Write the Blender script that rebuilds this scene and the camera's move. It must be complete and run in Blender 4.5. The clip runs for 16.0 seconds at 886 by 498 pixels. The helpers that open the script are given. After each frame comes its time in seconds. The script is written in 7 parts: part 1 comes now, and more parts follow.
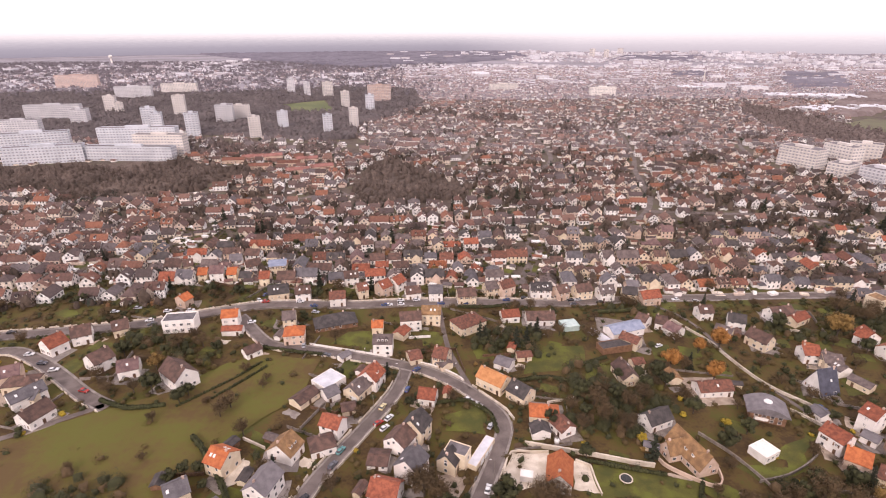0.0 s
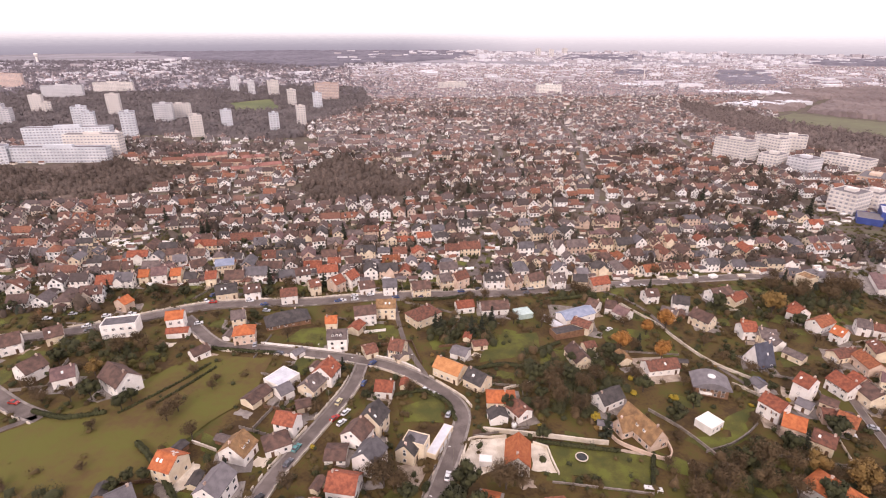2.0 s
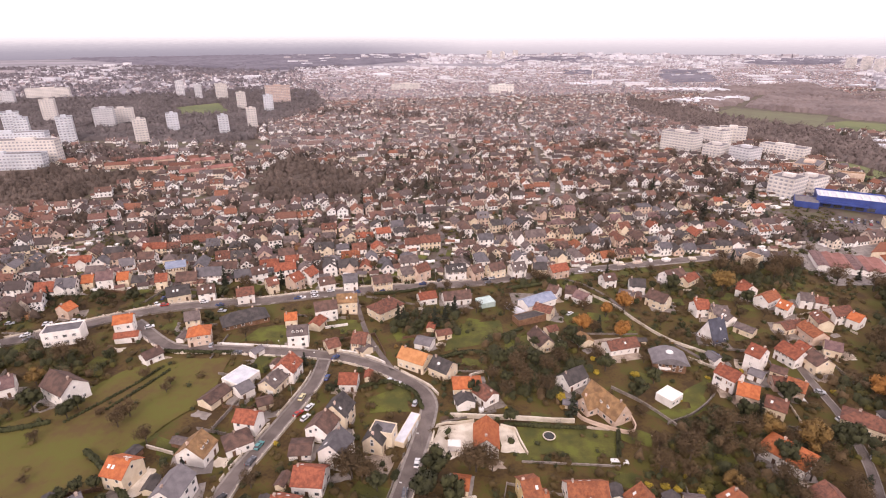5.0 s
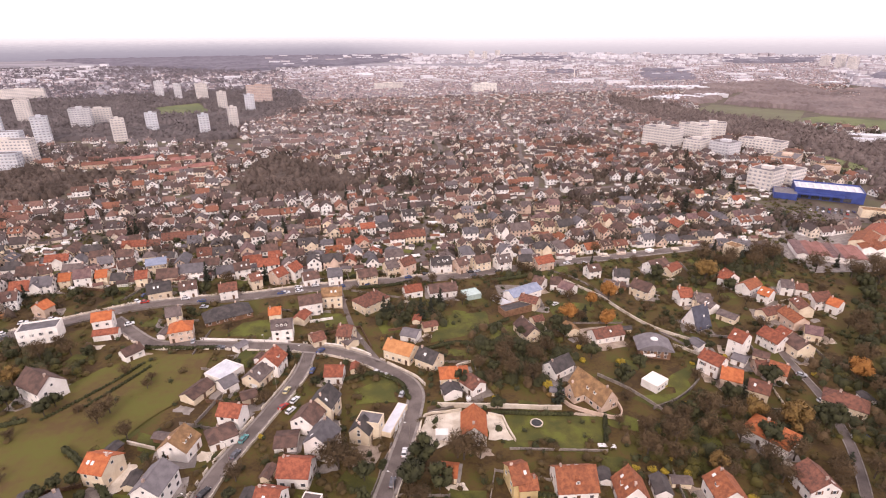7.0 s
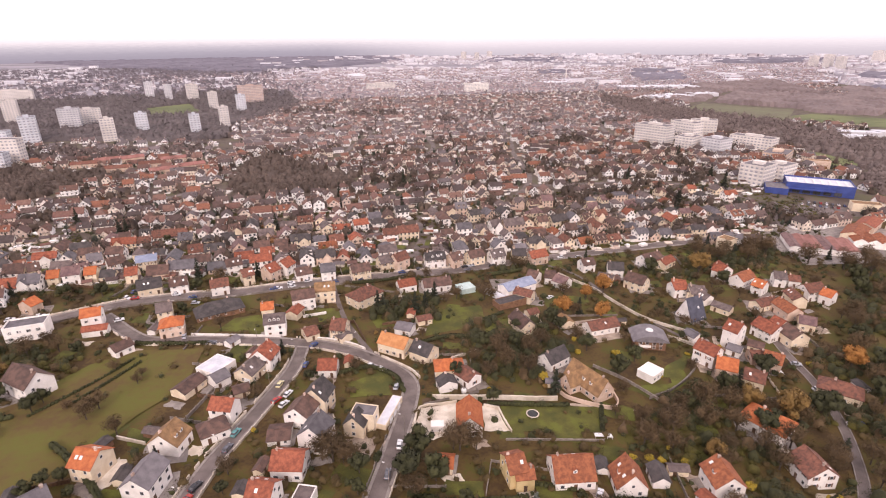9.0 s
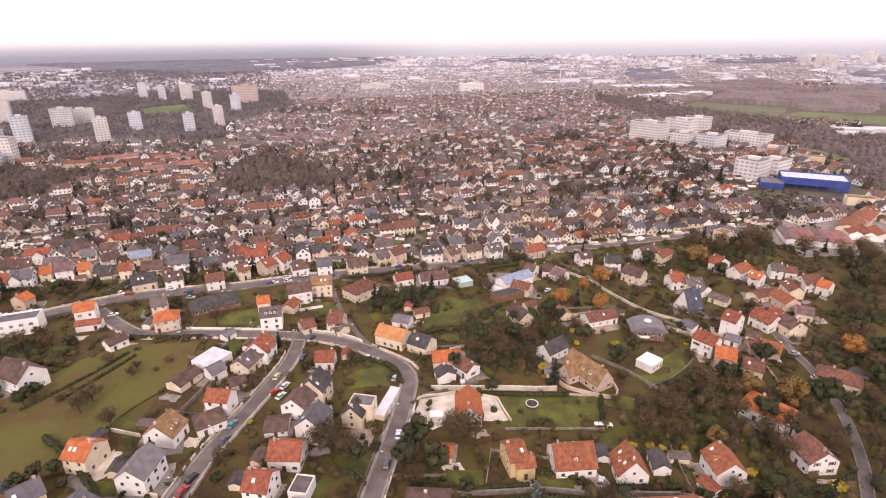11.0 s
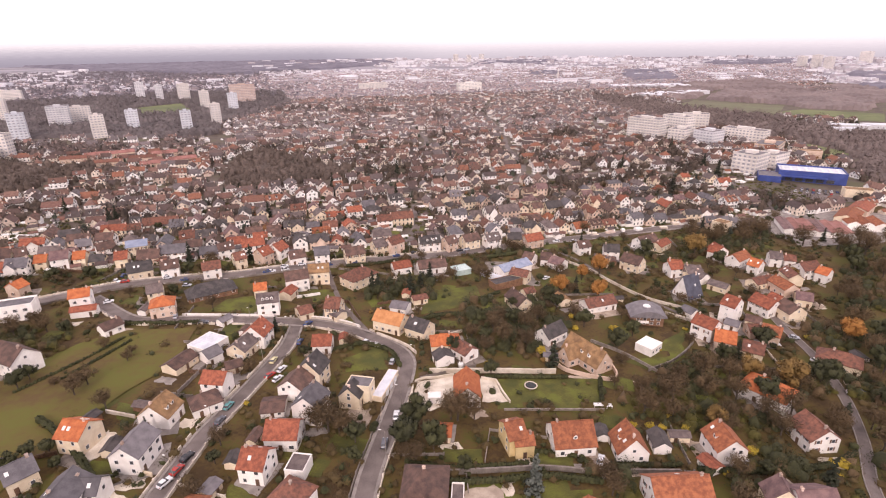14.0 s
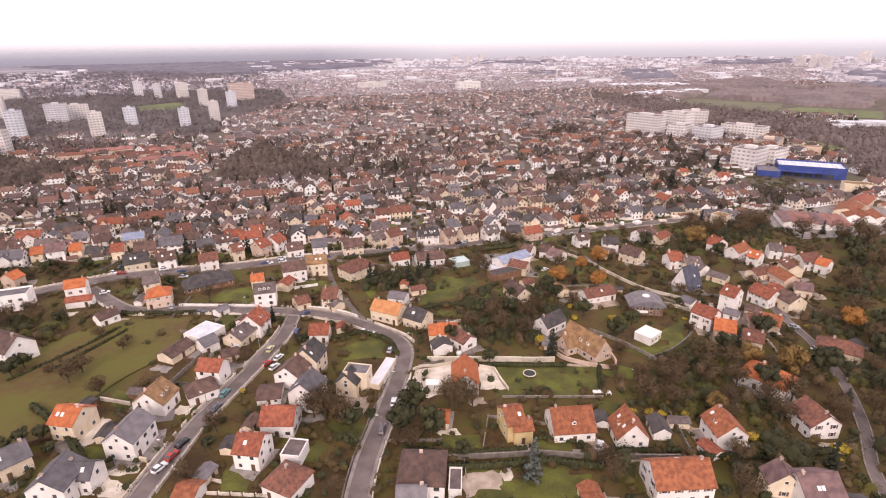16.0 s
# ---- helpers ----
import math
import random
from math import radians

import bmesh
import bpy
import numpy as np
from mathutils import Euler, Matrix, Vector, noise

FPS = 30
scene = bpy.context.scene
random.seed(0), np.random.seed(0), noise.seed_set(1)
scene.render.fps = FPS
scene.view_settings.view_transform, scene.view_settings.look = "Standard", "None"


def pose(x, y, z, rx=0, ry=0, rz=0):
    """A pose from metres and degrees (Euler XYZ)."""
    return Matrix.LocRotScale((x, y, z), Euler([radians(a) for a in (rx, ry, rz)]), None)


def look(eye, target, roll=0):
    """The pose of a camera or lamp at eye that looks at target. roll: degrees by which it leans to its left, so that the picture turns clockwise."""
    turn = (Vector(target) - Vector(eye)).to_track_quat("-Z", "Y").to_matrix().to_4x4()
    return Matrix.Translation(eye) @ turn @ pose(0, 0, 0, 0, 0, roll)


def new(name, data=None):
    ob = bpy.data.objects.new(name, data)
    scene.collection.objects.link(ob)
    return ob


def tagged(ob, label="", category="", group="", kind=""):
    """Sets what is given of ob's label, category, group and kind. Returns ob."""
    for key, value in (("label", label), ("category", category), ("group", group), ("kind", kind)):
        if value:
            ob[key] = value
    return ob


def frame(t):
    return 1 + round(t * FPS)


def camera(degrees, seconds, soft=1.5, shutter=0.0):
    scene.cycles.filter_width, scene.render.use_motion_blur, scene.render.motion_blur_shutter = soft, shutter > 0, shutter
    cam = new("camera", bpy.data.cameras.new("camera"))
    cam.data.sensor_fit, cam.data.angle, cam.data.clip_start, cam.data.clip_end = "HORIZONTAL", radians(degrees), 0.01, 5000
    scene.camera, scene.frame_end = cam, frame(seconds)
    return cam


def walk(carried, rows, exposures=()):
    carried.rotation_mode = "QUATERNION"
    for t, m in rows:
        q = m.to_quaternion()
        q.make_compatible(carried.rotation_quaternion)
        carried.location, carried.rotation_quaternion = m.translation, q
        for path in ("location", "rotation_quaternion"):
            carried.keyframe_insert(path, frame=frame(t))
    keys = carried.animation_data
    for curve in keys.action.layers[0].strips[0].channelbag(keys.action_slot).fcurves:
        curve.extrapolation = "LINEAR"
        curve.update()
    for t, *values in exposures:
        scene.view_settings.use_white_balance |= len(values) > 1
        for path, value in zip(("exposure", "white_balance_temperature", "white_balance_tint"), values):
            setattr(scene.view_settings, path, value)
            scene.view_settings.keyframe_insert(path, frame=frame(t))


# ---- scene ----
cam = camera(80.44, 16.0, soft=1.1)

PATH = [
    (0, look((0.00, 0.00, 133.00), (0.00, 92.55, 95.13), -0.25)),
    (0.5, look((0.14, -0.11, 132.47), (3.20, 92.30, 94.38), -0.19)),
    (1, look((0.22, -0.32, 131.67), (5.06, 92.08, 93.73), -0.05)),
    (1.5, look((0.37, -0.57, 130.45), (7.15, 91.69, 92.48), 0.06)),
    (2, look((0.38, -0.80, 129.24), (9.13, 91.33, 91.33), 0.09)),
    (2.5, look((0.23, -0.99, 128.10), (10.71, 90.99, 90.29), 0.03)),
    (3, look((0.04, -1.16, 127.15), (12.22, 90.66, 89.47), -0.03)),
    (3.5, look((-0.18, -1.26, 126.10), (13.44, 90.40, 88.52), -0.15)),
    (4, look((-0.27, -1.41, 125.09), (14.36, 90.14, 87.62), -0.18)),
    (6.5, look((-0.27, -2.31, 119.97), (18.45, 88.63, 82.82), -0.39)),
    (7, look((-0.26, -2.47, 118.92), (18.94, 88.36, 81.74), -0.42)),
    (7.5, look((-0.26, -2.52, 117.91), (19.21, 88.27, 80.78), -0.49)),
    (8, look((-0.24, -2.57, 116.95), (19.54, 88.19, 79.92), -0.45)),
    (8.5, look((-0.33, -2.44, 115.92), (19.88, 88.24, 78.93), -0.54)),
    (9, look((-0.56, -2.39, 114.86), (19.92, 88.27, 77.96), -0.54)),
    (11.5, look((-1.56, -2.78, 109.56), (19.89, 87.79, 73.00), -0.67)),
    (12, look((-1.67, -3.03, 108.45), (19.85, 87.56, 71.95), -0.64)),
    (12.5, look((-1.79, -3.30, 107.38), (19.83, 87.31, 71.00), -0.66)),
    (13, look((-1.80, -3.53, 106.19), (19.86, 87.11, 69.91), -0.66)),
    (13.5, look((-1.84, -3.71, 104.99), (19.91, 86.90, 68.71), -0.65)),
    (14, look((-1.83, -3.97, 103.80), (19.92, 86.67, 67.59), -0.70)),
    (14.5, look((-1.79, -4.23, 102.68), (20.02, 86.42, 66.54), -0.75)),
    (15, look((-1.70, -4.43, 101.45), (20.12, 86.22, 65.31), -0.73)),
    (15.5, look((-1.66, -4.55, 100.23), (20.22, 86.10, 64.14), -0.77)),
    (16, look((-1.57, -4.62, 99.16), (20.33, 86.05, 63.13), -0.73)),
]
walk(cam, PATH, [(0, 0.09, 6850, 24), (1.5, 0.15, 6850, 24), (16, 0.14, 6850, 24)])

# ---- light ----
world = bpy.data.worlds.new("overcast")
scene.world = world
world.use_nodes = True
wn, wl = world.node_tree.nodes, world.node_tree.links
wn.clear()
sky = wn.new("ShaderNodeTexSky")
sky.sky_type, sky.sun_disc = "NISHITA", False
sky.sun_elevation, sky.sun_rotation = radians(34), radians(198)
bg_sky, bg_cloud = wn.new("ShaderNodeBackground"), wn.new("ShaderNodeBackground")
wl.new(sky.outputs["Color"], bg_sky.inputs["Color"])
bg_sky.inputs["Strength"].default_value = 0.05
bg_cloud.inputs["Color"].default_value = (1.0, 0.955, 0.965, 1)
bg_cloud.inputs["Strength"].default_value = 1.05
add, out = wn.new("ShaderNodeAddShader"), wn.new("ShaderNodeOutputWorld")
wl.new(bg_sky.outputs[0], add.inputs[0])
wl.new(bg_cloud.outputs[0], add.inputs[1])
wl.new(add.outputs[0], out.inputs["Surface"])

sun_data = bpy.data.lights.new("sun", "SUN")
sun_data.energy, sun_data.angle, sun_data.color = 1.5, radians(12), (1.0, 0.94, 0.86)
sun = new("sun", sun_data)
sun.matrix_world = look((0, 0, 300), (60, 180, 170))

# ---- materials ----


def mat(name, a, b, scale=0.6, rough=0.85, bump=0.0, fine=6.0, vary=0.0, island=0.0, metal=0.0, mid=None):
    """Two colours mixed by noise of two scales in metres, with relief and a shift of value from thing to thing."""
    m = bpy.data.materials.new(name)
    m.use_nodes = True
    n, l = m.node_tree.nodes, m.node_tree.links
    p = n["Principled BSDF"]
    p.inputs["Roughness"].default_value, p.inputs["Metallic"].default_value = rough, metal
    geo = n.new("ShaderNodeNewGeometry")
    big, small = n.new("ShaderNodeTexNoise"), n.new("ShaderNodeTexNoise")
    for t, s in ((big, scale), (small, fine)):
        t.inputs["Scale"].default_value, t.inputs["Detail"].default_value = s, 4
        l.new(geo.outputs["Position"], t.inputs["Vector"])
    mix = n.new("ShaderNodeMath")
    mix.operation = "ADD"
    half = n.new("ShaderNodeMath")
    half.operation = "MULTIPLY_ADD"
    half.inputs[1].default_value, half.inputs[2].default_value = 0.45, -0.225
    l.new(small.outputs["Fac"], half.inputs[0])
    l.new(big.outputs["Fac"], mix.inputs[0])
    l.new(half.outputs[0], mix.inputs[1])
    ramp = n.new("ShaderNodeValToRGB")
    e = ramp.color_ramp.elements
    e[0].position, e[1].position = 0.36, 0.64
    e[0].color, e[1].color = (*a, 1), (*b, 1)
    if mid:
        e.new(0.5).color = (*mid, 1)
    l.new(mix.outputs[0], ramp.inputs["Fac"])
    colour = ramp.outputs["Color"]
    for amount, node, socket in ((vary, "ShaderNodeObjectInfo", "Random"), (island, "ShaderNodeNewGeometry", "Random Per Island")):
        if amount:
            info, hsv, scaled = n.new(node), n.new("ShaderNodeHueSaturation"), n.new("ShaderNodeMapRange")
            scaled.inputs["To Min"].default_value, scaled.inputs["To Max"].default_value = 1 - amount, 1 + amount
            l.new(info.outputs[socket], scaled.inputs["Value"])
            l.new(scaled.outputs["Result"], hsv.inputs["Value"])
            l.new(colour, hsv.inputs["Color"])
            colour = hsv.outputs["Color"]
    l.new(colour, p.inputs["Base Color"])
    if bump:
        bp = n.new("ShaderNodeBump")
        bp.inputs["Strength"].default_value, bp.inputs["Distance"].default_value = bump, 0.15
        l.new(small.outputs["Fac"], bp.inputs["Height"])
        l.new(bp.outputs["Normal"], p.inputs["Normal"])
    return m


def palette(name, colours, rough=0.85, scale=0.8):
    """Each island of the mesh takes one of the colours, with some grain."""
    m = mat(name, (0.75, 0.75, 0.75), (1.1, 1.1, 1.1), scale, rough)
    n, l = m.node_tree.nodes, m.node_tree.links
    p = n["Principled BSDF"]
    grain = p.inputs["Base Color"].links[0].from_socket
    geo, ramp, mul = n.new("ShaderNodeNewGeometry"), n.new("ShaderNodeValToRGB"), n.new("ShaderNodeMix")
    ramp.color_ramp.interpolation = "CONSTANT"
    e = ramp.color_ramp.elements
    while len(e) < len(colours):
        e.new(0.5)
    for k, c in enumerate(colours):
        e[k].position, e[k].color = k / len(colours), (*c, 1)
    mul.data_type, mul.blend_type = "RGBA", "MULTIPLY"
    mul.inputs["Factor"].default_value = 1
    l.new(geo.outputs["Random Per Island"], ramp.inputs["Fac"])
    l.new(ramp.outputs["Color"], mul.inputs["A"])
    l.new(grain, mul.inputs["B"])
    l.new(mul.outputs["Result"], p.inputs["Base Color"])
    return m


ROOF = {
    "orange": mat("roof_new_clay", (0.34, 0.085, 0.028), (0.48, 0.145, 0.048), 0.8, 0.8, 0.5, 5, 0.14),
    "amber": mat("roof_amber_clay", (0.42, 0.17, 0.06), (0.55, 0.25, 0.1), 0.5, 0.8, 0.5, 5, 0.1),
    "terra": mat("roof_terracotta", (0.19, 0.058, 0.027), (0.34, 0.115, 0.05), 0.9, 0.85, 0.5, 5, 0.12),
    "red": mat("roof_red_tile", (0.18, 0.05, 0.028), (0.33, 0.1, 0.052), 0.9, 0.85, 0.5, 5, 0.15),
    "brownred": mat("roof_old_tile", (0.1, 0.045, 0.033), (0.22, 0.088, 0.056), 0.9, 0.9, 0.5, 5, 0.15),
    "brown": mat("roof_brown_tile", (0.075, 0.045, 0.038), (0.15, 0.085, 0.065), 0.5, 0.9, 0.5, 5, 0.15),
    "tan": mat("roof_mossy_tan_tile", (0.18, 0.1, 0.05), (0.33, 0.19, 0.09), 0.5, 0.9, 0.5, 5, 0.08),
    "mauve": mat("roof_weathered_tile", (0.12, 0.07, 0.07), (0.21, 0.125, 0.115), 0.5, 0.9, 0.5, 5, 0.1),
    "greybrown": mat("roof_grey_brown_tile", (0.095, 0.07, 0.066), (0.17, 0.13, 0.12), 0.5, 0.9, 0.5, 5, 0.12),
    "grey": mat("roof_grey_sheet", (0.13, 0.114, 0.12), (0.19, 0.168, 0.174), 0.5, 0.75, 0.3, 5, 0.12),
    "slate": mat("roof_slate", (0.078, 0.068, 0.074), (0.13, 0.115, 0.122), 0.5, 0.65, 0.4, 5, 0.15),
    "dark": mat("roof_dark_tile", (0.04, 0.034, 0.034), (0.085, 0.07, 0.066), 0.5, 0.8, 0.5, 5, 0.15),
    "navy": mat("roof_blue_black_slate", (0.05, 0.05, 0.07), (0.085, 0.085, 0.115), 0.5, 0.6, 0.4, 5, 0.08),
    "rose": mat("roof_dull_rose_tile", (0.23, 0.1, 0.082), (0.33, 0.15, 0.125), 0.2, 0.9, 0.3, 3, 0.1),
    "bluegrey": mat("roof_blue_grey_metal", (0.19, 0.22, 0.3), (0.28, 0.31, 0.4), 0.5, 0.5, 0.2, 5, 0.1),
}
WALL = {
    "white": mat("render_white", (0.77, 0.715, 0.665), (0.89, 0.835, 0.79), 0.35, 0.9, 0.1, 3, 0.08),
    "cream": mat("render_cream", (0.66, 0.53, 0.38), (0.78, 0.66, 0.5), 0.35, 0.9, 0.1, 3, 0.1),
    "peach": mat("render_peach", (0.52, 0.38, 0.29), (0.66, 0.5, 0.4), 0.35, 0.9, 0.1, 3, 0.1),
    "ochre": mat("render_ochre", (0.55, 0.4, 0.19), (0.66, 0.5, 0.26), 0.35, 0.9, 0.1, 3, 0.06),
    "wood": mat("wood_cladding", (0.16, 0.08, 0.045), (0.26, 0.14, 0.08), 0.8, 0.8, 0.3, 6),
    "grey": mat("concrete_panel", (0.5, 0.49, 0.51), (0.62, 0.6, 0.62), 0.1, 0.9, 0, 1, 0.1),
    "pale": mat("pale_panel", (0.6, 0.545, 0.51), (0.73, 0.67, 0.63), 0.08, 0.9, 0, 1, 0.08),
    "bluegrey": mat("panel_blue_grey", (0.5, 0.515, 0.56), (0.63, 0.64, 0.68), 0.08, 0.9, 0, 1, 0.08),
    "pink": mat("brick_pink_panel", (0.5, 0.36, 0.31), (0.62, 0.46, 0.4), 0.1, 0.9, 0, 1, 0.1),
}
M_FRAME = mat("window_frame_paint", (0.66, 0.64, 0.62), (0.8, 0.78, 0.76), 2, 0.5)
M_PANE = mat("window_glass", (0.045, 0.044, 0.05), (0.1, 0.098, 0.105), 1.5, 0.12)
# windows of flats: paled towards the wall tone to imitate haze
M_FLATPANE = mat("hazed_flat_windows", (0.24, 0.235, 0.26), (0.38, 0.37, 0.395), 0.3, 0.3)
M_DOOR = mat("door_wood", (0.08, 0.04, 0.025), (0.16, 0.09, 0.05), 2, 0.6, 0, 6, 0.3)
M_SHUTTER = mat("shutter_paint", (0.14, 0.06, 0.035), (0.24, 0.12, 0.07), 2, 0.7, 0, 6, 0.4)
M_BRICK = mat("chimney_brick", (0.4, 0.26, 0.2), (0.62, 0.5, 0.43), 1.2, 0.9, 0.3, 8, 0.3)
M_ASPHALT = mat("asphalt", (0.11, 0.086, 0.077), (0.182, 0.147, 0.134), 0.18, 0.9, 0.2, 4)
M_PAVE = mat("pavement_concrete", (0.2, 0.17, 0.155), (0.31, 0.27, 0.245), 0.4, 0.95, 0.2, 4)
M_GRAVEL = mat("drive_gravel", (0.3, 0.23, 0.18), (0.46, 0.37, 0.29), 0.4, 0.95, 0.2, 4)
M_SAND = mat("pale_terrace_stone", (0.5, 0.42, 0.33), (0.7, 0.62, 0.52), 0.3, 0.9, 0.1, 3)
M_STONE = mat("garden_wall_render", (0.5, 0.42, 0.34), (0.7, 0.62, 0.53), 0.4, 0.95, 0.2, 3, 0.12)
M_STONE_DARK = mat("garden_wall_rubble", (0.17, 0.14, 0.12), (0.28, 0.235, 0.205), 0.5, 0.95, 0.3, 4, 0.12)
M_GRASS = mat("lawn_grass", (0.058, 0.062, 0.011), (0.112, 0.12, 0.017), 0.16, 0.95, 0.5, 3, 0.12, mid=(0.084, 0.078, 0.014))
M_ROUGH = mat("rough_meadow", (0.1, 0.06, 0.019), (0.102, 0.096, 0.014), 0.045, 0.95, 0.5, 0.4, mid=(0.108, 0.083, 0.017))
M_GROUND = mat("garden_soil_and_grass", (0.054, 0.029, 0.008), (0.076, 0.067, 0.009), 0.085, 0.95, 0.5, 0.9, mid=(0.094, 0.057, 0.014))
# far land: distance haze paled into the base colour
M_TOWN = mat("hazed_far_land", (0.19, 0.17, 0.19), (0.31, 0.285, 0.31), 0.004, 0.95, 0, 0.03)
M_DOORSOIL = mat("bare_soil", (0.07, 0.04, 0.022), (0.13, 0.08, 0.045), 0.4, 0.95, 0.3, 3)
M_BARK = mat("bark", (0.05, 0.036, 0.028), (0.1, 0.075, 0.06), 2, 0.95)
M_LEAF = {
    "bare": mat("bare_twigs", (0.08, 0.05, 0.023), (0.128, 0.082, 0.04), 0.5, 0.95, 0, 4, 0.18, 0.05),
    "orange": mat("autumn_leaves", (0.3, 0.125, 0.03), (0.42, 0.195, 0.05), 0.5, 0.9, 0, 4, 0.08, 0.04),
    "olive": mat("fading_leaves", (0.17, 0.098, 0.028), (0.26, 0.155, 0.046), 0.5, 0.9, 0, 4, 0.1, 0.04),
    "ever": mat("evergreen_leaves", (0.03, 0.031, 0.011), (0.057, 0.057, 0.019), 0.5, 0.9, 0, 4, 0.22, 0.05),
    "conifer": mat("conifer_needles", (0.018, 0.022, 0.012), (0.034, 0.038, 0.02), 0.5, 0.9, 0, 4, 0.25, 0.05),
    "spruce": mat("blue_spruce_needles", (0.085, 0.095, 0.08), (0.14, 0.15, 0.125), 0.5, 0.9, 0, 4, 0.1, 0.06),
    "yellow": mat("yellow_shrub_leaves", (0.3, 0.21, 0.02), (0.43, 0.31, 0.035), 0.5, 0.9, 0, 4, 0.1, 0.06),
    "thicket": mat("thicket_twigs", (0.062, 0.04, 0.014), (0.104, 0.069, 0.024), 0.1, 0.95, 0, 0.6, 0, 0.04),
    "mossy": mat("mossy_scrub", (0.06, 0.05, 0.011), (0.1, 0.086, 0.017), 0.1, 0.95, 0, 0.6, 0, 0.04),
    "hedge": mat("hedge_leaves", (0.026, 0.028, 0.009), (0.052, 0.053, 0.017), 0.5, 0.95, 0.3, 4, 0.2, 0.05),
}
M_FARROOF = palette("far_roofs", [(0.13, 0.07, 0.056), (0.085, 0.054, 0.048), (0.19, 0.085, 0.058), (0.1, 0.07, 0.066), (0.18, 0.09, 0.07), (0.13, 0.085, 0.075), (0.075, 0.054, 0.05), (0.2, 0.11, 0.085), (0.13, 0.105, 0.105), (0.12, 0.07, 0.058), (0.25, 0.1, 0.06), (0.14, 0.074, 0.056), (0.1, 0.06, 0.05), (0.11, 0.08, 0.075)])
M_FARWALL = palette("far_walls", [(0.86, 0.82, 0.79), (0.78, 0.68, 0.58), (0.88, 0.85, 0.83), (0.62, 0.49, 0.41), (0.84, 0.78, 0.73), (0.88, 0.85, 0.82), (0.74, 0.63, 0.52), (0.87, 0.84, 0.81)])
# mid and hill houses: palettes lightened by distance, haze put into colour
M_MIDROOF = palette("hazed_mid_roofs", [(0.2, 0.13, 0.115), (0.15, 0.105, 0.1), (0.26, 0.15, 0.125), (0.17, 0.14, 0.14), (0.23, 0.14, 0.12), (0.13, 0.105, 0.105), (0.11, 0.085, 0.085), (0.19, 0.15, 0.15)])
M_MIDWALL = palette("hazed_mid_walls", [(0.86, 0.82, 0.8), (0.72, 0.65, 0.6), (0.88, 0.86, 0.85), (0.62, 0.54, 0.5), (0.8, 0.75, 0.71)])
M_HILLROOF = palette("hazed_hill_roofs", [(0.28, 0.225, 0.235), (0.23, 0.19, 0.205), (0.34, 0.255, 0.25), (0.25, 0.225, 0.245), (0.3, 0.235, 0.24)])
M_HILLWALL = palette("hazed_hill_walls", [(0.8, 0.765, 0.77), (0.66, 0.615, 0.615), (0.84, 0.81, 0.82), (0.56, 0.51, 0.51)])
# same bare trees further off, paled in base colour to imitate haze
M_MIDTREES = mat("hazed_mid_trees", (0.095, 0.068, 0.06), (0.155, 0.116, 0.104), 0.03, 0.95, 0, 0.3, 0, 0.3)
M_HILLTREES = mat("hazed_hill_trees", (0.13, 0.11, 0.122), (0.195, 0.168, 0.183), 0.02, 0.95, 0, 0.2, 0, 0.25)
# city colours carry a bluish haze tint
M_CITYWALL = palette("hazed_city_walls", [(0.74, 0.71, 0.74), (0.56, 0.52, 0.54), (0.68, 0.66, 0.7), (0.44, 0.39, 0.41)])
M_CITYROOF = palette("hazed_city_roofs", [(0.44, 0.4, 0.44), (0.36, 0.31, 0.34), (0.76, 0.74, 0.78), (0.4, 0.33, 0.345), (0.54, 0.52, 0.56), (0.33, 0.29, 0.325)])
M_WOODS = mat("winter_woods", (0.078, 0.055, 0.043), (0.135, 0.098, 0.08), 0.02, 0.95, 0, 0.3, 0, 0.3)
M_TALLTREES = mat("bare_garden_trees", (0.045, 0.031, 0.023), (0.1, 0.07, 0.051), 0.04, 0.95, 0, 0.4, 0, 0.35)
# far forest: grey-mauve of the haze is mixed into the base colour
M_FARWOODS = mat("hazed_winter_woods", (0.125, 0.112, 0.14), (0.18, 0.162, 0.195), 0.006, 0.95, 0, 0.03)
M_GREENTREES = mat("dark_evergreens", (0.02, 0.026, 0.018), (0.045, 0.052, 0.034), 0.05, 0.95, 0, 0.4, 0, 0.3)
M_RUST = mat("rusty_leaves", (0.15, 0.07, 0.03), (0.26, 0.13, 0.055), 0.1, 0.95, 0, 0.5, 0, 0.25)
# outlying woods: lighter than the near ones, haze painted in
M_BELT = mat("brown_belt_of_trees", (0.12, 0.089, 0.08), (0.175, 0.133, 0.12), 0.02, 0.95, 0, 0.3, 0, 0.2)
M_COPSE = mat("hazed_brown_woods", (0.15, 0.112, 0.108), (0.215, 0.165, 0.155), 0.012, 0.95, 0, 0.1)
M_SLOPE = mat("hazed_hillside_woods", (0.108, 0.088, 0.087), (0.158, 0.13, 0.128), 0.02, 0.95, 0, 0.3, 0, 0.2)
M_FARLAND = mat("far_gardens", (0.075, 0.052, 0.038), (0.1, 0.088, 0.045), 0.06, 0.95, 0, 0.5, mid=(0.11, 0.082, 0.064))
# far fields: greens paled in the base colour for aerial haze
M_FARGRASS = mat("hazed_far_meadow", (0.1, 0.115, 0.045), (0.15, 0.165, 0.065), 0.015, 0.95, 0, 0.1)
M_FARROUGH = mat("hazed_rough_field", (0.12, 0.105, 0.065), (0.15, 0.15, 0.08), 0.012, 0.95, 0, 0.1)
M_SHEET = mat("white_sheet_roof", (0.52, 0.52, 0.56), (0.66, 0.66, 0.7), 0.3, 0.5, 0, 3)
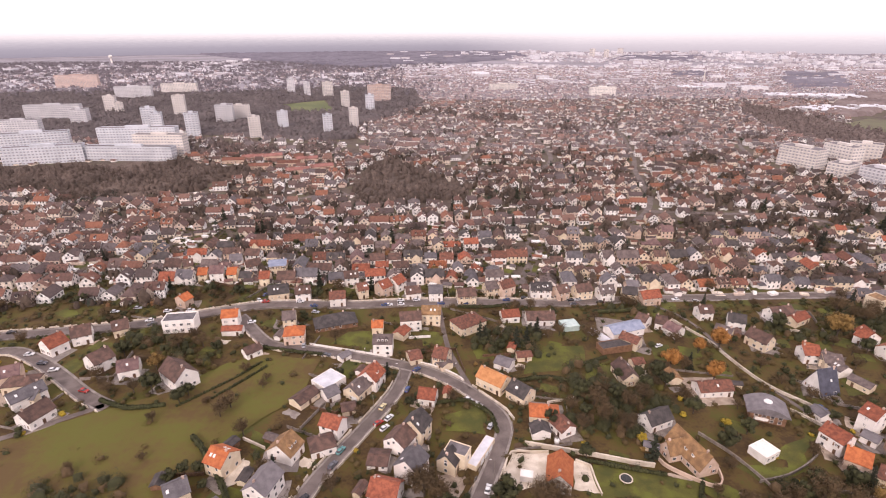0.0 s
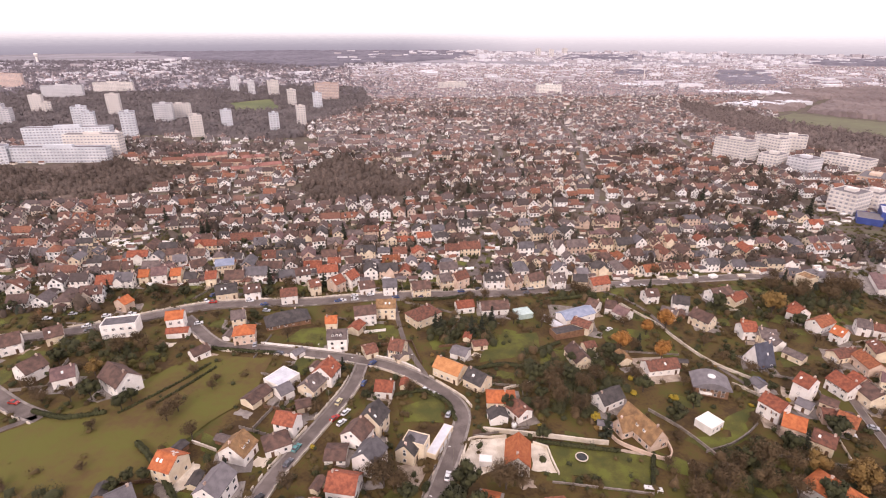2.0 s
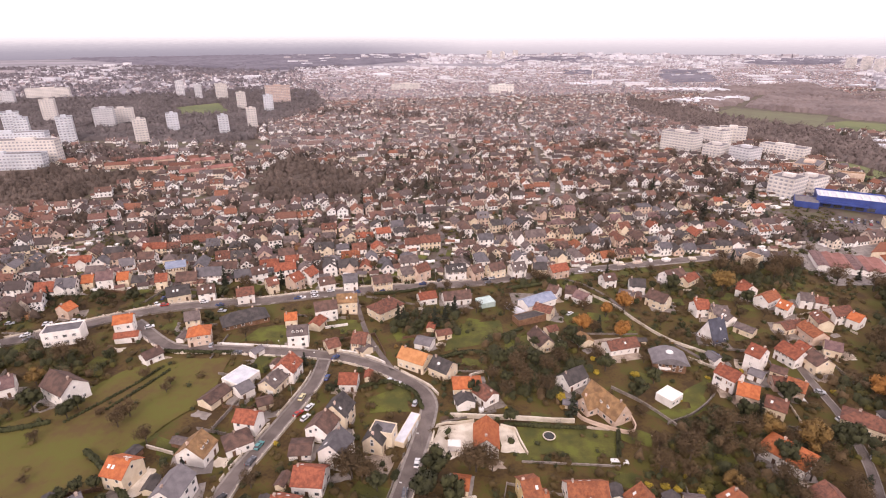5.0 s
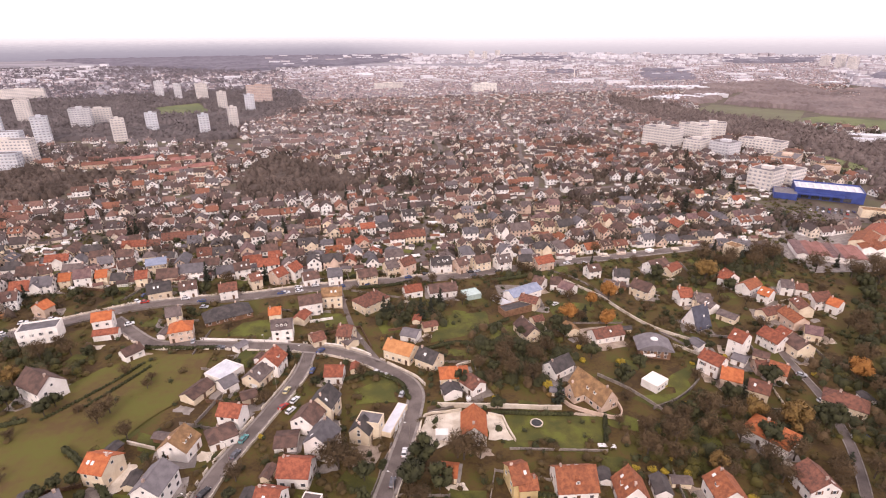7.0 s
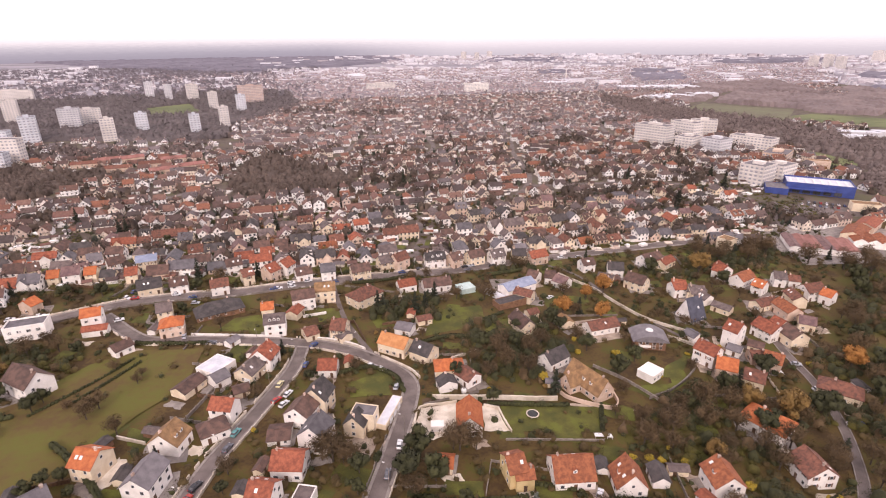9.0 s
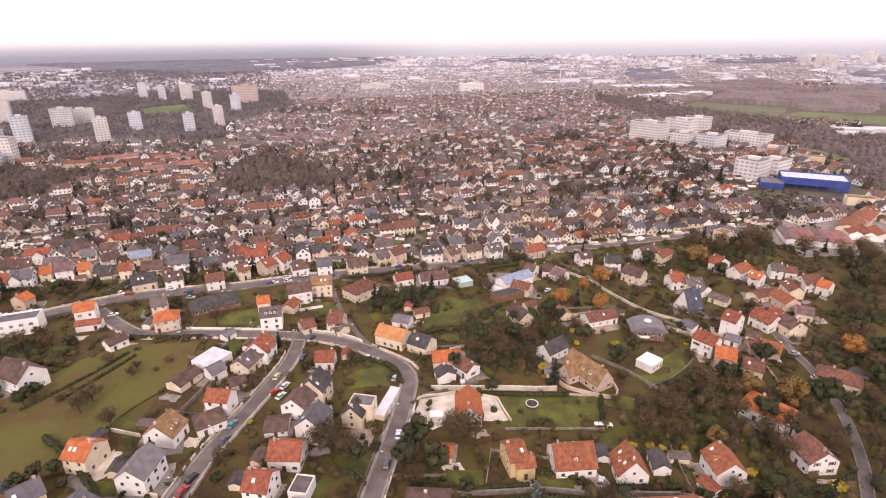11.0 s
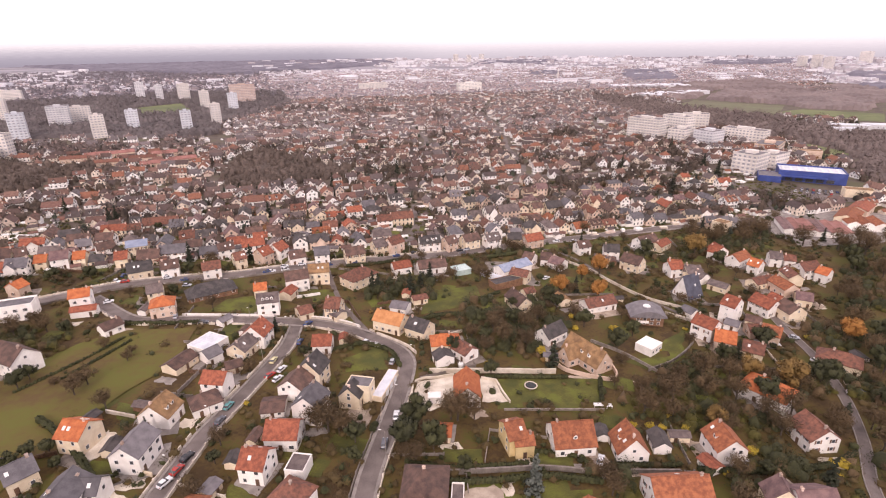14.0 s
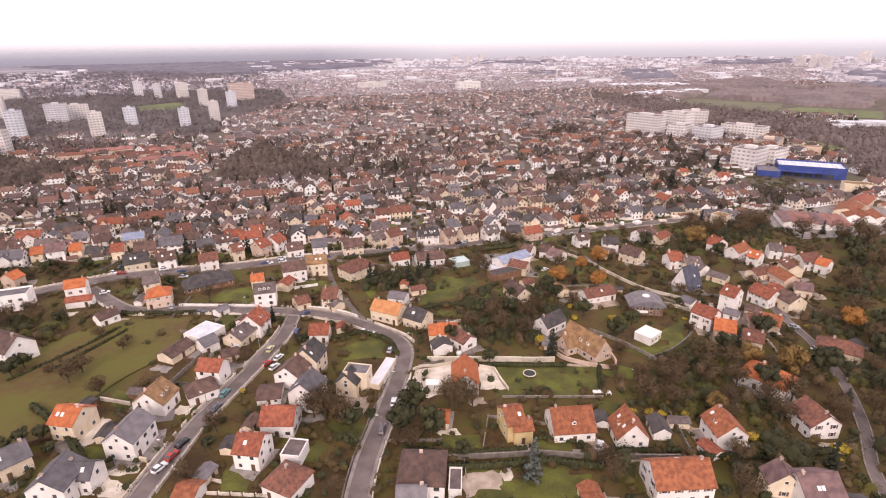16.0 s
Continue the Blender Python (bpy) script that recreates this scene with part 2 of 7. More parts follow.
M_BLUE = mat("blue_cladding", (0.03, 0.05, 0.2), (0.045, 0.075, 0.27), 0.2, 0.5, 0, 2)
M_TYRE = mat("tyre_rubber", (0.015, 0.015, 0.015), (0.03, 0.03, 0.03), 3, 0.9)
M_PANEGREEN = mat("greenhouse_glass", (0.4, 0.5, 0.47), (0.52, 0.62, 0.58), 0.5, 0.2, 0, 3)
PAINT = {c: mat("car_paint_" + c, tuple(x * 0.85 for x in v), v, 1, 0.25, 0, 4) for c, v in {
    "white": (0.75, 0.75, 0.76), "silver": (0.42, 0.43, 0.46), "black": (0.025, 0.025, 0.03), "blue": (0.05, 0.08, 0.2),
    "red": (0.42, 0.04, 0.03), "grey": (0.13, 0.13, 0.15), "cream": (0.66, 0.58, 0.34), "teal": (0.12, 0.32, 0.32)}.items()}

# ---- building blocks ----


def ground_z(x, y):
    f = min(1.0, max(0.0, (420 - y) / 190))
    return (2 - 0.035 * min(150.0, max(-120.0, x))) * f * f * (3 - 2 * f)


def mesh_of(name, verts, faces, mats, slots=None):
    me = bpy.data.meshes.new(name)
    me.from_pydata([tuple(v) for v in verts], [], [tuple(f) for f in faces])
    for m in mats:
        me.materials.append(m)
    if slots is not None:
        me.polygons.foreach_set("material_index", slots)
    me.update()
    return me


def hold(name, me, parent, m=None, label=""):
    ob = new(name, me)
    ob.parent = parent
    if m is not None:
        ob.matrix_basis = m
    return tagged(ob, label)


class Solid:
    """Collects boxes and prisms into one mesh."""

    def __init__(self):
        self.v, self.f = [], []

    def add(self, verts, faces, m=None):
        k = len(self.v)
        self.v += [tuple(m @ Vector(p)) if m else tuple(p) for p in verts]
        self.f += [tuple(k + i for i in f) for f in faces]
        return self

    def box(self, x0, y0, z0, x1, y1, z1, m=None):
        v = [(x, y, z) for z in (z0, z1) for x, y in ((x0, y0), (x1, y0), (x1, y1), (x0, y1))]
        return self.add(v, [(3, 2, 1, 0), (4, 5, 6, 7), (0, 1, 5, 4), (1, 2, 6, 5), (2, 3, 7, 6), (3, 0, 4, 7)], m)

    def prism(self, pts, z0, z1):
        n = len(pts)
        v = [(x, y, z0) for x, y in pts] + [(x, y, z1) for x, y in pts]
        return self.add(v, [tuple(range(n - 1, -1, -1)), tuple(range(n, 2 * n))] + [(i, (i + 1) % n, n + (i + 1) % n, n + i) for i in range(n)])

    def mesh(self, name, m):
        return mesh_of(name, self.v, self.f, [m])


RING = [(-0.5, -0.5), (0.5, -0.5), (0.5, 0.5), (-0.5, 0.5)]
HOLE = [(-0.42, -0.43), (0.42, -0.43), (0.42, 0.43), (-0.42, 0.43)]
W_V = [(x, 0.05, z) for x, z in RING] + [(x, -0.06, z) for x, z in RING] + [(x, -0.06, z) for x, z in HOLE] + [(x, 0.0, z) for x, z in HOLE]
W_F = [(i + a, (i + 1) % 4 + a, (i + 1) % 4 + a + 4, i + a + 4) for a in (0, 4, 8) for i in range(4)]
W_FRAME = mesh_of("window", W_V, W_F, [M_FRAME])
W_PANE = Solid().box(-0.42, -0.02, -0.43, 0.42, 0.02, 0.43).mesh("pane", M_PANE)
W_BOTH = mesh_of("window", W_V, W_F + [(12, 13, 14, 15)], [M_FRAME, M_PANE], [0] * 12 + [1])
W_SHUT = Solid().box(-0.22, -0.07, -0.5, 0.22, 0.0, 0.5).mesh("shutter", M_SHUTTER)
DOOR = Solid().box(-0.5, -0.07, 0, 0.5, 0.03, 2.1).box(-0.36, -0.1, 0.2, 0.36, -0.06, 1.0).box(-0.36, -0.1, 1.15, 0.36, -0.06, 1.95).mesh("door", M_DOOR)
GARAGE = Solid().box(-1.2, -0.07, 0, 1.2, 0.03, 2.1).box(-1.1, -0.1, 0.7, 1.1, -0.06, 0.75).box(-1.1, -0.1, 1.4, 1.1, -0.06, 1.45).mesh("garage_door", M_FRAME)
CHIMNEY = Solid().box(-0.25, -0.36, -1.2, 0.25, 0.36, 0.75).box(-0.31, -0.42, 0.75, 0.31, 0.42, 0.87).box(-0.14, -0.24, 0.87, 0.04, -0.06, 1.15).box(-0.08, 0.06, 0.87, 0.1, 0.24, 1.15).mesh("chimney", M_BRICK)
SKYLIGHT = Solid().box(-0.4, -0.55, 0.0, 0.4, 0.55, 0.1).mesh("skylight", M_FRAME)


def window(parent, x, y, z, turn, w=1.1, h=1.25, shutters=False):
    m = pose(x, y, z, 0, 0, turn)
    at = parent.matrix_basis.translation
    if at.x ** 2 + at.y ** 2 < 165 ** 2:
        hold("pane", W_PANE, hold("window", W_FRAME, parent, m @ Matrix.Diagonal((w, 1, h, 1))))
    else:
        hold("window", W_BOTH, parent, m @ Matrix.Diagonal((w, 1, h, 1)))
    if shutters:
        for s in (-1, 1):
            hold("shutter", W_SHUT, parent, m @ Matrix.Translation((s * (w * 0.5 + 0.26), 0, 0)) @ Matrix.Diagonal((1, 1, h, 1)))


DORMER = Solid().add([(-0.7, -0.6, -0.3), (0.7, -0.6, -0.3), (0.7, 1.9, -0.3), (-0.7, 1.9, -0.3), (-0.7, -0.6, 1.15), (0.7, -0.6, 1.15), (0.7, 1.9, 1.15), (-0.7, 1.9, 1.15), (0, -0.6, 1.7), (0, 1.9, 1.7)], [(3, 2, 1, 0), (0, 1, 5, 8, 4), (2, 3, 7, 9, 6), (1, 2, 6, 5), (3, 0, 4, 7), (4, 8, 9, 7), (5, 6, 9, 8)]).mesh("dormer", WALL["white"])
DORMER_TOP = Solid()
for side in (-1, 1):
    DORMER_TOP.add([(side * 0.95, -0.8, 1.0), (side * 0.95, 2.0, 1.0), (0, 2.0, 1.76), (0, -0.8, 1.76), (side * 0.95, -0.8, 1.12), (side * 0.95, 2.0, 1.12), (0, 2.0, 1.9), (0, -0.8, 1.9)], [(0, 1, 2, 3), (4, 5, 6, 7), (0, 1, 5, 4), (1, 2, 6, 5), (2, 3, 7, 6), (3, 0, 4, 7)])
DORMER_ROOF = {}
ROOF_WORD = {"navy": "blue-black slate", "rose": "dull rose tile", "orange": "bright orange clay tile", "amber": "amber clay tile", "terra": "terracotta tile", "red": "red tile", "brownred": "weathered red-brown tile", "brown": "dark brown tile",
             "tan": "mossy tan tile", "mauve": "faded mauve-brown tile", "greybrown": "grey-brown tile", "grey": "grey sheet", "slate": "dark slate", "dark": "blackish tile", "bluegrey": "blue-grey metal"}
WALL_WORD = {"white": "white rendered", "cream": "cream rendered", "peach": "peach rendered", "ochre": "ochre yellow rendered", "wood": "brown timber-clad"}
SPOTS = []  # where buildings stand, with their reach
rng = random.Random(7)


def house(x, y, turn, length, span, eave, rise, roof, wall, style="", far=False, dormers=0):
    """A gabled, hipped or low building. Its ridge runs along local x."""
    SPOTS.append((x, y, max(length, span) * 0.62))
    z = ground_z(x, y) - 0.3
    kind = "outbuilding" if style == "low" else "house"
    form = "hipped" if style == "hip" else "gabled"
    ob = new(kind)
    ob.matrix_basis = pose(x, y, z, 0, 0, turn)
    storey = "two-storey" if eave > 4.2 else "single-storey"
    label = f"{WALL_WORD[wall]} {storey} {kind} with {form} {ROOF_WORD[roof]} roof"
    tagged(ob, label, "house" if kind == "house" else "shed", "suburban houses" if kind == "house" else "garden outbuildings")
    L, S, e, r = length / 2, span / 2, eave + 0.3, eave + rise + 0.3
    lo = 0.35  # overhang
    if style == "hip":
        R = max(0.3, L - S * 0.9)
        body = Solid().prism([(-L, -S), (L, -S), (L, S), (-L, S)], 0, e)
        v = [(-L - lo, -S - lo, e - 0.1), (L + lo, -S - lo, e - 0.1), (L + lo, S + lo, e - 0.1), (-L - lo, S + lo, e - 0.1)]
        v += [(a, b, c + 0.22) for a, b, c in v] + [(-R, 0, r + 0.15), (R, 0, r + 0.15)]
        roof_solid = Solid().add(v, [(3, 2, 1, 0), (0, 1, 5, 4), (1, 2, 6, 5), (2, 3, 7, 6), (3, 0, 4, 7), (4, 5, 9, 8), (5, 6, 9), (6, 7, 8, 9), (7, 4, 8)])
        roof_solid.box(-R - 0.2, -0.12, r + 0.02, R + 0.2, 0.12, r + 0.24)
    else:
        R = L
        v = [(-L, -S, 0), (L, -S, 0), (L, S, 0), (-L, S, 0), (-L, -S, e), (L, -S, e), (L, S, e), (-L, S, e), (-L, 0, r), (L, 0, r)]
        body = Solid().add(v, [(3, 2, 1, 0), (0, 1, 5, 4), (2, 3, 7, 6), (1, 2, 6, 9, 5), (3, 0, 4, 8, 7), (4, 5, 9, 8), (6, 7, 8, 9)])
        roof_solid, th = Solid(), 0.2
        drop = (r - e) * lo / S
        for s in (-1, 1):
            a, b = (s * (S + lo), e - drop + 0.03), (0.0, r + 0.03)
            pts = [(-L - lo, a[0], a[1]), (L + lo, a[0], a[1]), (L + lo, b[0], b[1]), (-L - lo, b[0], b[1])]
            pts += [(p, q, c + th) for p, q, c in pts]
            f = [(3, 2, 1, 0), (4, 5, 6, 7), (0, 1, 5, 4), (1, 2, 6, 5), (2, 3, 7, 6), (3, 0, 4, 7)]
            roof_solid.add(pts, f if s < 0 else [t[::-1] for t in f])
        roof_solid.box(-L - lo, -0.13, r + 0.1, L + lo, 0.13, r + 0.32)
    hold("wall", body.mesh("wall", WALL[wall]), ob)
    hold("roof", roof_solid.mesh("roof", ROOF[roof]), ob)
    if kind == "outbuilding":
        hold("door", DOOR, ob, pose(rng.uniform(-0.3, 0.3) * length, -S, 0.3))
        if length > 6:
            window(ob, L * 0.6, -S, 1.6, 0, 1.0, 0.8)
        return ob
    hold("chimney", CHIMNEY, ob, pose(rng.choice((-1, 1)) * min(R * 0.75, L - 0.6), rng.uniform(-0.3, 0.3), r, 0, 0, rng.choice((0, 90))))
    shutters = rng.random() < 0.45 and not far
    storeys = (1.75, 4.35, 7.0)[:max(1, int((e + 0.4) / 2.6))]
    n = max(1, int(length / (3.6 if far else 2.9)))
    door_at = rng.randrange(n)
    shown = []
    for turn_w in (0, 180, 90, -90):
        t = radians(turn + turn_w)
        shown.append(not far or math.sin(t) * -x + math.cos(t) * y > 0.15 * math.hypot(x, y))
    for side, turn_w, seen in ((-1, 0, shown[0]), (1, 180, shown[1])):
        for k in range(n if seen else 0):
            px = -L + (k + 0.5) * length / n
            for i, h in enumerate(storeys):
                if i == 0 and k == door_at and side == -1:
                    hold("door", DOOR, ob, pose(px, side * S, 0.3, 0, 0, turn_w))
                elif not far or rng.random() < 0.7:
                    window(ob, px, side * S, h, turn_w, rng.choice((1.0, 1.2, 1.5)), 1.25, shutters and i > 0)
    for side, turn_w, seen in ((1, 90, shown[2]), (-1, -90, shown[3])):
        if not seen:
            continue
        for i, h in enumerate(storeys):
            for q in ((-0.25, 0.25) if span > 7.4 else (0,)):
                if rng.random() < 0.7:
                    window(ob, side * L, q * span, h, turn_w, 1.1, 1.25, shutters and not far)
        if style != "hip" and rise > 2.4:
            window(ob, side * L, 0, e + 0.75, turn_w, 0.9, 0.95)
    if style != "hip" and not far:
        pitch = math.degrees(math.atan2(r - e, S))
        for s in (-1, 1):
            for k in range(rng.choice((0, 0, 0, 0, 1, 2))):
                px = rng.uniform(-0.75, 0.75) * L
                hold("skylight", SKYLIGHT, ob, pose(px, s * S * 0.5, (e + r) / 2 + 0.24, -s * pitch, 0, 0))
    t = radians(turn)
    front = -1 if math.sin(t) * -x + math.cos(t) * y > 0 else 1
    for k in range(dormers):
        px = (-0.62 + 1.24 * (k + 0.5) / dormers) * L
        d = hold("dormer", DORMER, ob, pose(px, front * S * 0.62, e + (r - e) * 0.38 - 0.15, 0, 0, 0 if front < 0 else 180) @ Matrix.Diagonal((0.8, 0.85, 0.8, 1)))
        hold("window", W_BOTH, d, pose(0, -0.62, 0.62) @ Matrix.Diagonal((0.9, 1, 0.95, 1)))
        hold("dormer_roof", DORMER_ROOF[roof] if roof in DORMER_ROOF else DORMER_ROOF.setdefault(roof, DORMER_TOP.mesh("dormer_roof", ROOF[roof])), d)
    if storeys[-1] < 5 and rng.random() < 0.35 and not far and length > 8:
        hold("garage_door", GARAGE, ob, pose(-L - 0.0, -S * 0.4, 0.3, 0, 0, -90))
    return ob


def smooth_line(points, step=2.0):
    """Points evenly along a soft curve through the corners."""
    p = [Vector((*q, 0)) for q in points]
    p = [2 * p[0] - p[1]] + p + [2 * p[-1] - p[-2]]
    res = []
    for a, b, c, d in zip(p, p[1:], p[2:], p[3:]):
        n = max(1, int((c - b).length / step))
        for k in range(n):
            t = k / n
            res.append(0.5 * ((2 * b) + (c - a) * t + (2 * a - 5 * b + 4 * c - d) * t * t + (3 * b - a - 3 * c + d) * t ** 3))
    return res + [p[-2]]


ROADS = []


def ribbon(name, line, offset0, offset1, lift, m, skirt=0.4):
    """A strip of ground between two offsets from a line, with sides that reach into the ground."""
    v, f = [], []
    for i, p in enumerate(line):
        d = (line[min(i + 1, len(line) - 1)] - line[max(i - 1, 0)]).normalized()
        n = Vector((d.y, -d.x, 0))
        for o, dz in ((offset0, -skirt), (offset0, 0), (offset1, 0), (offset1, -skirt)):
            q = p + n * o
            v.append((q.x, q.y, ground_z(q.x, q.y) + lift + dz))
    for i in range(len(line) - 1):
        a, b = 4 * i, 4 * i + 4
        f += [(a, a + 1, b + 1, b), (a + 1, a + 2, b + 2, b + 1), (a + 2, a + 3, b + 3, b + 2)]
    return new(name, mesh_of(name, v, f, [m]))


def road(points, width, walks=1.3):
    line = smooth_line(points)
    ROADS.append((line, width / 2 + walks))
    tagged(ribbon("road", line, -width / 2, width / 2, 0.12, M_ASPHALT), "worn grey asphalt street between houses", "road", "", "structure")
    if walks:
        for s in (-1, 1):
            a, b = sorted((s * width / 2, s * (width / 2 + walks)))
            tagged(ribbon("pavement", line, a, b, 0.25, M_PAVE), "raised concrete pavement beside the street", "pavement", "", "structure")
    return line


def patch(name, points, lift, m, label, category):
    """A flat area of ground cover."""
    bm = bmesh.new()
    face = bm.faces.new([bm.verts.new((x, y, 0)) for x, y in points])
    if face.normal.z < 0:
        face.normal_flip()
    bmesh.ops.subdivide_edges(bm, edges=bm.edges[:], cuts=3)
    r = random.Random(len(points) + int(points[0][0] * 10))
    for v in bm.verts:
        v.co.x += r.uniform(-0.5, 0.5)
        v.co.y += r.uniform(-0.5, 0.5)
    bmesh.ops.triangulate(bm, faces=bm.faces[:])
    for k in range(5):
        long_edges = [e for e in bm.edges if 5 < e.calc_length() < 400]
        if long_edges:
            bmesh.ops.subdivide_edges(bm, edges=long_edges, cuts=1)
            bmesh.ops.triangulate(bm, faces=bm.faces[:])
    for v in bm.verts:
        v.co.z = ground_z(v.co.x, v.co.y) + lift
    bm.normal_update()
    me = bpy.data.meshes.new(name)
    bm.to_mesh(me)
    bm.free()
    me.materials.append(m)
    return tagged(new(name, me), label, category, "", "structure")


def garden_wall(points, h=1.2, w=0.3, m=None, label="rendered garden wall along a plot boundary", step=3.0):
    m = m or M_STONE
    line = smooth_line(points, step)
    s = Solid()
    for a, b in zip(line, line[1:]):
        d, c = b - a, (a + b) / 2
        t = pose(c.x, c.y, ground_z(c.x, c.y), 0, 0, math.degrees(math.atan2(d.y, d.x)))
        n = d.length / 2
        s.box(-n, -w / 2, -0.5, n - 0.002, w / 2, h, t).box(-n, -w / 2 - 0.06, h, n - 0.002, w / 2 + 0.06, h + 0.08, t)
    return tagged(new("garden_wall", s.mesh("garden_wall", m)), label, "wall", "garden walls")


def soft_leaves(name, v, corners, out, m):
    """Leaves in one mesh, their faces turned outwards and shaded with the roundness of the clumps."""
    v = v.reshape(-1, corners, 3)
    if out.ndim == 2:
        out = np.repeat(out[:, None], corners, 1)
    n = np.cross(v[:, 1] - v[:, 0], v[:, 2] - v[:, 0])
    back = (n * out.sum(1)).sum(1) < 0
    v[back] = v[back][:, ::-1]
    out[back] = out[back][:, ::-1]
    count = v.shape[0]
    me = bpy.data.meshes.new(name)
    me.vertices.add(count * corners)
    me.loops.add(count * corners)
    me.polygons.add(count)
    me.vertices.foreach_set("co", np.ascontiguousarray(v, np.float32).ravel())
    me.loops.foreach_set("vertex_index", np.arange(count * corners, dtype=np.int32))
    me.polygons.foreach_set("loop_start", np.arange(0, count * corners, corners, dtype=np.int32))
    me.materials.append(m)
    me.update(calc_edges=True)
    me.normals_split_custom_set_from_vertices(np.ascontiguousarray(out, np.float32).reshape(-1, 3))
    return me


def leaf_cloud(name, blobs, count, size, m, seed, thin=1.0, squash=1.0, heart=0.0):
    """Many small leaves or twigs spread through round clumps."""
    r = np.random.RandomState(seed)
    w = np.array([b[3] ** 2 for b in blobs])
    pick = r.choice(len(blobs), count, p=w / w.sum())
    b = np.array(blobs)[pick]
    d = r.normal(size=(count, 3))
    d /= np.linalg.norm(d, axis=1)[:, None]
    rad = r.uniform(0.45, 1.05, count) ** 0.6
    c = b[:, :3] + d * (b[:, 3] * rad)[:, None] * np.array((1, 1, squash))
    t = np.cross(d, r.normal(size=(count, 3)))
    t /= np.linalg.norm(t, axis=1)[:, None]
    u = np.cross(d + 0.6 * r.normal(size=(count, 3)), t)
    u /= np.linalg.norm(u, axis=1)[:, None]
    s = size * r.uniform(0.6, 1.4, count)[:, None]
    v = np.stack([c - t * s * thin - u * s, c + t * s * thin - u * s * 0.6, c + t * s * 0.7 * thin + u * s, c - t * s * 0.8 * thin + u * s * 0.7], 1).reshape(-1, 3)
    out = d + np.array((0, 0, 0.5)) + 0.18 * r.normal(size=d.shape)
    out /= np.linalg.norm(out, axis=1)[:, None]
    if heart:
        # lumpy dense inside of each clump, as quads
        k, rows = 8, (-0.9, -0.5, 0.1, 0.6, 0.95)
        for x, y, z, q in blobs:
            ring = np.array([[(math.cos(2 * math.pi * i / k) * math.sqrt(1 - h * h), math.sin(2 * math.pi * i / k) * math.sqrt(1 - h * h), h) for i in range(k)] for h in rows])
            pts = ring * (q * heart * r.uniform(0.8, 1.15, ring.shape[:2]))[:, :, None] * np.array((1, 1, squash)) + np.array((x, y, z))
            quads = [pts[a, [b, (b + 1) % k, (b + 1) % k, b]][[0, 1]].tolist() + pts[a + 1, [(b + 1) % k, b]].tolist() for a in range(len(rows) - 1) for b in range(k)]
            lift = np.array([ring[a, b] + ring[a + 1, (b + 1) % k] for a in range(len(rows) - 1) for b in range(k)]) + np.array((0, 0, 0.7))
            v = np.concatenate([v, np.array(quads).reshape(-1, 3)])
            out = np.concatenate([out, lift / np.linalg.norm(lift, axis=1)[:, None]])
    return soft_leaves(name, v, 4, out, m)


def branch(s, a, b, r0, r1):
    d = b - a
    q = d.to_track_quat("Z", "Y").to_matrix().to_4x4()
    m = Matrix.Translation(a) @ q
    ring = [(math.cos(k * math.pi / 2.5), math.sin(k * math.pi / 2.5)) for k in range(5)]
    v = [(x * r0, y * r0, 0) for x, y in ring] + [(x * r1, y * r1, d.length) for x, y in ring]
    s.add(v, [(i, (i + 1) % 5, 5 + (i + 1) % 5, 5 + i) for i in range(5)] + [(9, 8, 7, 6, 5)], m)


def tree_meshes(kind, seed):
    """Trunk and crown of a tree about 10 m wide and high, before scaling."""
    r = random.Random(seed)
    s = Solid()
    if kind in ("conifer", "spruce"):
        branch(s, Vector((0, 0, -0.3)), Vector((0, 0, 13)), 0.3, 0.04)
        blobs = []
        for k in range(26):
            h = 1.2 + 12 * (k / 26)
            reach = 3.1 * (1 - h / 14.2) * r.uniform(0.7, 1.15)
            a = k * 2.4
            tip = Vector((math.cos(a) * reach, math.sin(a) * reach, h - 0.25 * reach))
            branch(s, Vector((0, 0, h)), tip, 0.06, 0.02)
            blobs += [(tip.x * 0.75, tip.y * 0.75, tip.z + 0.2, 0.35 + reach * 0.3), (tip.x * 0.35, tip.y * 0.35, h, 0.3 + reach * 0.28)]
        crown = leaf_cloud("crown", blobs, 1300, 0.26, M_LEAF[kind], seed, 0.6, 0.8, 0.6)
        return s.mesh("trunk", M_BARK), crown
    branch(s, Vector((0, 0, -0.3)), Vector((0, 0, 3.2)), 0.3, 0.22)
    blobs = []
    for k in range(11):
        a, t = k * 2.4 + r.uniform(-0.4, 0.4), r.uniform(0.3, 1.0)
        fork = Vector((math.cos(a) * 1.2 * t, math.sin(a) * 1.2 * t, r.uniform(3.0, 4.6)))
        tip = Vector((math.cos(a) * 3.9 * t, math.sin(a) * 3.9 * t, r.uniform(4.6, 6.4) + 2.6 * (1 - t)))
        branch(s, Vector((0, 0, r.uniform(2.2, 3.2))), fork, 0.16, 0.1)
        branch(s, fork, tip, 0.1, 0.03)
        blobs.append((tip.x * 0.92, tip.y * 0.92, tip.z, r.uniform(1.2, 2.0)))
        blobs.append((tip.x * 0.6, tip.y * 0.6, tip.z * 0.78, r.uniform(1.0, 1.7)))
    if kind == "bare":
        crown = leaf_cloud("crown", blobs, 1700, 0.4, M_LEAF[kind], seed, 0.14)
    else:
        crown = leaf_cloud("crown", blobs, 1500 if kind == "ever" else 2600, 0.24 if kind == "ever" else 0.2, M_LEAF[kind], seed, 0.8, 1.0, 0.7 if kind == "ever" else 0.5)
    return s.mesh("trunk", M_BARK), crown


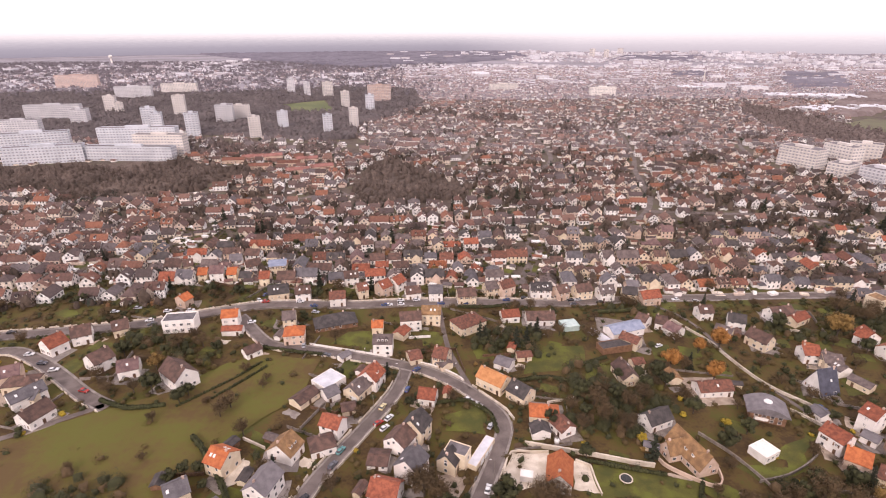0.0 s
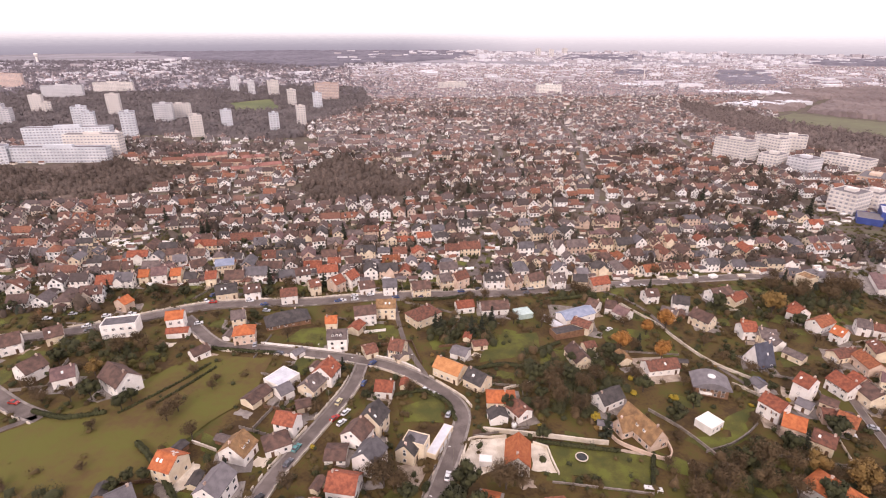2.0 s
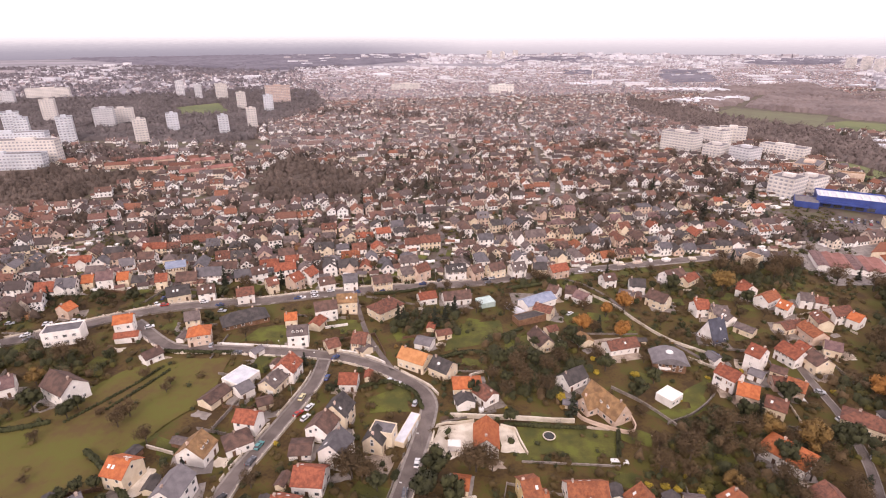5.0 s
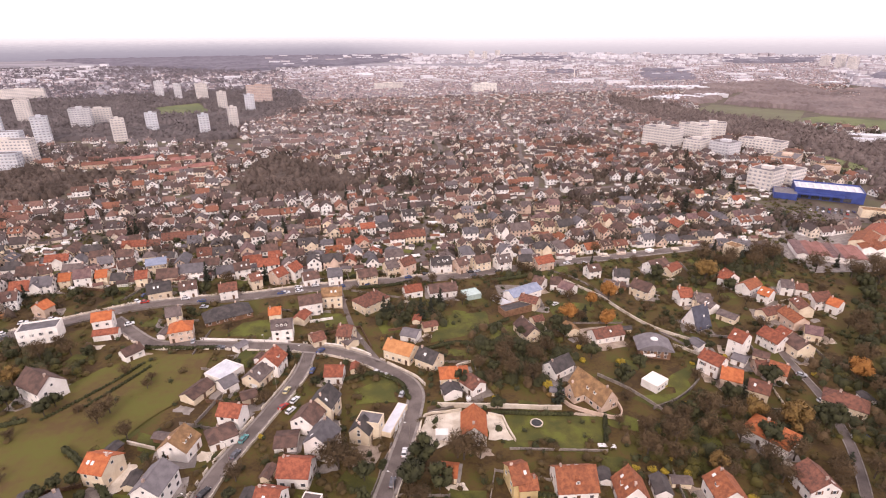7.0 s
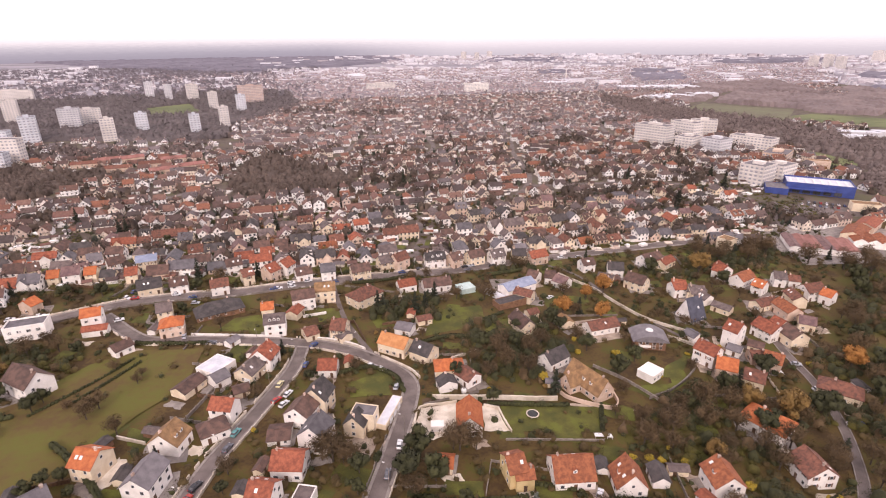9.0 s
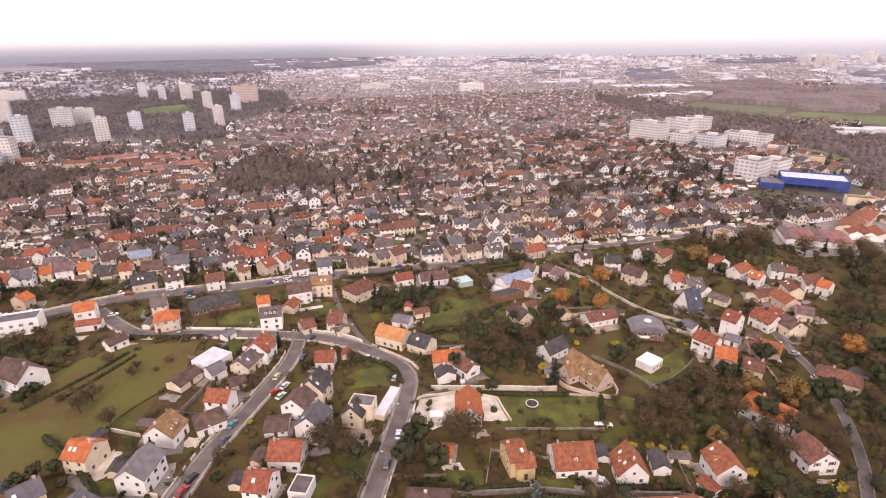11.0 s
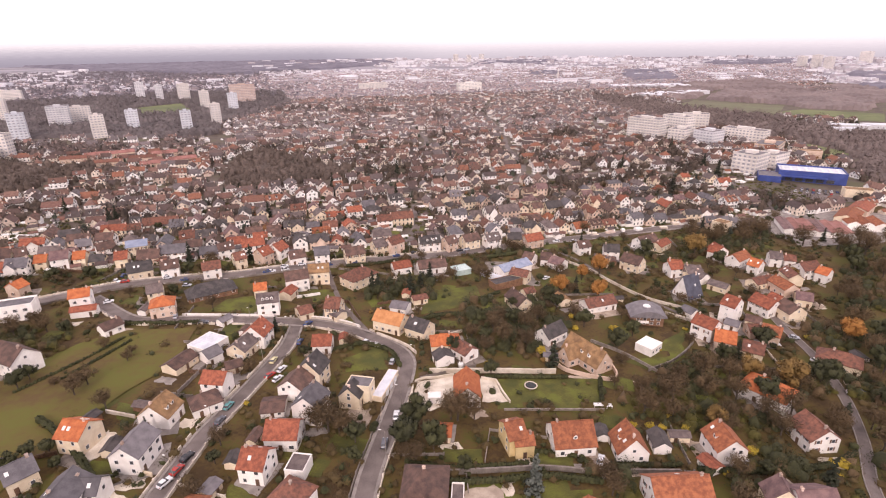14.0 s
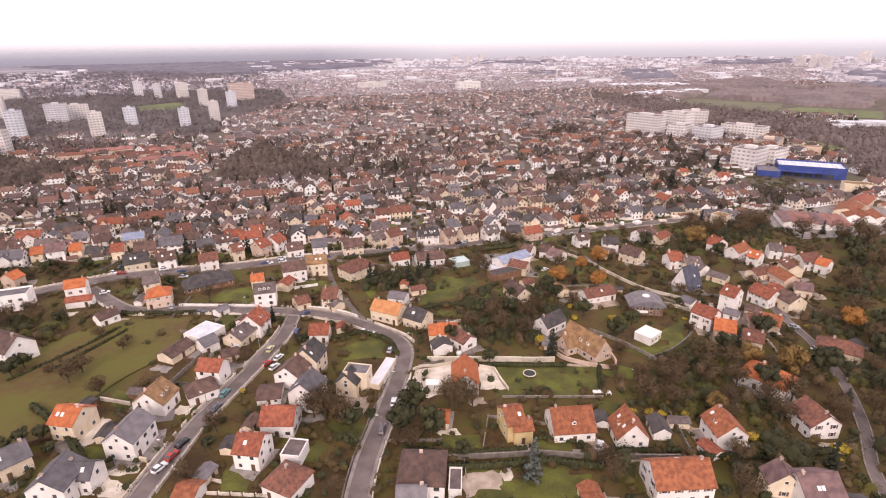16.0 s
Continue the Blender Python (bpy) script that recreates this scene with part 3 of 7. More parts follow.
def shrub_meshes(kind, seed):
    r = random.Random(seed)
    s = Solid()
    blobs = []
    for k in range(7):
        a, q = k * 2.4, r.uniform(0.2, 1.0)
        tip = Vector((math.cos(a) * 1.1 * q, math.sin(a) * 1.1 * q, r.uniform(0.9, 2.0)))
        branch(s, Vector((0, 0, -0.3)), tip, 0.06, 0.02)
        blobs.append((tip.x, tip.y, tip.z * 0.8, r.uniform(0.6, 1.0)))
    return s.mesh("stem", M_BARK), leaf_cloud("foliage", blobs, 420, 0.17, M_LEAF[kind], seed, 0.3 if kind == "bare" else 0.8, 1.0, 0.0 if kind == "bare" else 0.75)


TREE_LABEL = {"bare": ("bare brown winter tree with fine twigs", "tree"), "orange": ("tree with bright orange autumn leaves", "tree"), "olive": ("tree with fading olive-brown leaves", "tree"),
              "ever": ("dense dark evergreen garden tree", "tree"), "conifer": ("tall dark green conifer", "tree"), "spruce": ("pale blue-green spruce in a garden", "tree")}
SHRUB_LABEL = {"bare": ("bare brown winter shrub", "shrub"), "ever": ("dark evergreen shrub in a garden", "shrub"), "hedge": ("clipped dark green garden shrub", "shrub"), "yellow": ("yellow-leaved shrub in a garden", "shrub"), "olive": ("olive-brown shrub with fading leaves", "shrub")}
MASTERS = {}


def plant(name, kind, x, y, size, tall=1.0):
    """A tree or shrub; size is the crown's radius in metres."""
    table, make, unit = (TREE_LABEL, tree_meshes, 5.0) if name == "tree" else (SHRUB_LABEL, shrub_meshes, 1.7)
    seed = rng.randrange(4)
    if kind in ("conifer", "spruce"):
        unit = 3.2
    key = (name, kind, seed)
    if key not in MASTERS:
        MASTERS[key] = make(kind, seed * 13 + len(kind))
    trunk, crown = MASTERS[key]
    ob = new(name if kind not in ("conifer", "spruce") else "conifer")
    k = size / unit
    ob.matrix_world = pose(x, y, ground_z(x, y), 0, 0, rng.uniform(0, 360)) @ Matrix.Diagonal((k, k, k * tall, 1))
    tagged(ob, *table[kind], "garden trees" if name == "tree" else "garden shrubs")
    hold("trunk" if name == "tree" else "stem", trunk, ob)
    hold("crown" if name == "tree" else "foliage", crown, ob)
    return ob


KNOWN = {"spots": np.zeros((0, 3)), "roads": (0, np.zeros((0, 3)))}


def free(x, y, gap=0.0, road_gap=0.5):
    if len(KNOWN["spots"]) != len(SPOTS):
        KNOWN["spots"] = np.array(SPOTS)
    if KNOWN["roads"][0] != len(ROADS):
        KNOWN["roads"] = (len(ROADS), np.array([(p.x, p.y, w) for line, w in ROADS for p in line]))
    for rows, more in ((KNOWN["spots"], gap), (KNOWN["roads"][1], road_gap)):
        if len(rows) and ((rows[:, 0] - x) ** 2 + (rows[:, 1] - y) ** 2 < (rows[:, 2] + more) ** 2).any():
            return False
    return True


def inside(x, y, poly):
    c = False
    for (x0, y0), (x1, y1) in zip(poly, poly[1:] + poly[:1]):
        if (y0 > y) != (y1 > y) and x < (x1 - x0) * (y - y0) / (y1 - y0) + x0:
            c = not c
    return c


# ---- ground ----
steps = np.unique(np.round(np.concatenate([np.arange(-260, 420, 8), np.linspace(420, 900, 25), np.linspace(-900, -260, 25), np.geomspace(900, 4950, 22), -np.geomspace(900, 4950, 22)]), 1))
gx, gy = np.meshgrid(steps, steps)
gv = [(x, y, ground_z(x, y)) for x, y in zip(gx.ravel().tolist(), gy.ravel().tolist())]
gn = len(steps)
gf = [(j * gn + i, j * gn + i + 1, (j + 1) * gn + i + 1, (j + 1) * gn + i) for j in range(gn - 1) for i in range(gn - 1)]
# slot 1, beyond 1250 m, is the land with haze in its colour
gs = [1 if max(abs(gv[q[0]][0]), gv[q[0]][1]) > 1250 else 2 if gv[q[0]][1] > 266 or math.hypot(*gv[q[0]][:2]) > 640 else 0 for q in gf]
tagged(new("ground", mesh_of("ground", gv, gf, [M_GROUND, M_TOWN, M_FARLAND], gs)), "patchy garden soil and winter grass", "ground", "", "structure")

# far rim: low hills as a glowing backdrop, haze painted as a height gradient
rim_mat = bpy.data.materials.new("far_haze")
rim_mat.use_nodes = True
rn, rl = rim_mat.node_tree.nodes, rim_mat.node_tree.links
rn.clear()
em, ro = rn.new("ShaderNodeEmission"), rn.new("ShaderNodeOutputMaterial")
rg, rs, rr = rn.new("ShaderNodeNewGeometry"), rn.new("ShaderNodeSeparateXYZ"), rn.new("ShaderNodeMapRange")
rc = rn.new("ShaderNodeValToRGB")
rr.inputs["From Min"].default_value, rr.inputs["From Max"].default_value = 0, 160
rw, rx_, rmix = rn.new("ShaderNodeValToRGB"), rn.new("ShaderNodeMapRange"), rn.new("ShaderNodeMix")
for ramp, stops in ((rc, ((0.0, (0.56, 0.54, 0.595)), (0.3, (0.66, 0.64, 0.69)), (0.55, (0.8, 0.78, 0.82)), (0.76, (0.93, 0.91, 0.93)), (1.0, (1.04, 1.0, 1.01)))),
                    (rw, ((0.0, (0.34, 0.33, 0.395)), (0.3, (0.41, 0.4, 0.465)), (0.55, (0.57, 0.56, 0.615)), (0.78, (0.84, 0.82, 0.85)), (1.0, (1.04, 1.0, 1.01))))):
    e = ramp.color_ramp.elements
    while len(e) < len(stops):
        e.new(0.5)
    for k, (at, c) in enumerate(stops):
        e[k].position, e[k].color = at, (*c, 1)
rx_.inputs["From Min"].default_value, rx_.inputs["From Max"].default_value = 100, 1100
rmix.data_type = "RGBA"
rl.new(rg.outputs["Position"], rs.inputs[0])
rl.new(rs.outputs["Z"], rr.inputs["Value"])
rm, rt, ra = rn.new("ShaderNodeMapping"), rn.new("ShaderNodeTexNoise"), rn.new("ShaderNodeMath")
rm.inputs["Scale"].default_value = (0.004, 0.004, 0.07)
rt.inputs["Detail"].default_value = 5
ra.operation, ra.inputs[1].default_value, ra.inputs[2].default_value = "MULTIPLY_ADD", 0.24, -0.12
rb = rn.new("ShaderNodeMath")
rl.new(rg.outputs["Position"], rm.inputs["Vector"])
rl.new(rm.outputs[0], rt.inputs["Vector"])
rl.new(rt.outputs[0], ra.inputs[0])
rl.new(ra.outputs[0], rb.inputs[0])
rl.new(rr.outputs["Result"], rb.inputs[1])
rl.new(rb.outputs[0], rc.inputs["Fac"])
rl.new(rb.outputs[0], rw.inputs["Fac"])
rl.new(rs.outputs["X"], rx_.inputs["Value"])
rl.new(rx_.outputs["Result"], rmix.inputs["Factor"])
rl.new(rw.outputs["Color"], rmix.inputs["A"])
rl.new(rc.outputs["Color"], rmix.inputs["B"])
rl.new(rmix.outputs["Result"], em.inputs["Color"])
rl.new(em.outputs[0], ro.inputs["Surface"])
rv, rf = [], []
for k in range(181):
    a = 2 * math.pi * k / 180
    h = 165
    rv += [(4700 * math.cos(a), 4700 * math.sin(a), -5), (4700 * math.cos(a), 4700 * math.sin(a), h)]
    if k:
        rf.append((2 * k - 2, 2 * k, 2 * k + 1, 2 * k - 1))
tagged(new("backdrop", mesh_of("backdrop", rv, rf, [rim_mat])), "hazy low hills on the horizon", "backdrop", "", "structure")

# ---- streets ----
road([(-2.3, 80), (1.6, 95.2), (4.7, 104.3), (9.0, 114.6), (12.8, 124.1), (17.1, 134.9), (20.8, 145.7), (22.0, 151.7), (20.5, 158.2), (15.7, 165.4), (9.2, 172.4), (1.2, 179.1), (-7.2, 184.1), (-15.8, 187.3), (-24.4, 190), (-41.6, 194), (-60.8, 198.3), (-78.9, 202.5), (-100, 226)], 4.5, 0.9)
road([(-15.8, 184), (-18.5, 171.2), (-22.8, 160.3), (-28.9, 147.8), (-34.3, 137), (-40.1, 125.3), (-43.7, 115), (-46.8, 106), (-50, 96), (-56, 80)], 4.0, 0.8)
road([(11.1, 173), (6.5, 186.8), (2.5, 200.9), (-0.2, 219.7), (-2.2, 243)], 2.2, 0)
road([(-330, 190), (-240, 201), (-154.8, 214.5), (-130.2, 221.5), (-107.6, 231.3), (-94, 236.6), (-74, 239.2), (-47.4, 239.6), (-22.1, 243.5), (5.1, 246.1), (33.9, 247.2), (61.3, 248), (98.6, 253.9), (135, 258), (169.4, 260.3), (205, 261.4), (233.5, 261.6), (262, 264)], 5.6, 1.2)
road([(112, 45), (121.9, 61.3), (128.7, 70.8), (141.4, 83.3), (152.4, 96.7), (159.1, 107.4), (167.3, 123.5), (176, 150), (190, 178)], 2.8, 0.3)
road([(111, 250), (121, 239.7), (125.1, 231.1), (127.8, 220.6), (130, 196), (140, 165), (150, 142)], 1.9, 0)
road([(-230, 190), (-205, 191.1), (-188.1, 194.5), (-174.2, 188.8), (-157.6, 178.6), (-136.9, 164), (-124, 157)], 4.8, 0.9)
road([(-126, 158), (-140, 148), (-156, 138), (-176, 128), (-210, 112)], 2.6, 0)

# ---- lawns, meadow and drives ----
G = "mown green winter lawn between hedges"
LAWN_SPOTS = []
LAWNS = (
    [(42.6, 204.9), (64.5, 207.1), (61.5, 189.2), (33.2, 184.0)], [(61.5, 189.2), (74.1, 195.7), (72.5, 184.2), (58.2, 178.9)],
    [(49.9, 134.4), (83.2, 127.4), (76.8, 116.0), (46.7, 122.5)], [(-0.1, 157.4), (13.0, 161.0), (15.0, 147.6), (1.2, 148.1)],
    [(24.0, 106.6), (34.5, 104.3), (32.9, 99.1), (22.7, 101.4)], [(48.0, 101.3), (58.1, 98.0), (56.4, 92.9), (47.0, 95.0)],
    [(31.0, 88.7), (57.5, 84.6), (53.8, 77.9), (25.0, 83.0)], [(-17.3, 112.3), (-5.8, 108.7), (-8.8, 103.2), (-15.7, 106.7)],
    [(-67.3, 146.9), (-57.7, 142.0), (-59.7, 135.7), (-65.5, 138.3)], [(-44.4, 213.9), (-32.9, 214.6), (-31.5, 199.5), (-51.1, 203)],
    [(-10.3, 212.2), (-2.7, 213.1), (-2.3, 204.2), (-9.2, 203.2)], [(96.5, 135.4), (118.9, 134.6), (127.8, 136.8), (104.0, 126.5)],
    [(168.9, 185.4), (181.3, 185.4), (173.5, 174.4), (164.2, 173.8)], [(111.2, 140.3), (130.1, 149.6), (137.0, 151), (118.9, 136.6)],
    [(-30.4, 106.1), (-24.7, 101.1), (-24.2, 96.6), (-30.7, 98.9)],
)
for pts in LAWNS:
    patch("lawn", pts, 0.14, M_GRASS, G, "lawn")
patch("meadow", [(-53, 190.2), (-54.3, 166.9), (-66, 152), (-76, 137), (-88, 100), (-130, 90), (-190, 112), (-160, 132), (-128, 153), (-106, 166), (-92, 186), (-76.9, 193)], 0.3, M_ROUGH, "rough unmown meadow in brown and green", "meadow")
far_green = [[(725, 702), (772, 709), (838, 626), (753, 559), (710, 603), (673, 634)], [(484, 458), (515, 463), (513, 408), (482, 376), (458, 378), (489, 424)], [(-330, 1123), (-260, 1190), (-200, 1010), (-270, 985)]]
olive_field = [(614, 825), (713, 893), (746, 828), (792, 763), (725, 702), (673, 634), (631, 696)]
patch("field", olive_field, 0.25, M_FARROUGH, "rough olive field beside a wood", "field")
for pts in far_green:
    patch("field", pts, 0.25, M_FARGRASS, "open green field beyond the houses", "field")
patch("terrace", [(19.0, 128.4), (23.2, 138.4), (35.7, 139.1), (36.6, 133.9), (34.7, 125.0), (24.5, 122.9)], 0.2, M_SAND, "bright pale stone terrace beside an orange-roofed house", "terrace")
patch("terrace", [(43.5, 135.7), (48.5, 133.0), (48.4, 122.1), (40.7, 123.7)], 0.2, M_SAND, "bright pale stone terrace beside an orange-roofed house", "terrace")
patch("drive", [(62, 95.5), (66.5, 94.5), (65.0, 86.0), (61, 87.0)], 0.07, M_GRAVEL, "gravel drive with a parked car", "drive")
patch("drive", [(-68.9, 123.2), (-66.1, 121.6), (-63.6, 123.6), (-62.3, 127.6), (-62.8, 131.6), (-65.8, 133.2), (-68.5, 129.7)], 0.2, M_SAND, "curved paved patio beside a cream house", "patio")
patch("drive", [(73, 131.5), (80, 130), (90, 127), (94, 123.5), (88, 124), (76, 127.5)], 0.07, M_GRAVEL, "pale gravel forecourt before a peach house", "drive")
patch("drive", [(91, 97), (95, 93.5), (94.5, 84.5), (91, 89)], 0.07, M_GRAVEL, "ochre gravel terrace beside a house", "terrace")
patch("drive", [(24, 90), (31, 89), (32, 85), (25, 84)], 0.075, M_GRAVEL, "gravel yard in front of a garden", "drive")
patch("drive", [(10, 126.5), (11.6, 125), (6, 113), (4.6, 114.5)], 0.07, M_GRAVEL, "sandy strip beside the street", "drive")

patch("terrace", [(-61.1, 111.4), (-54.2, 107.7), (-49.3, 101.0), (-57.4, 102.5)], 0.1, M_SAND, "pale concrete drive beside a white house", "drive")
patch("terrace", [(25.2, 90.9), (33.4, 91.5), (35.3, 87.7), (33.2, 84.9), (25.3, 86.4)], 0.16, M_GRAVEL, "pale gravel yard before a brown-roofed house", "yard")
patch("flower_bed", [(23.2, 138.4), (28.9, 138.8), (30.4, 142.6), (24.7, 143.1)], 0.24, M_DOORSOIL, "bare brown soil bed beside a terrace", "flower bed")
patch("terrace", [(-1.8, 128.3), (4.9, 128.5), (8.0, 126.5), (3.9, 118.1), (-2.3, 119.0)], 0.1, M_GRAVEL, "sandy building plot beside the street", "plot")
patch("terrace", [(35.6, 91.4), (38.6, 91.5), (37.0, 87.3), (34.6, 87.5)], 0.16, M_SAND, "small pale patio", "patio")

# ---- houses ----
house(11.8, 83.3, -14, 6.2, 7.36, 4.5, 3, "grey", "white")
house(-65.3, 105.7, 78, 9.0, 8.28, 5.5, 3, "slate", "white")
house(-37.0, 98.4, -20, 5.0, 5.52, 2.4, 1.2, "terra", "white", "low")
house(52.7, 77.3, -97, 5.0, 4.6, 2.4, 1.4, "terra", "cream", "low")
house(-15.2, 96.0, -39, 8.3, 8.28, 3.5, 3.4, "brownred", "white", "hip")
house(103.7, 66.4, -12, 9.1, 11.04, 4, 4, "mauve", "white")
house(15.9, 90.9, -17, 10.7, 11.04, 5, 4, "brown", "white", "hip")
house(74.7, 76.6, -11, 13.7, 9.66, 4.6, 3.8, "terra", "white")
house(98.7, 70.3, -113, 5.0, 7.36, 4, 3.5, "mauve", "cream")
house(-79.6, 117.1, 35, 6.4, 7.36, 4, 2.6, "slate", "cream")
house(-23.7, 108.0, -22, 6.5, 7.82, 5, 3, "red", "white")
house(-54.3, 119.1, 73, 9.6, 7.82, 5.5, 3, "grey", "white")
house(-70.5, 129.0, -23, 7.0, 8.28, 5.2, 2.8, "orange", "cream")
house(73.1, 94.6, -103, 8.0, 8.28, 3.2, 4.6, "terra", "white", dormers=1)
house(44.9, 101.1, -7, 5.0, 5.52, 4.4, 1.6, "terra", "ochre")
house(98.4, 88.7, -101, 8.5, 8.28, 4.5, 3.4, "terra", "white", dormers=1)
house(-17.6, 118.9, -15, 8.8, 8.28, 4, 3, "red", "white")
house(43.1, 104.0, 1, 5.0, 8.28, 5.5, 2.6, "terra", "ochre")
house(59.1, 101.1, -9, 11.1, 10.12, 3.2, 4.4, "terra", "white", dormers=1)
house(82.8, 94.8, -106, 6.4, 4.6, 2.5, 1.5, "dark", "white", "low")
house(126.6, 86.9, -99, 8.8, 8.74, 4.5, 3.2, "brownred", "white")
house(25.1, 111.6, -20, 5.0, 5.52, 2.3, 1.4, "orange", "cream", "low")
house(-52.3, 135.4, 70, 7.5, 9.2, 3.8, 3.6, "tan", "white", dormers=2)
house(-10.3, 128.0, 65, 8.0, 8.28, 6, 3.4, "slate", "white")
house(-41.0, 138.4, 23, 8.2, 7.36, 3, 2.4, "brown", "white", "hip")
house(-21.3, 133.2, -5, 6.6, 7.36, 2, 1, "brown", "white", "low")
house(1.6, 131.1, 65, 5.0, 6.44, 4.5, 3, "dark", "cream")
house(-14.9, 139.9, 62, 7.5, 8.28, 4.5, 3, "brown", "white")
house(-38.7, 146.4, -21, 7.3, 6.44, 5, 2.4, "red", "white")
house(36.8, 127.3, -104, 10.9, 7.82, 4, 3.4, "orange", "white")
house(130.2, 106.8, -64, 13.5, 10.12, 4, 3.4, "orange", "white", "hip")
house(-9.6, 146.2, 64, 7.6, 8.28, 5.5, 3.8, "dark", "cream")
house(-35.3, 157.6, 15, 5.0, 5.06, 2.4, 1, "brown", "cream", "low")
house(-53.0, 163.2, 56, 9.5, 6.44, 2.5, 1.6, "brown", "cream", "low")
house(-43.7, 165.6, 40, 5.2, 6.44, 3, 1.8, "grey", "white", "low")
house(34.2, 147.7, -85, 5.0, 6.44, 3, 1.6, "dark", "white")
house(168.7, 115.6, -51, 13.0, 8.28, 3.6, 2.8, "brownred", "cream", "hip")
house(83.8, 138.0, -72, 16.1, 7.82, 3.2, 4.8, "tan", "peach", dormers=3)
house(-33.3, 168.3, 61, 9.0, 7.36, 3.5, 2.5, "greybrown", "cream")
house(42.6, 150.0, -62, 7.1, 6.44, 3.2, 1.8, "brownred", "white")
house(-144.9, 150.1, 68, 9.2, 8.28, 3.6, 3, "brown", "white")
house(-6.0, 164.9, -12, 6.5, 6.44, 3.4, 2.6, "red", "white")
house(144.3, 128.0, -46, 6.6, 7.36, 4, 2.6, "brownred", "cream")
house(37.1, 156.5, -7, 10.4, 7.36, 3.5, 2.6, "orange", "cream", "hip")
house(-28.8, 174.4, 68, 7.9, 8.28, 5, 3.6, "red", "white", dormers=1)
house(139.1, 136.1, -39, 6.8, 8.28, 4.4, 2.8, "orange", "peach")
house(-82.7, 192.7, 46, 6.9, 5.52, 3, 1.9, "brown", "white")
house(-155.6, 160.6, 53, 11.2, 7.36, 4, 2.4, "slate", "white")
house(-153.9, 161.3, -6, 6.3, 6.44, 3, 2, "slate", "cream")
house(77.9, 154.8, 24, 10.2, 6.9, 3.5, 3, "dark", "white")
house(30.1, 167.9, -46, 8.4, 7.82, 4, 3, "dark", "cream")
house(159.8, 135.8, -52, 6.1, 7.36, 4.4, 2.4, "terra", "peach")
house(138.0, 144.9, -66, 8.1, 7.36, 5.8, 2.6, "red", "white")
house(20.1, 175.1, -39, 11.7, 7.82, 4.4, 2.8, "amber", "cream")
house(-163.0, 168.5, 10, 11.6, 7.36, 3.6, 2.2, "brown", "cream", "hip")
house(-42.8, 191.5, 50, 5.0, 3.68, 2.2, 1, "grey", "white", "low")
house(157.3, 141.3, -20, 5.2, 6.44, 3, 1.8, "brownred", "peach")
house(-104.2, 172.6, -38, 12.9, 9.2, 5.5, 4, "brown", "white")
house(-97.1, 209.8, 4, 9.0, 4.6, 2.8, 1.2, "red", "white", "low")
house(-171.1, 173.6, 28, 6.6, 8.28, 4.4, 2.6, "mauve", "peach")
house(-67.3, 205.0, 8, 8.8, 7.82, 5, 2.8, "orange", "peach", "hip")
house(153.2, 147.8, -56, 5.0, 5.52, 2.6, 1.2, "grey", "white", "low")
house(0.3, 187.2, -54, 5.0, 5.52, 2.6, 1.2, "greybrown", "cream", "low")
house(-12.7, 191.9, 21, 5.2, 7.36, 2.8, 1.6, "brownred", "cream")
house(-0.6, 190.4, -21, 5.9, 7.82, 5, 3, "brownred", "cream")
house(163.1, 147.8, -50, 5.4, 5.52, 2.8, 1.4, "brown", "cream", "low")
house(-26.5, 198.3, -0, 8.2, 7.36, 6, 2.6, "greybrown", "white", dormers=3)
house(-126.9, 178.0, 23, 7.4, 8.28, 4, 2.8, "mauve", "white")
house(-100.4, 217.5, 10, 7.1, 7.36, 6, 2.2, "orange", "white")
house(156.9, 153.7, -66, 5.6, 8.28, 8, 3, "red", "white")
house(181.8, 148.9, -93, 8.0, 8.28, 4.4, 2.8, "brown", "cream")
house(-141.8, 182.9, 60, 8.0, 9.2, 4.5, 3.2, "brown", "white")
house(26.0, 188.7, -32, 6.9, 6.44, 2.8, 1.4, "grey", "white", "low")
house(143.6, 161.1, -75, 5.4, 5.52, 2.6, 1.2, "slate", "white", "low")
house(-73.2, 218.6, 11, 5.8, 7.36, 5, 2.6, "greybrown", "cream")
house(175.7, 155.8, -79, 9.2, 8.28, 4.6, 2.8, "red", "white")
house(75.9, 182.8, -82, 11.5, 7.36, 3.5, 3, "brown", "cream")
house(-131.0, 235.8, 62, 5.0, 7.36, 4.4, 2.2, "orange", "peach")
house(108.8, 174.9, 5, 13.7, 7.36, 3, 2.4, "brownred", "white")
house(183.9, 158.4, -80, 5.0, 6.44, 4, 2.2, "red", "peach")
house(35.2, 195.2, 8, 6.3, 4.6, 2.4, 1, "brownred", "cream", "low")
house(-19.3, 210.8, 64, 6.8, 5.52, 3, 1.4, "red", "cream", "low")
house(-51.9, 220.1, 19, 19.7, 10.12, 2.2, 3.8, "dark", "wood", "hip")
house(-30.9, 214.8, 2, 5.0, 6.44, 4, 2, "orange", "cream")
house(-168.7, 194.7, 63, 7.6, 8.74, 4.4, 3.4, "red", "white")
house(95.4, 182.1, -86, 6.6, 5.52, 2.6, 1.4, "tan", "cream", "low")
house(197.6, 157.6, -41, 6.0, 7.36, 3.6, 2.2, "mauve", "cream")
house(169.9, 194.3, -10, 7.2, 7.36, 4, 2.4, "greybrown", "cream")
house(83.7, 191.5, 13, 5.0, 4.6, 2.8, 1.4, "brownred", "cream", "low")
house(-15.7, 219.1, 8, 9.8, 7.36, 6, 2.8, "brown", "white")
house(-161.6, 202.9, 29, 7.5, 8.28, 4.5, 3.4, "brown", "white")
house(155.4, 178.0, 11, 8.6, 9.2, 1.2, 9, "navy", "white")
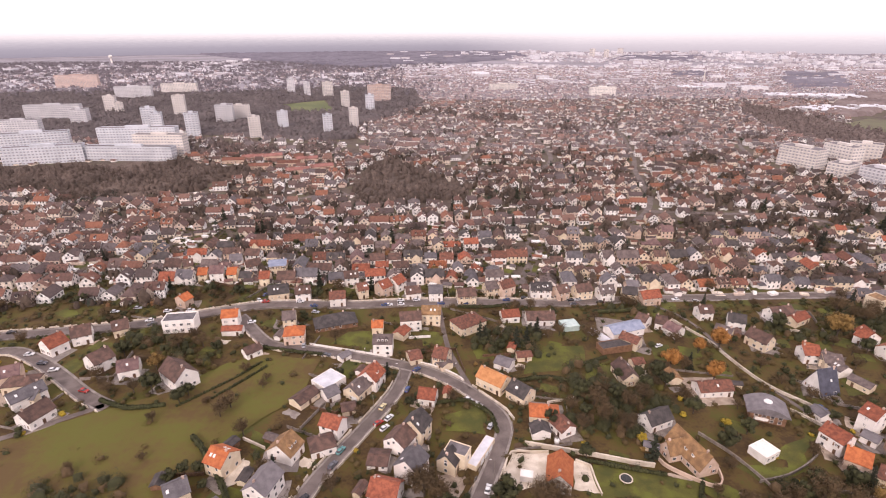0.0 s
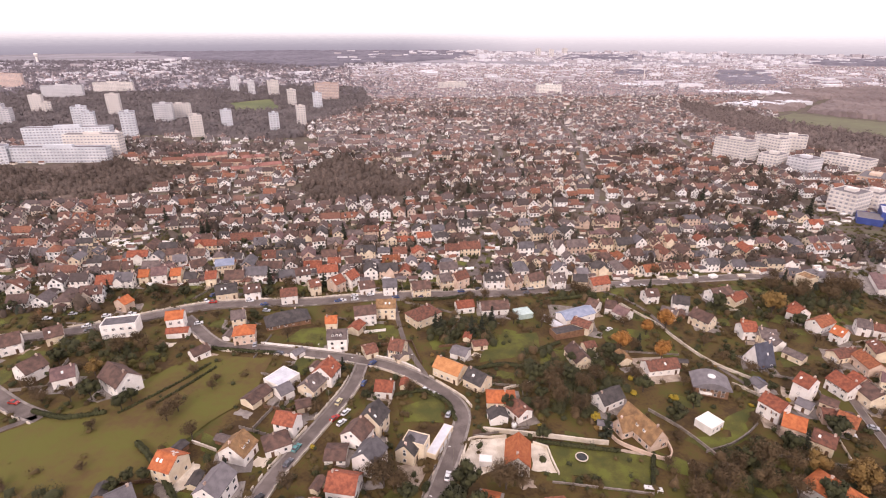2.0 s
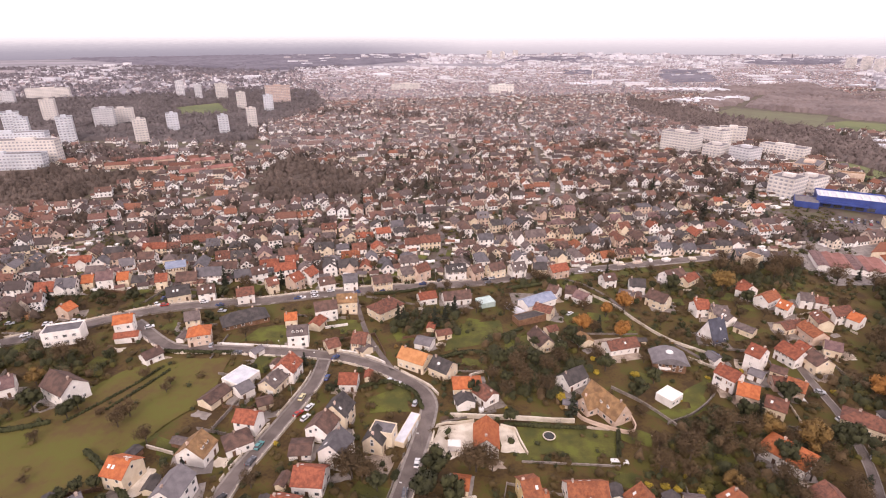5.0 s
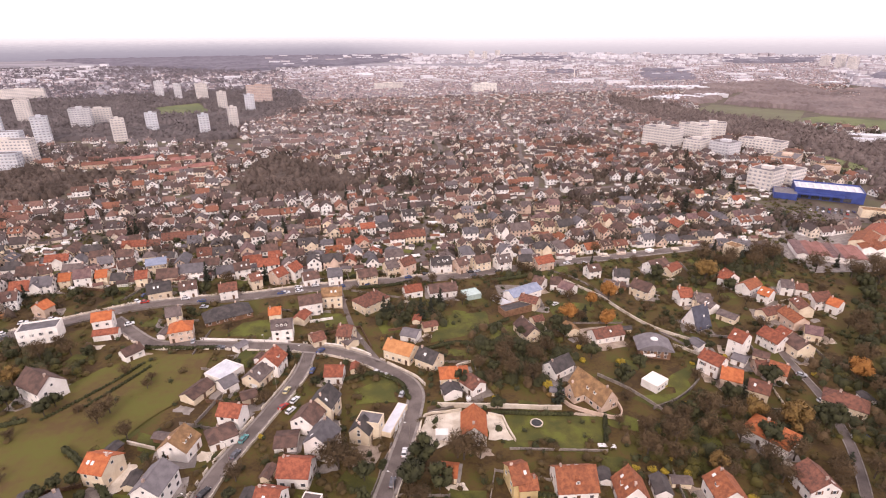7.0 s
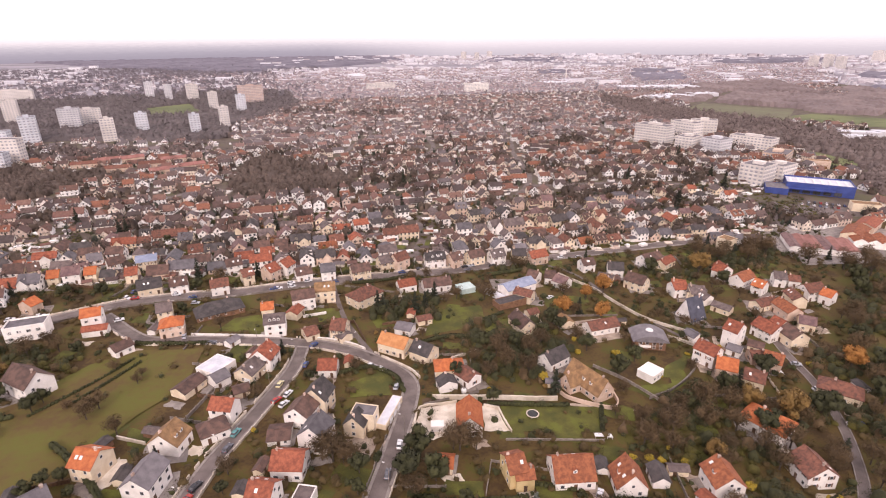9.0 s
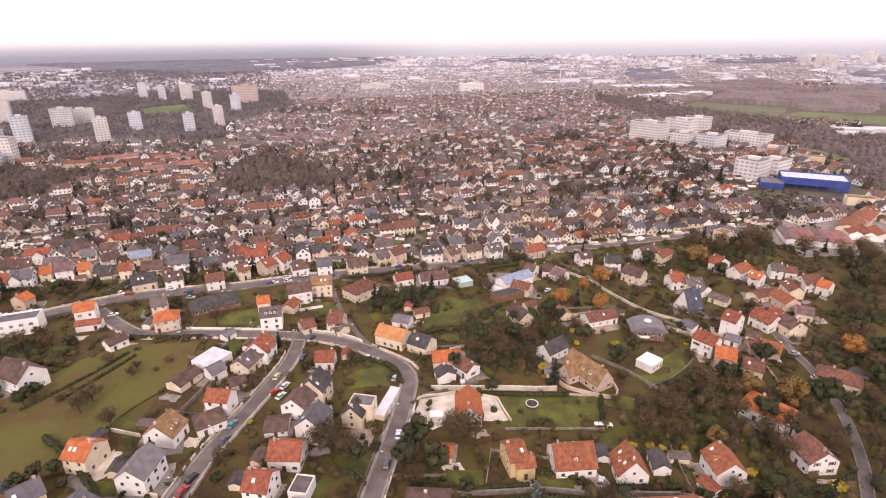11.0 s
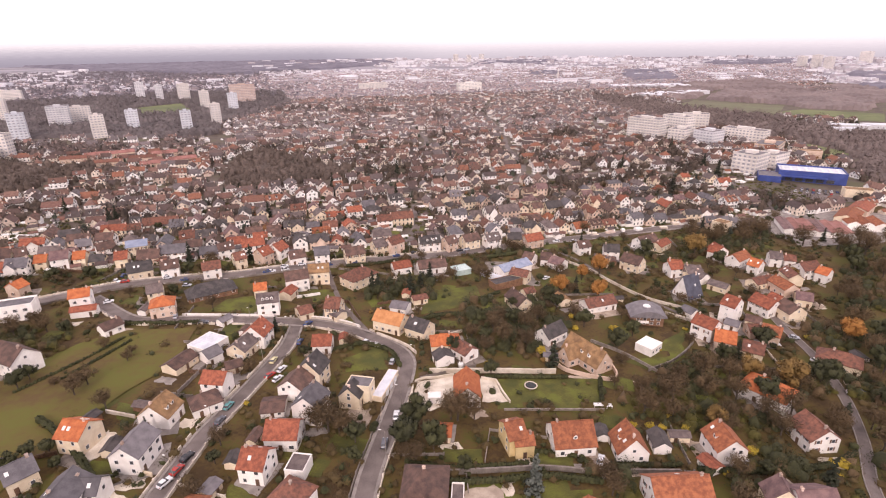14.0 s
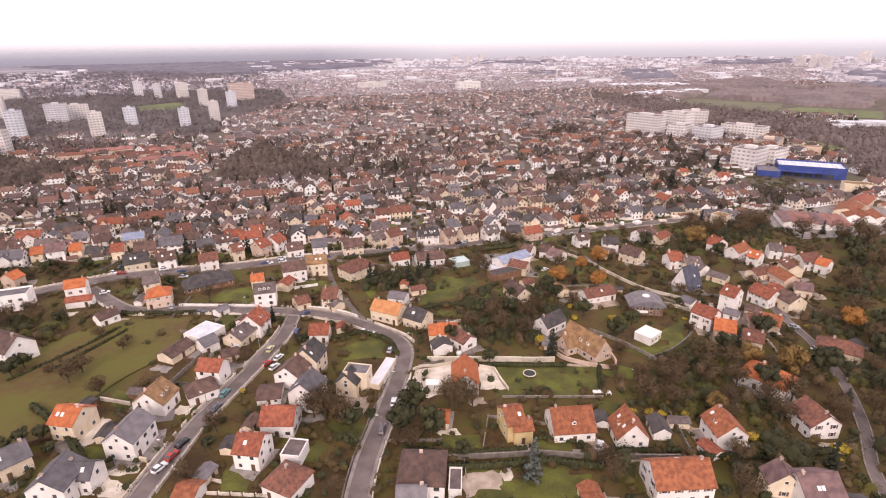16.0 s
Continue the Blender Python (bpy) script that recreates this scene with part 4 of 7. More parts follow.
house(165.3, 201.8, -36, 5.8, 7.36, 4.4, 2.6, "terra", "white")
house(198.5, 169.2, -97, 11.0, 7.36, 4.2, 2.4, "terra", "peach")
house(11.9, 219.6, 34, 14.4, 10.12, 4.5, 3.4, "brownred", "cream", "hip")
house(-148.1, 209.4, 31, 6.3, 8.28, 3.8, 3, "brown", "cream")
house(-5.8, 225.7, -2, 9.0, 8.28, 6, 2.6, "tan", "cream")
house(172.9, 179.2, -62, 8.2, 5.52, 2.8, 1.4, "greybrown", "cream", "low")
house(-86.7, 247.5, 14, 10.1, 7.82, 3.6, 3.4, "dark", "cream")
house(-73.5, 246.2, 11, 7.6, 7.36, 4.6, 2.8, "brown", "white")
house(-54.6, 241.5, 10, 7.8, 7.36, 4.6, 2.6, "brownred", "white")
house(194.4, 177.9, 10, 11.7, 6.44, 3, 1.8, "brownred", "cream")
house(86.6, 208.1, -44, 8.5, 6.44, 4, 2, "brownred", "cream")
house(198.6, 213.1, -61, 5.2, 7.36, 4.2, 2.6, "red", "white")
house(211.7, 177.9, -110, 9.9, 6.44, 4, 2.2, "brownred", "cream")
house(227.8, 175.1, -70, 5.0, 7.36, 4.4, 2.4, "orange", "white")
house(170.5, 188.7, -78, 5.7, 6.44, 3.4, 2, "greybrown", "white")
house(-134.3, 267.6, 4, 5.0, 7.36, 4.6, 2.6, "orange", "cream")
house(-126.7, 268.3, 8, 7.4, 8.28, 5.2, 3, "mauve", "white")
house(223.8, 181.2, 1, 9.9, 7.36, 5, 2.8, "brownred", "white")
house(-118.2, 268.1, 6, 5.0, 7.36, 4.6, 2.6, "orange", "cream")
house(-98.6, 263.4, 5, 5.4, 7.36, 4.6, 2.8, "red", "cream")
house(33.0, 229.3, 9, 8.6, 6.9, 3.4, 2.2, "red", "white")
house(170.0, 195.2, -42, 5.9, 7.36, 4, 2.4, "greybrown", "cream")
house(-43.4, 251.0, 23, 5.3, 7.36, 5, 2.6, "brownred", "cream")
house(-147.5, 277.8, 27, 5.0, 7.36, 5.6, 2.8, "brown", "cream")
house(47.8, 227.8, 2, 13.6, 7.82, 3.2, 2.8, "brown", "white")
house(163.7, 199.7, -4, 6.9, 7.36, 4.6, 2.8, "red", "white")
house(87.0, 219.1, 20, 17.5, 8.28, 3.4, 2, "bluegrey", "white", "low")
house(204.3, 191.6, -67, 5.2, 7.36, 4.5, 2.6, "orange", "white")
house(99.2, 227.1, -47, 5.3, 7.36, 4, 2.4, "brown", "white")
house(-32.2, 253.5, 46, 6.5, 7.36, 5.5, 3, "red", "peach")
house(-16.3, 251.5, 13, 7.7, 7.36, 3.6, 2.6, "brown", "white")
house(111.4, 219.4, -58, 7.0, 7.36, 3.4, 2.4, "mauve", "white")
house(148.3, 210.8, -61, 10.0, 7.82, 4.6, 3.2, "brown", "cream")
house(-4.0, 250.1, 2, 7.1, 7.82, 5, 3, "slate", "white")
house(-76.5, 268.4, -4, 12.6, 8.28, 4.6, 3.2, "slate", "white")
house(12.1, 247.6, 9, 9.5, 7.82, 5, 2.8, "brown", "cream")
house(179.0, 231.9, 28, 11.5, 6.44, 3.4, 2, "red", "cream")
house(-111.0, 279.6, 30, 8.1, 7.36, 5, 2.8, "brown", "white")
house(227.5, 194.8, -33, 5.0, 6.44, 3.6, 2, "brownred", "white")
house(220.9, 197.3, -31, 5.5, 7.36, 4.6, 2.6, "greybrown", "white")
house(-51.6, 266.2, 16, 7.5, 7.36, 5, 2.8, "brown", "white")
house(-25.5, 260.5, 56, 7.3, 7.36, 5, 3, "red", "white")
house(107.8, 226.0, -27, 5.1, 7.82, 3.6, 2.6, "brown", "white")
house(203.7, 202.6, 21, 11.7, 7.36, 4, 2.6, "terra", "white")
house(172.1, 236.1, 13, 12.4, 7.82, 4.4, 2.8, "brown", "white")
house(135.7, 219.2, -42, 7.4, 6.44, 3.4, 2, "greybrown", "cream")
house(-96.6, 280.8, 11, 9.6, 8.28, 5.2, 2.2, "bluegrey", "cream")
house(-123.5, 287.8, 15, 6.7, 7.36, 5, 2.8, "grey", "white")
house(26.1, 256.9, 17, 7.5, 7.82, 5, 2.8, "greybrown", "cream")
house(33.9, 256.6, 30, 8.2, 7.36, 6, 3, "brownred", "peach")
house(146.2, 228.3, -23, 7.8, 7.82, 4.5, 2.8, "dark", "white")
house(201.6, 214.7, -93, 7.5, 7.36, 4, 2.6, "red", "white")
house(53.2, 256.9, -1, 10.9, 7.36, 5.0, 3, "dark", "white", dormers=2)
house(63.9, 254.6, 22, 6.6, 7.36, 5.0, 2.8, "brown", "peach")
house(133.7, 236.7, 4, 7.1, 6.9, 4.5, 2.6, "brown", "white")
house(75.9, 256.4, 14, 9.1, 7.36, 5.0, 2.8, "brown", "cream")
house(88.1, 255.1, 10, 8.2, 7.36, 5.0, 3, "greybrown", "white")
house(110.9, 251.8, 11, 10.6, 7.36, 4.5, 2.8, "red", "peach")
house(101.4, 255.4, -10, 7.4, 7.36, 4.5, 2.8, "dark", "cream")


def flat_block(name, x, y, turn, w, d, h, wall_m, roof_m, label, category, bands=0, group="", parapet=0.3):
    """A flat-roofed building with a parapet; bands is its number of storeys of windows."""
    SPOTS.append((x, y, max(w, d) * 0.6))
    ob = tagged(new(name), label, category, group)
    ob.matrix_world = pose(x, y, ground_z(x, y) - 0.3, 0, 0, turn)
    h += 0.3
    hold("wall", Solid().box(-w / 2, -d / 2, 0, w / 2, d / 2, h).mesh("wall", wall_m), ob)
    s = Solid().box(-w / 2 + 0.2, -d / 2 + 0.2, h, w / 2 - 0.2, d / 2 - 0.2, h + 0.06)
    hold("roof", s.mesh("roof", roof_m), ob)
    if parapet:
        t = Solid()
        for a in ((-w / 2 - 0.05, -d / 2 - 0.05, w / 2 + 0.05, -d / 2 + 0.2), (-w / 2 - 0.05, d / 2 - 0.2, w / 2 + 0.05, d / 2 + 0.05), (-w / 2 - 0.05, -d / 2 + 0.2, -w / 2 + 0.2, d / 2 - 0.2), (w / 2 - 0.2, -d / 2 + 0.2, w / 2 + 0.05, d / 2 - 0.2)):
            t.box(a[0], a[1], h, a[2], a[3], h + parapet)
        hold("parapet", t.mesh("parapet", wall_m), ob)
    return ob


def block(x, y, w, h, colour, turn, d, kind, words):
    """A block of flats with storeys of windows on every side and a lift housing on its roof."""
    ob = flat_block(kind, x, y, turn, w, d, h, WALL[colour], ROOF["grey"], words, "apartment block", 0, "apartment blocks", 0.6)
    hold("lift_housing", Solid().box(-w * 0.15, -d * 0.2, h + 0.3, w * 0.15, d * 0.2, h + 2.8).mesh("lift_housing", WALL[colour]), ob)
    n = max(2, int(h / 3.0))
    panes, bands = Solid(), Solid()
    for k in range(n):
        z = 0.9 + k * (h / n)
        for side, ext, other in ((0, w, d), (180, w, d), (90, d, w), (-90, d, w)):
            c = max(2, int(ext / 3.6))
            wide = ext / c * 0.5
            for i in range(c):
                px = -ext / 2 + (i + 0.5) * ext / c
                panes.box(px - wide / 2, -other / 2 - 0.12, z, px + wide / 2, -other / 2 + 0.1, z + 1.3, pose(0, 0, 0.3, 0, 0, side))
        bands.box(-w / 2 - 0.2, -d / 2 - 0.2, z - 0.6, w / 2 + 0.2, d / 2 + 0.2, z - 0.4)
    tagged(hold("window_grid", panes.mesh("window_grid", M_FLATPANE), ob), "", "", "", "stuff")
    tagged(hold("floor_banding", bands.mesh("floor_banding", WALL["white"]), ob), "", "", "", "stuff")
    return ob


def tower(x, y, w, h, colour):
    word = {"grey": "grey concrete", "cream": "cream rendered", "pale": "pale beige", "bluegrey": "pale blue-grey", "pink": "pinkish brick", "peach": "peach rendered", "white": "white"}[colour]
    return block(x, y, w * 0.8, h - 2, colour, rng.uniform(8, 24), w * 0.7, "apartment_tower", f"{word} residential tower rising from bare woods")


def slab(x, y, w, h, colour, turn=8, d=13):
    word = {"grey": "grey concrete", "cream": "cream rendered", "pale": "pale beige", "bluegrey": "pale blue-grey", "pink": "pinkish brick", "peach": "peach rendered", "white": "white"}[colour]
    return block(x, y, w, h, colour, turn, d, "apartment_slab", f"long {word} apartment block with rows of windows")


# special buildings
annex = flat_block("flat_roofed_house", -45.5, 172.5, 52, 10, 9, 3.6, WALL["white"], M_SHEET, "low white building with pale corrugated sheet roof", "house", group="suburban houses")
for k in range(9):
    hold("roof_rib", Solid().box(-4.7 + k * 1.1, -4.2, 3.95, -4.55 + k * 1.1, 4.2, 4.06).mesh("roof_rib", M_SHEET), annex)
window(annex, -2, -4.5, 1.8, 0, 1.4, 1.1)
window(annex, 2, -4.5, 1.8, 0, 1.4, 1.1)
modern = flat_block("flat_roofed_house", -122, 213, 8, 14, 8, 6, WALL["white"], ROOF["slate"], "modern white house with flat dark roof and parapet", "house", group="suburban houses", parapet=0.7)
for k in range(4):
    window(modern, -5 + k * 3.2, -4, 1.8, 0, 2.0, 1.5)
    window(modern, -5 + k * 3.2, -4, 4.6, 0, 1.6, 1.3)
back_wall = flat_block("flat_roofed_house", 4.5, 133.5, 65, 5, 7.5, 6.2, WALL["cream"], ROOF["grey"], "tall cream rendered house part with flat roof", "house", group="suburban houses")
window(back_wall, 0, -3.75, 4.4, 0, 1.2, 1.2)
hut = flat_block("flat_roofed_house", 110.0, 140.2, 26, 7.4, 6.4, 3.0, WALL["white"], WALL["white"], "small square bungalow with white flat roof", "house", group="suburban houses")
for q in (-2.2, 0.1, 2.3):
    window(hut, q, -3.2, 1.9, 0, 1.2, 1.1)
flat_block("flat_roofed_house", 78, 204.5, 14, 15, 6, 3, WALL["wood"], ROOF["dark"], "low dark flat-roofed workshop beside a lawn", "shed", group="garden outbuildings")
flat_block("greenhouse", 61.5, 223, 12, 8, 7, 2.4, M_PANEGREEN, M_PANEGREEN, "pale green glass swimming pool cover", "greenhouse", group="garden outbuildings")
flat_block("flat_roofed_house", 229, 245, 20, 8, 8, 7.5, WALL["cream"], ROOF["tan"], "tall plain cream blind-walled house", "house", group="suburban houses")
flat_block("flat_roofed_house", -13.8, 106.2, -22, 5, 6, 3.2, WALL["white"], ROOF["greybrown"], "white raised terrace beside a red-roofed house", "terrace", group="suburban houses", parapet=0.35)

strip = flat_block("garage_row", 12.6, 137.4, 61, 14.9, 3.4, 2.0, WALL["cream"], M_SHEET, "long garage with pale sheet roof beside the street", "garage", group="garden outbuildings", parapet=0)
for k in range(3):
    hold("garage_door", GARAGE, strip, pose(-3.5 + k * 3.4, -2.0, 0.3))

wx, wy = (23.2, 88.3)
flat_block("flat_roofed_house", wx, wy, -17, 3.0, 7.0, 2.2, WALL["white"], ROOF["greybrown"], "white raised entrance terrace beside a brown-roofed house", "terrace", group="suburban houses", parapet=0.5)
wx, wy = (26.4, 127.4)
flat_block("garden_shed", wx, wy, -12, 4.0, 3.0, 2.2, WALL["white"], WALL["white"], "small white flat-roofed pool house on a terrace", "shed", group="garden outbuildings", parapet=0.2)

# long white marquee roof beside the workshop, round over
barrel = tagged(new("barrel_shed"), "long white half-round polytunnel beside a workshop", "shed", "garden outbuildings")
barrel.matrix_world = pose(74.5, 214.5, ground_z(74, 214) - 0.2, 0, 0, -58)
s, ring = Solid(), [(math.cos(a) * 2.0, math.sin(a) * 2.6) for a in np.linspace(0, math.pi, 11)]
s.add([(x, y, z) for x in (-6, 6) for y, z in ring], [(i, i + 1, 12 + i, 11 + i) for i in range(10)] + [tuple(range(10, -1, -1)), tuple(range(11, 22))])
hold("cover", s.mesh("cover", M_SHEET), barrel)
for k in range(7):
    hold("hoop", Solid().add([(x, y * 1.02, z * 1.02) for x in (-6 + k * 2 - 0.08, -6 + k * 2 + 0.08) for y, z in ring], [(i, i + 1, 12 + i, 11 + i) for i in range(10)]).mesh("hoop", M_FRAME), barrel)

# timber house under a curved grey roof
curved = tagged(new("curved_roof_house"), "brown timber-clad house with curved grey roof and domed skylight", "house", "suburban houses")
curved.matrix_world = pose(122.5, 161, ground_z(122, 161) - 0.3, 0, 0, -20)
SPOTS.append((122.5, 161, 8))
hold("wall", Solid().prism([(-6, -4.5), (6, -4.5), (6, 4.5), (-6, 4.5)], 0, 4.6).mesh("wall", WALL["wood"]), curved)
arc = [(-7.2 + 1.44 * k, 4.1 + 2.6 * math.sin(math.pi * k / 10)) for k in range(11)]
v = [(x, y, z + dz) for dz in (0, 0.25) for y in (-5.2, 5.2) for x, z in arc]
f = []
for k in range(10):
    f += [(k, k + 11, k + 12, k + 1), (22 + k, 23 + k, 34 + k, 33 + k), (k, k + 1, k + 23, k + 22), (k + 11, k + 33, k + 34, k + 12)]
f += [(0, 22, 33, 11), (10, 21, 43, 32), tuple(range(11)), tuple(range(21, 10, -1))]
hold("roof", mesh_of("roof", v, f, [ROOF["grey"]]), curved)
dome = Solid()
rings = [(1.5, 6.8), (1.5, 7.05), (1.2, 7.3), (0.6, 7.45)]
dome.add([(math.cos(a) * r, math.sin(a) * r, z) for r, z in rings for a in np.linspace(0, 2 * math.pi, 16, endpoint=False)], [(16 * j + i, 16 * j + (i + 1) % 16, 16 * j + 16 + (i + 1) % 16, 16 * j + 16 + i) for j in range(3) for i in range(16)] + [tuple(range(48, 64))])
hold("dome_skylight", dome.mesh("dome_skylight", M_FRAME), curved, None, "round white domed skylight")
for q in (-4, -1.4, 1.4, 4):
    window(curved, q, -4.5, 3.3, 0, 1.5, 1.2)
    window(curved, q, -4.5, 1.5, 0, 1.2, 1.2)
hold("balcony", Solid().box(-4.6, -6.1, 2.2, -0.2, -4.5, 2.4).box(-4.6, -6.1, 2.4, -0.2, -5.98, 3.3).box(-4.6, -5.98, 2.4, -4.48, -4.5, 3.3).mesh("balcony", WALL["white"]), curved)

# cross gables
def cross_gable(x, y, turn, w, d, eave, rise, roof, wall, words):
    ob = house(x, y, turn, d, w, eave, rise, roof, wall)
    return tagged(ob, words)


cross_gable(78.4, 139.2, -165, 5.5, 7, 3.4, 3.6, "tan", "peach", "peach rendered front gable with mossy tan tile roof")
cross_gable(-60.8, 107.5, -12, 6, 6, 4.6, 2.4, "slate", "white", "white front gable with dark slate roof")

# blue superstore and red factory
store = flat_block("superstore", 387, 333, -40, 46, 26, 7.5, M_BLUE, M_SHEET, "large blue-clad superstore with white flat roof", "store", parapet=1.2)
for k in range(8):
    hold("roof_light", Solid().box(-20 + k * 5.4, -9, 7.8, -18.5 + k * 5.4, 9, 8.3).mesh("roof_light", M_FRAME), store)
hold("canopy", Solid().box(-23, -17.5, 4.2, 10, -13.1, 5.0).mesh("canopy", M_BLUE), store)
for k in range(5):
    hold("entrance_window", Solid().box(-18 + k * 7, -13.15, 0.6, -13 + k * 7, -12.9, 3.4).mesh("entrance_window", M_PANE), store)
wing = flat_block("superstore_wing", 356, 342, -40, 16, 20, 4.5, M_BLUE, ROOF["grey"], "low blue-clad wing of a superstore", "store")
patch("drive", [(330, 318), (366, 296), (400, 292), (372, 270), (322, 292)], 0.3, M_ASPHALT, "grey asphalt car park before the superstore", "car park")
patch("yard", [(256, 214), (262, 262), (300, 272), (352, 256), (362, 236), (340, 214), (300, 206)], 0.2, M_PAVE, "worn concrete yard round factory bays", "yard")
for k in range(6):
    a = pose(285, 234, 0, 0, 0, -32) @ Vector((-15 + k * 6.0, 0, 0))
    hall = house(a.x, a.y, 58, 24, 6.0, 3.2, 0.9, "rose" if k % 3 else "mauve", "white", "low")
    tagged(hall, "factory bay with pinkish tile roof and white walls", "factory", "factory bays")
for k in range(3):
    a = pose(319, 231, 0, 0, 0, -32) @ Vector((-7 + k * 7, 0, 0))
    tagged(house(a.x, a.y, 58, 16, 7, 4, 1.8, "terra", "white", "low"), "workshop bay with terracotta roof", "factory", "factory bays")

tower(-589, 871, 30, 26, "grey")
tower(-617, 1005, 23, 33, "pale")
tower(-593, 989, 17, 22, "pale")
tower(-423, 772, 23, 40, "bluegrey")
tower(-408, 763, 18, 34, "bluegrey")
tower(-466, 957, 24, 38, "pale")
tower(-357, 761, 22, 34, "bluegrey")
tower(-265, 750, 19, 30, "pale")
tower(-244, 817, 19, 28, "bluegrey")
tower(-166, 771, 16, 29, "bluegrey")
tower(-135, 814, 15, 33, "pale")
tower(-367, 1327, 21, 38, "grey")
tower(-313, 1262, 18, 35, "grey")
tower(-260, 1237, 26, 37, "pale")
tower(-188, 1048, 18, 35, "pale")
tower(-136, 1013, 19, 32, "bluegrey")
slab(-133, 1146, 48, 36, "pink")
slab(-666, 922, 88, 25, "grey")
slab(-610, 767, 57, 22, "grey")
slab(-703, 1242, 78, 27, "grey")
slab(-650, 1352, 84, 24, "pale")
slab(-1020, 1535, 111, 33, "pink")
slab(153, 1373, 71, 18, "pale")
slab(363, 1233, 59, 22, "white")
slab(-352, 868, 26, 30, "grey", 14, 20)
slab(-342, 906, 32, 25, "pale", 32, 14)
slab(-450, 590, 80, 19, "bluegrey", 16)
slab(-360, 602, 104, 16, "bluegrey", -3, 12)
slab(-333, 622, 60, 26, "pale", -3)
slab(-372, 648, 92, 30, "bluegrey", 4)
slab(-505, 650, 78, 24, "bluegrey", 22)
slab(384, 555, 20, 21, "pale", 27, 40)
slab(438, 570, 17, 20, "pale", 15, 34)
slab(470, 580, 30, 20, "pale", -35, 15)
slab(395, 507, 25, 15, "pale", 30, 19)
slab(414, 486, 23, 15, "grey", 20, 22)
slab(474, 500, 17, 12, "pale", 25, 46)
slab(452, 442, 34, 7, "peach", 36, 22)
slab(360, 368, 23, 16, "pale", 23, 20)
slab(388, 374, 24, 13, "pale", 20, 18)
tower(1995, 1885, 36, 47, "pale")
tower(1994, 1816, 40, 53, "pale")
tower(1988, 1755, 39, 47, "pale")
tower(2641, 2140, 61, 55, "pale")
tower(923, 3435, 32, 51, "pale")
tower(994, 3382, 28, 47, "pale")
tower(1138, 3573, 34, 49, "pale")
water_tower = tagged(new("water_tower"), "white water tower on the far hillside", "water tower")
water_tower.matrix_world = pose(-1756, 2955, 0)
ring = [(math.cos(a), math.sin(a)) for a in np.linspace(0, 2 * math.pi, 14, endpoint=False)]
for name, levels in (("shaft", ((5, -1), (3.6, 22))), ("tank", ((3.6, 22), (9, 30), (9, 38), (4, 41)))):
    hold(name, Solid().add([(x * r_, y * r_, z) for r_, z in levels for x, y in ring], [(14 * j + i, 14 * j + (i + 1) % 14, 14 * j + 14 + (i + 1) % 14, 14 * j + 14 + i) for j in range(len(levels) - 1) for i in range(14)] + [tuple(range(14 * len(levels) - 14, 14 * len(levels)))]).mesh(name, WALL["white"]), water_tower)
mast = tagged(new("chimney_stack"), "slim pale chimney above distant works", "chimney")
mast.matrix_world = pose(760, 1594, 0)
s = Solid()
branch(s, Vector((0, 0, -1)), Vector((0, 0, 34)), 2.2, 1.3)
hold("shaft", s.mesh("shaft", WALL["pale"]), mast)
s = Solid()
branch(s, Vector((0, 0, 30)), Vector((0, 0, 32)), 1.7, 1.7)
hold("collar", s.mesh("collar", WALL["grey"]), mast)
for x, y, w, d, t in ((820, 1205, 190, 60, -14), (702, 985, 90, 60, 20), (800, 1010, 60, 34, 8), (664, 1420, 110, 70, 0)):
    flat_block("warehouse", x, y, t, w, d, 7, WALL["grey"], M_SHEET, "large pale warehouse with white roof", "warehouse", group="warehouses")

for k, (x, y) in enumerate([(-235, 585), (-219, 601), (-199, 605), (-169, 570), (-154, 590), (-129, 552), (-196, 556), (-151, 537)]):
    tagged(house(x, y, 6 + 9 * (k % 3), 24, 9, 4, 2.2, "rose" if k % 3 else "brownred", "peach", "", True), "long terrace of houses with red tile roof", "house", "red terraces")
tagged(house(322, 243, 32, 24, 12, 4.5, 2.4, "terra", "cream", "low", True), "wide workshop hall with terracotta roof", "factory", "factory bays")
tagged(house(345, 254, 28, 22, 11, 4.5, 2.2, "red", "peach", "low", True), "wide workshop hall with red tile roof", "factory", "factory bays")
flat_block("office_block", 378, 284, -35, 18, 9, 6, WALL["cream"], ROOF["tan"], "cream flat-roofed office block by a car park", "office block", 2)
flat_block("office_block", 455, 398, -40, 20, 8, 7, WALL["peach"], ROOF["tan"], "tan flat-roofed building beside a field", "office block", 2)
for x, y, w, d, t in ((655, 530, 46, 18, -35), (625, 508, 26, 14, -35), (690, 520, 30, 20, -30)):
    flat_block("warehouse", x, y, t, w, d, 5, WALL["grey"], M_SHEET, "low pale shed with white roof behind a wood", "warehouse", group="warehouses")
# cars on the store's car park
CAR_PARK = [(346 + 3.0 * i + 9 * j, 306 - 2.3 * i + 3 * j) for i in range(7) for j in range(2)]

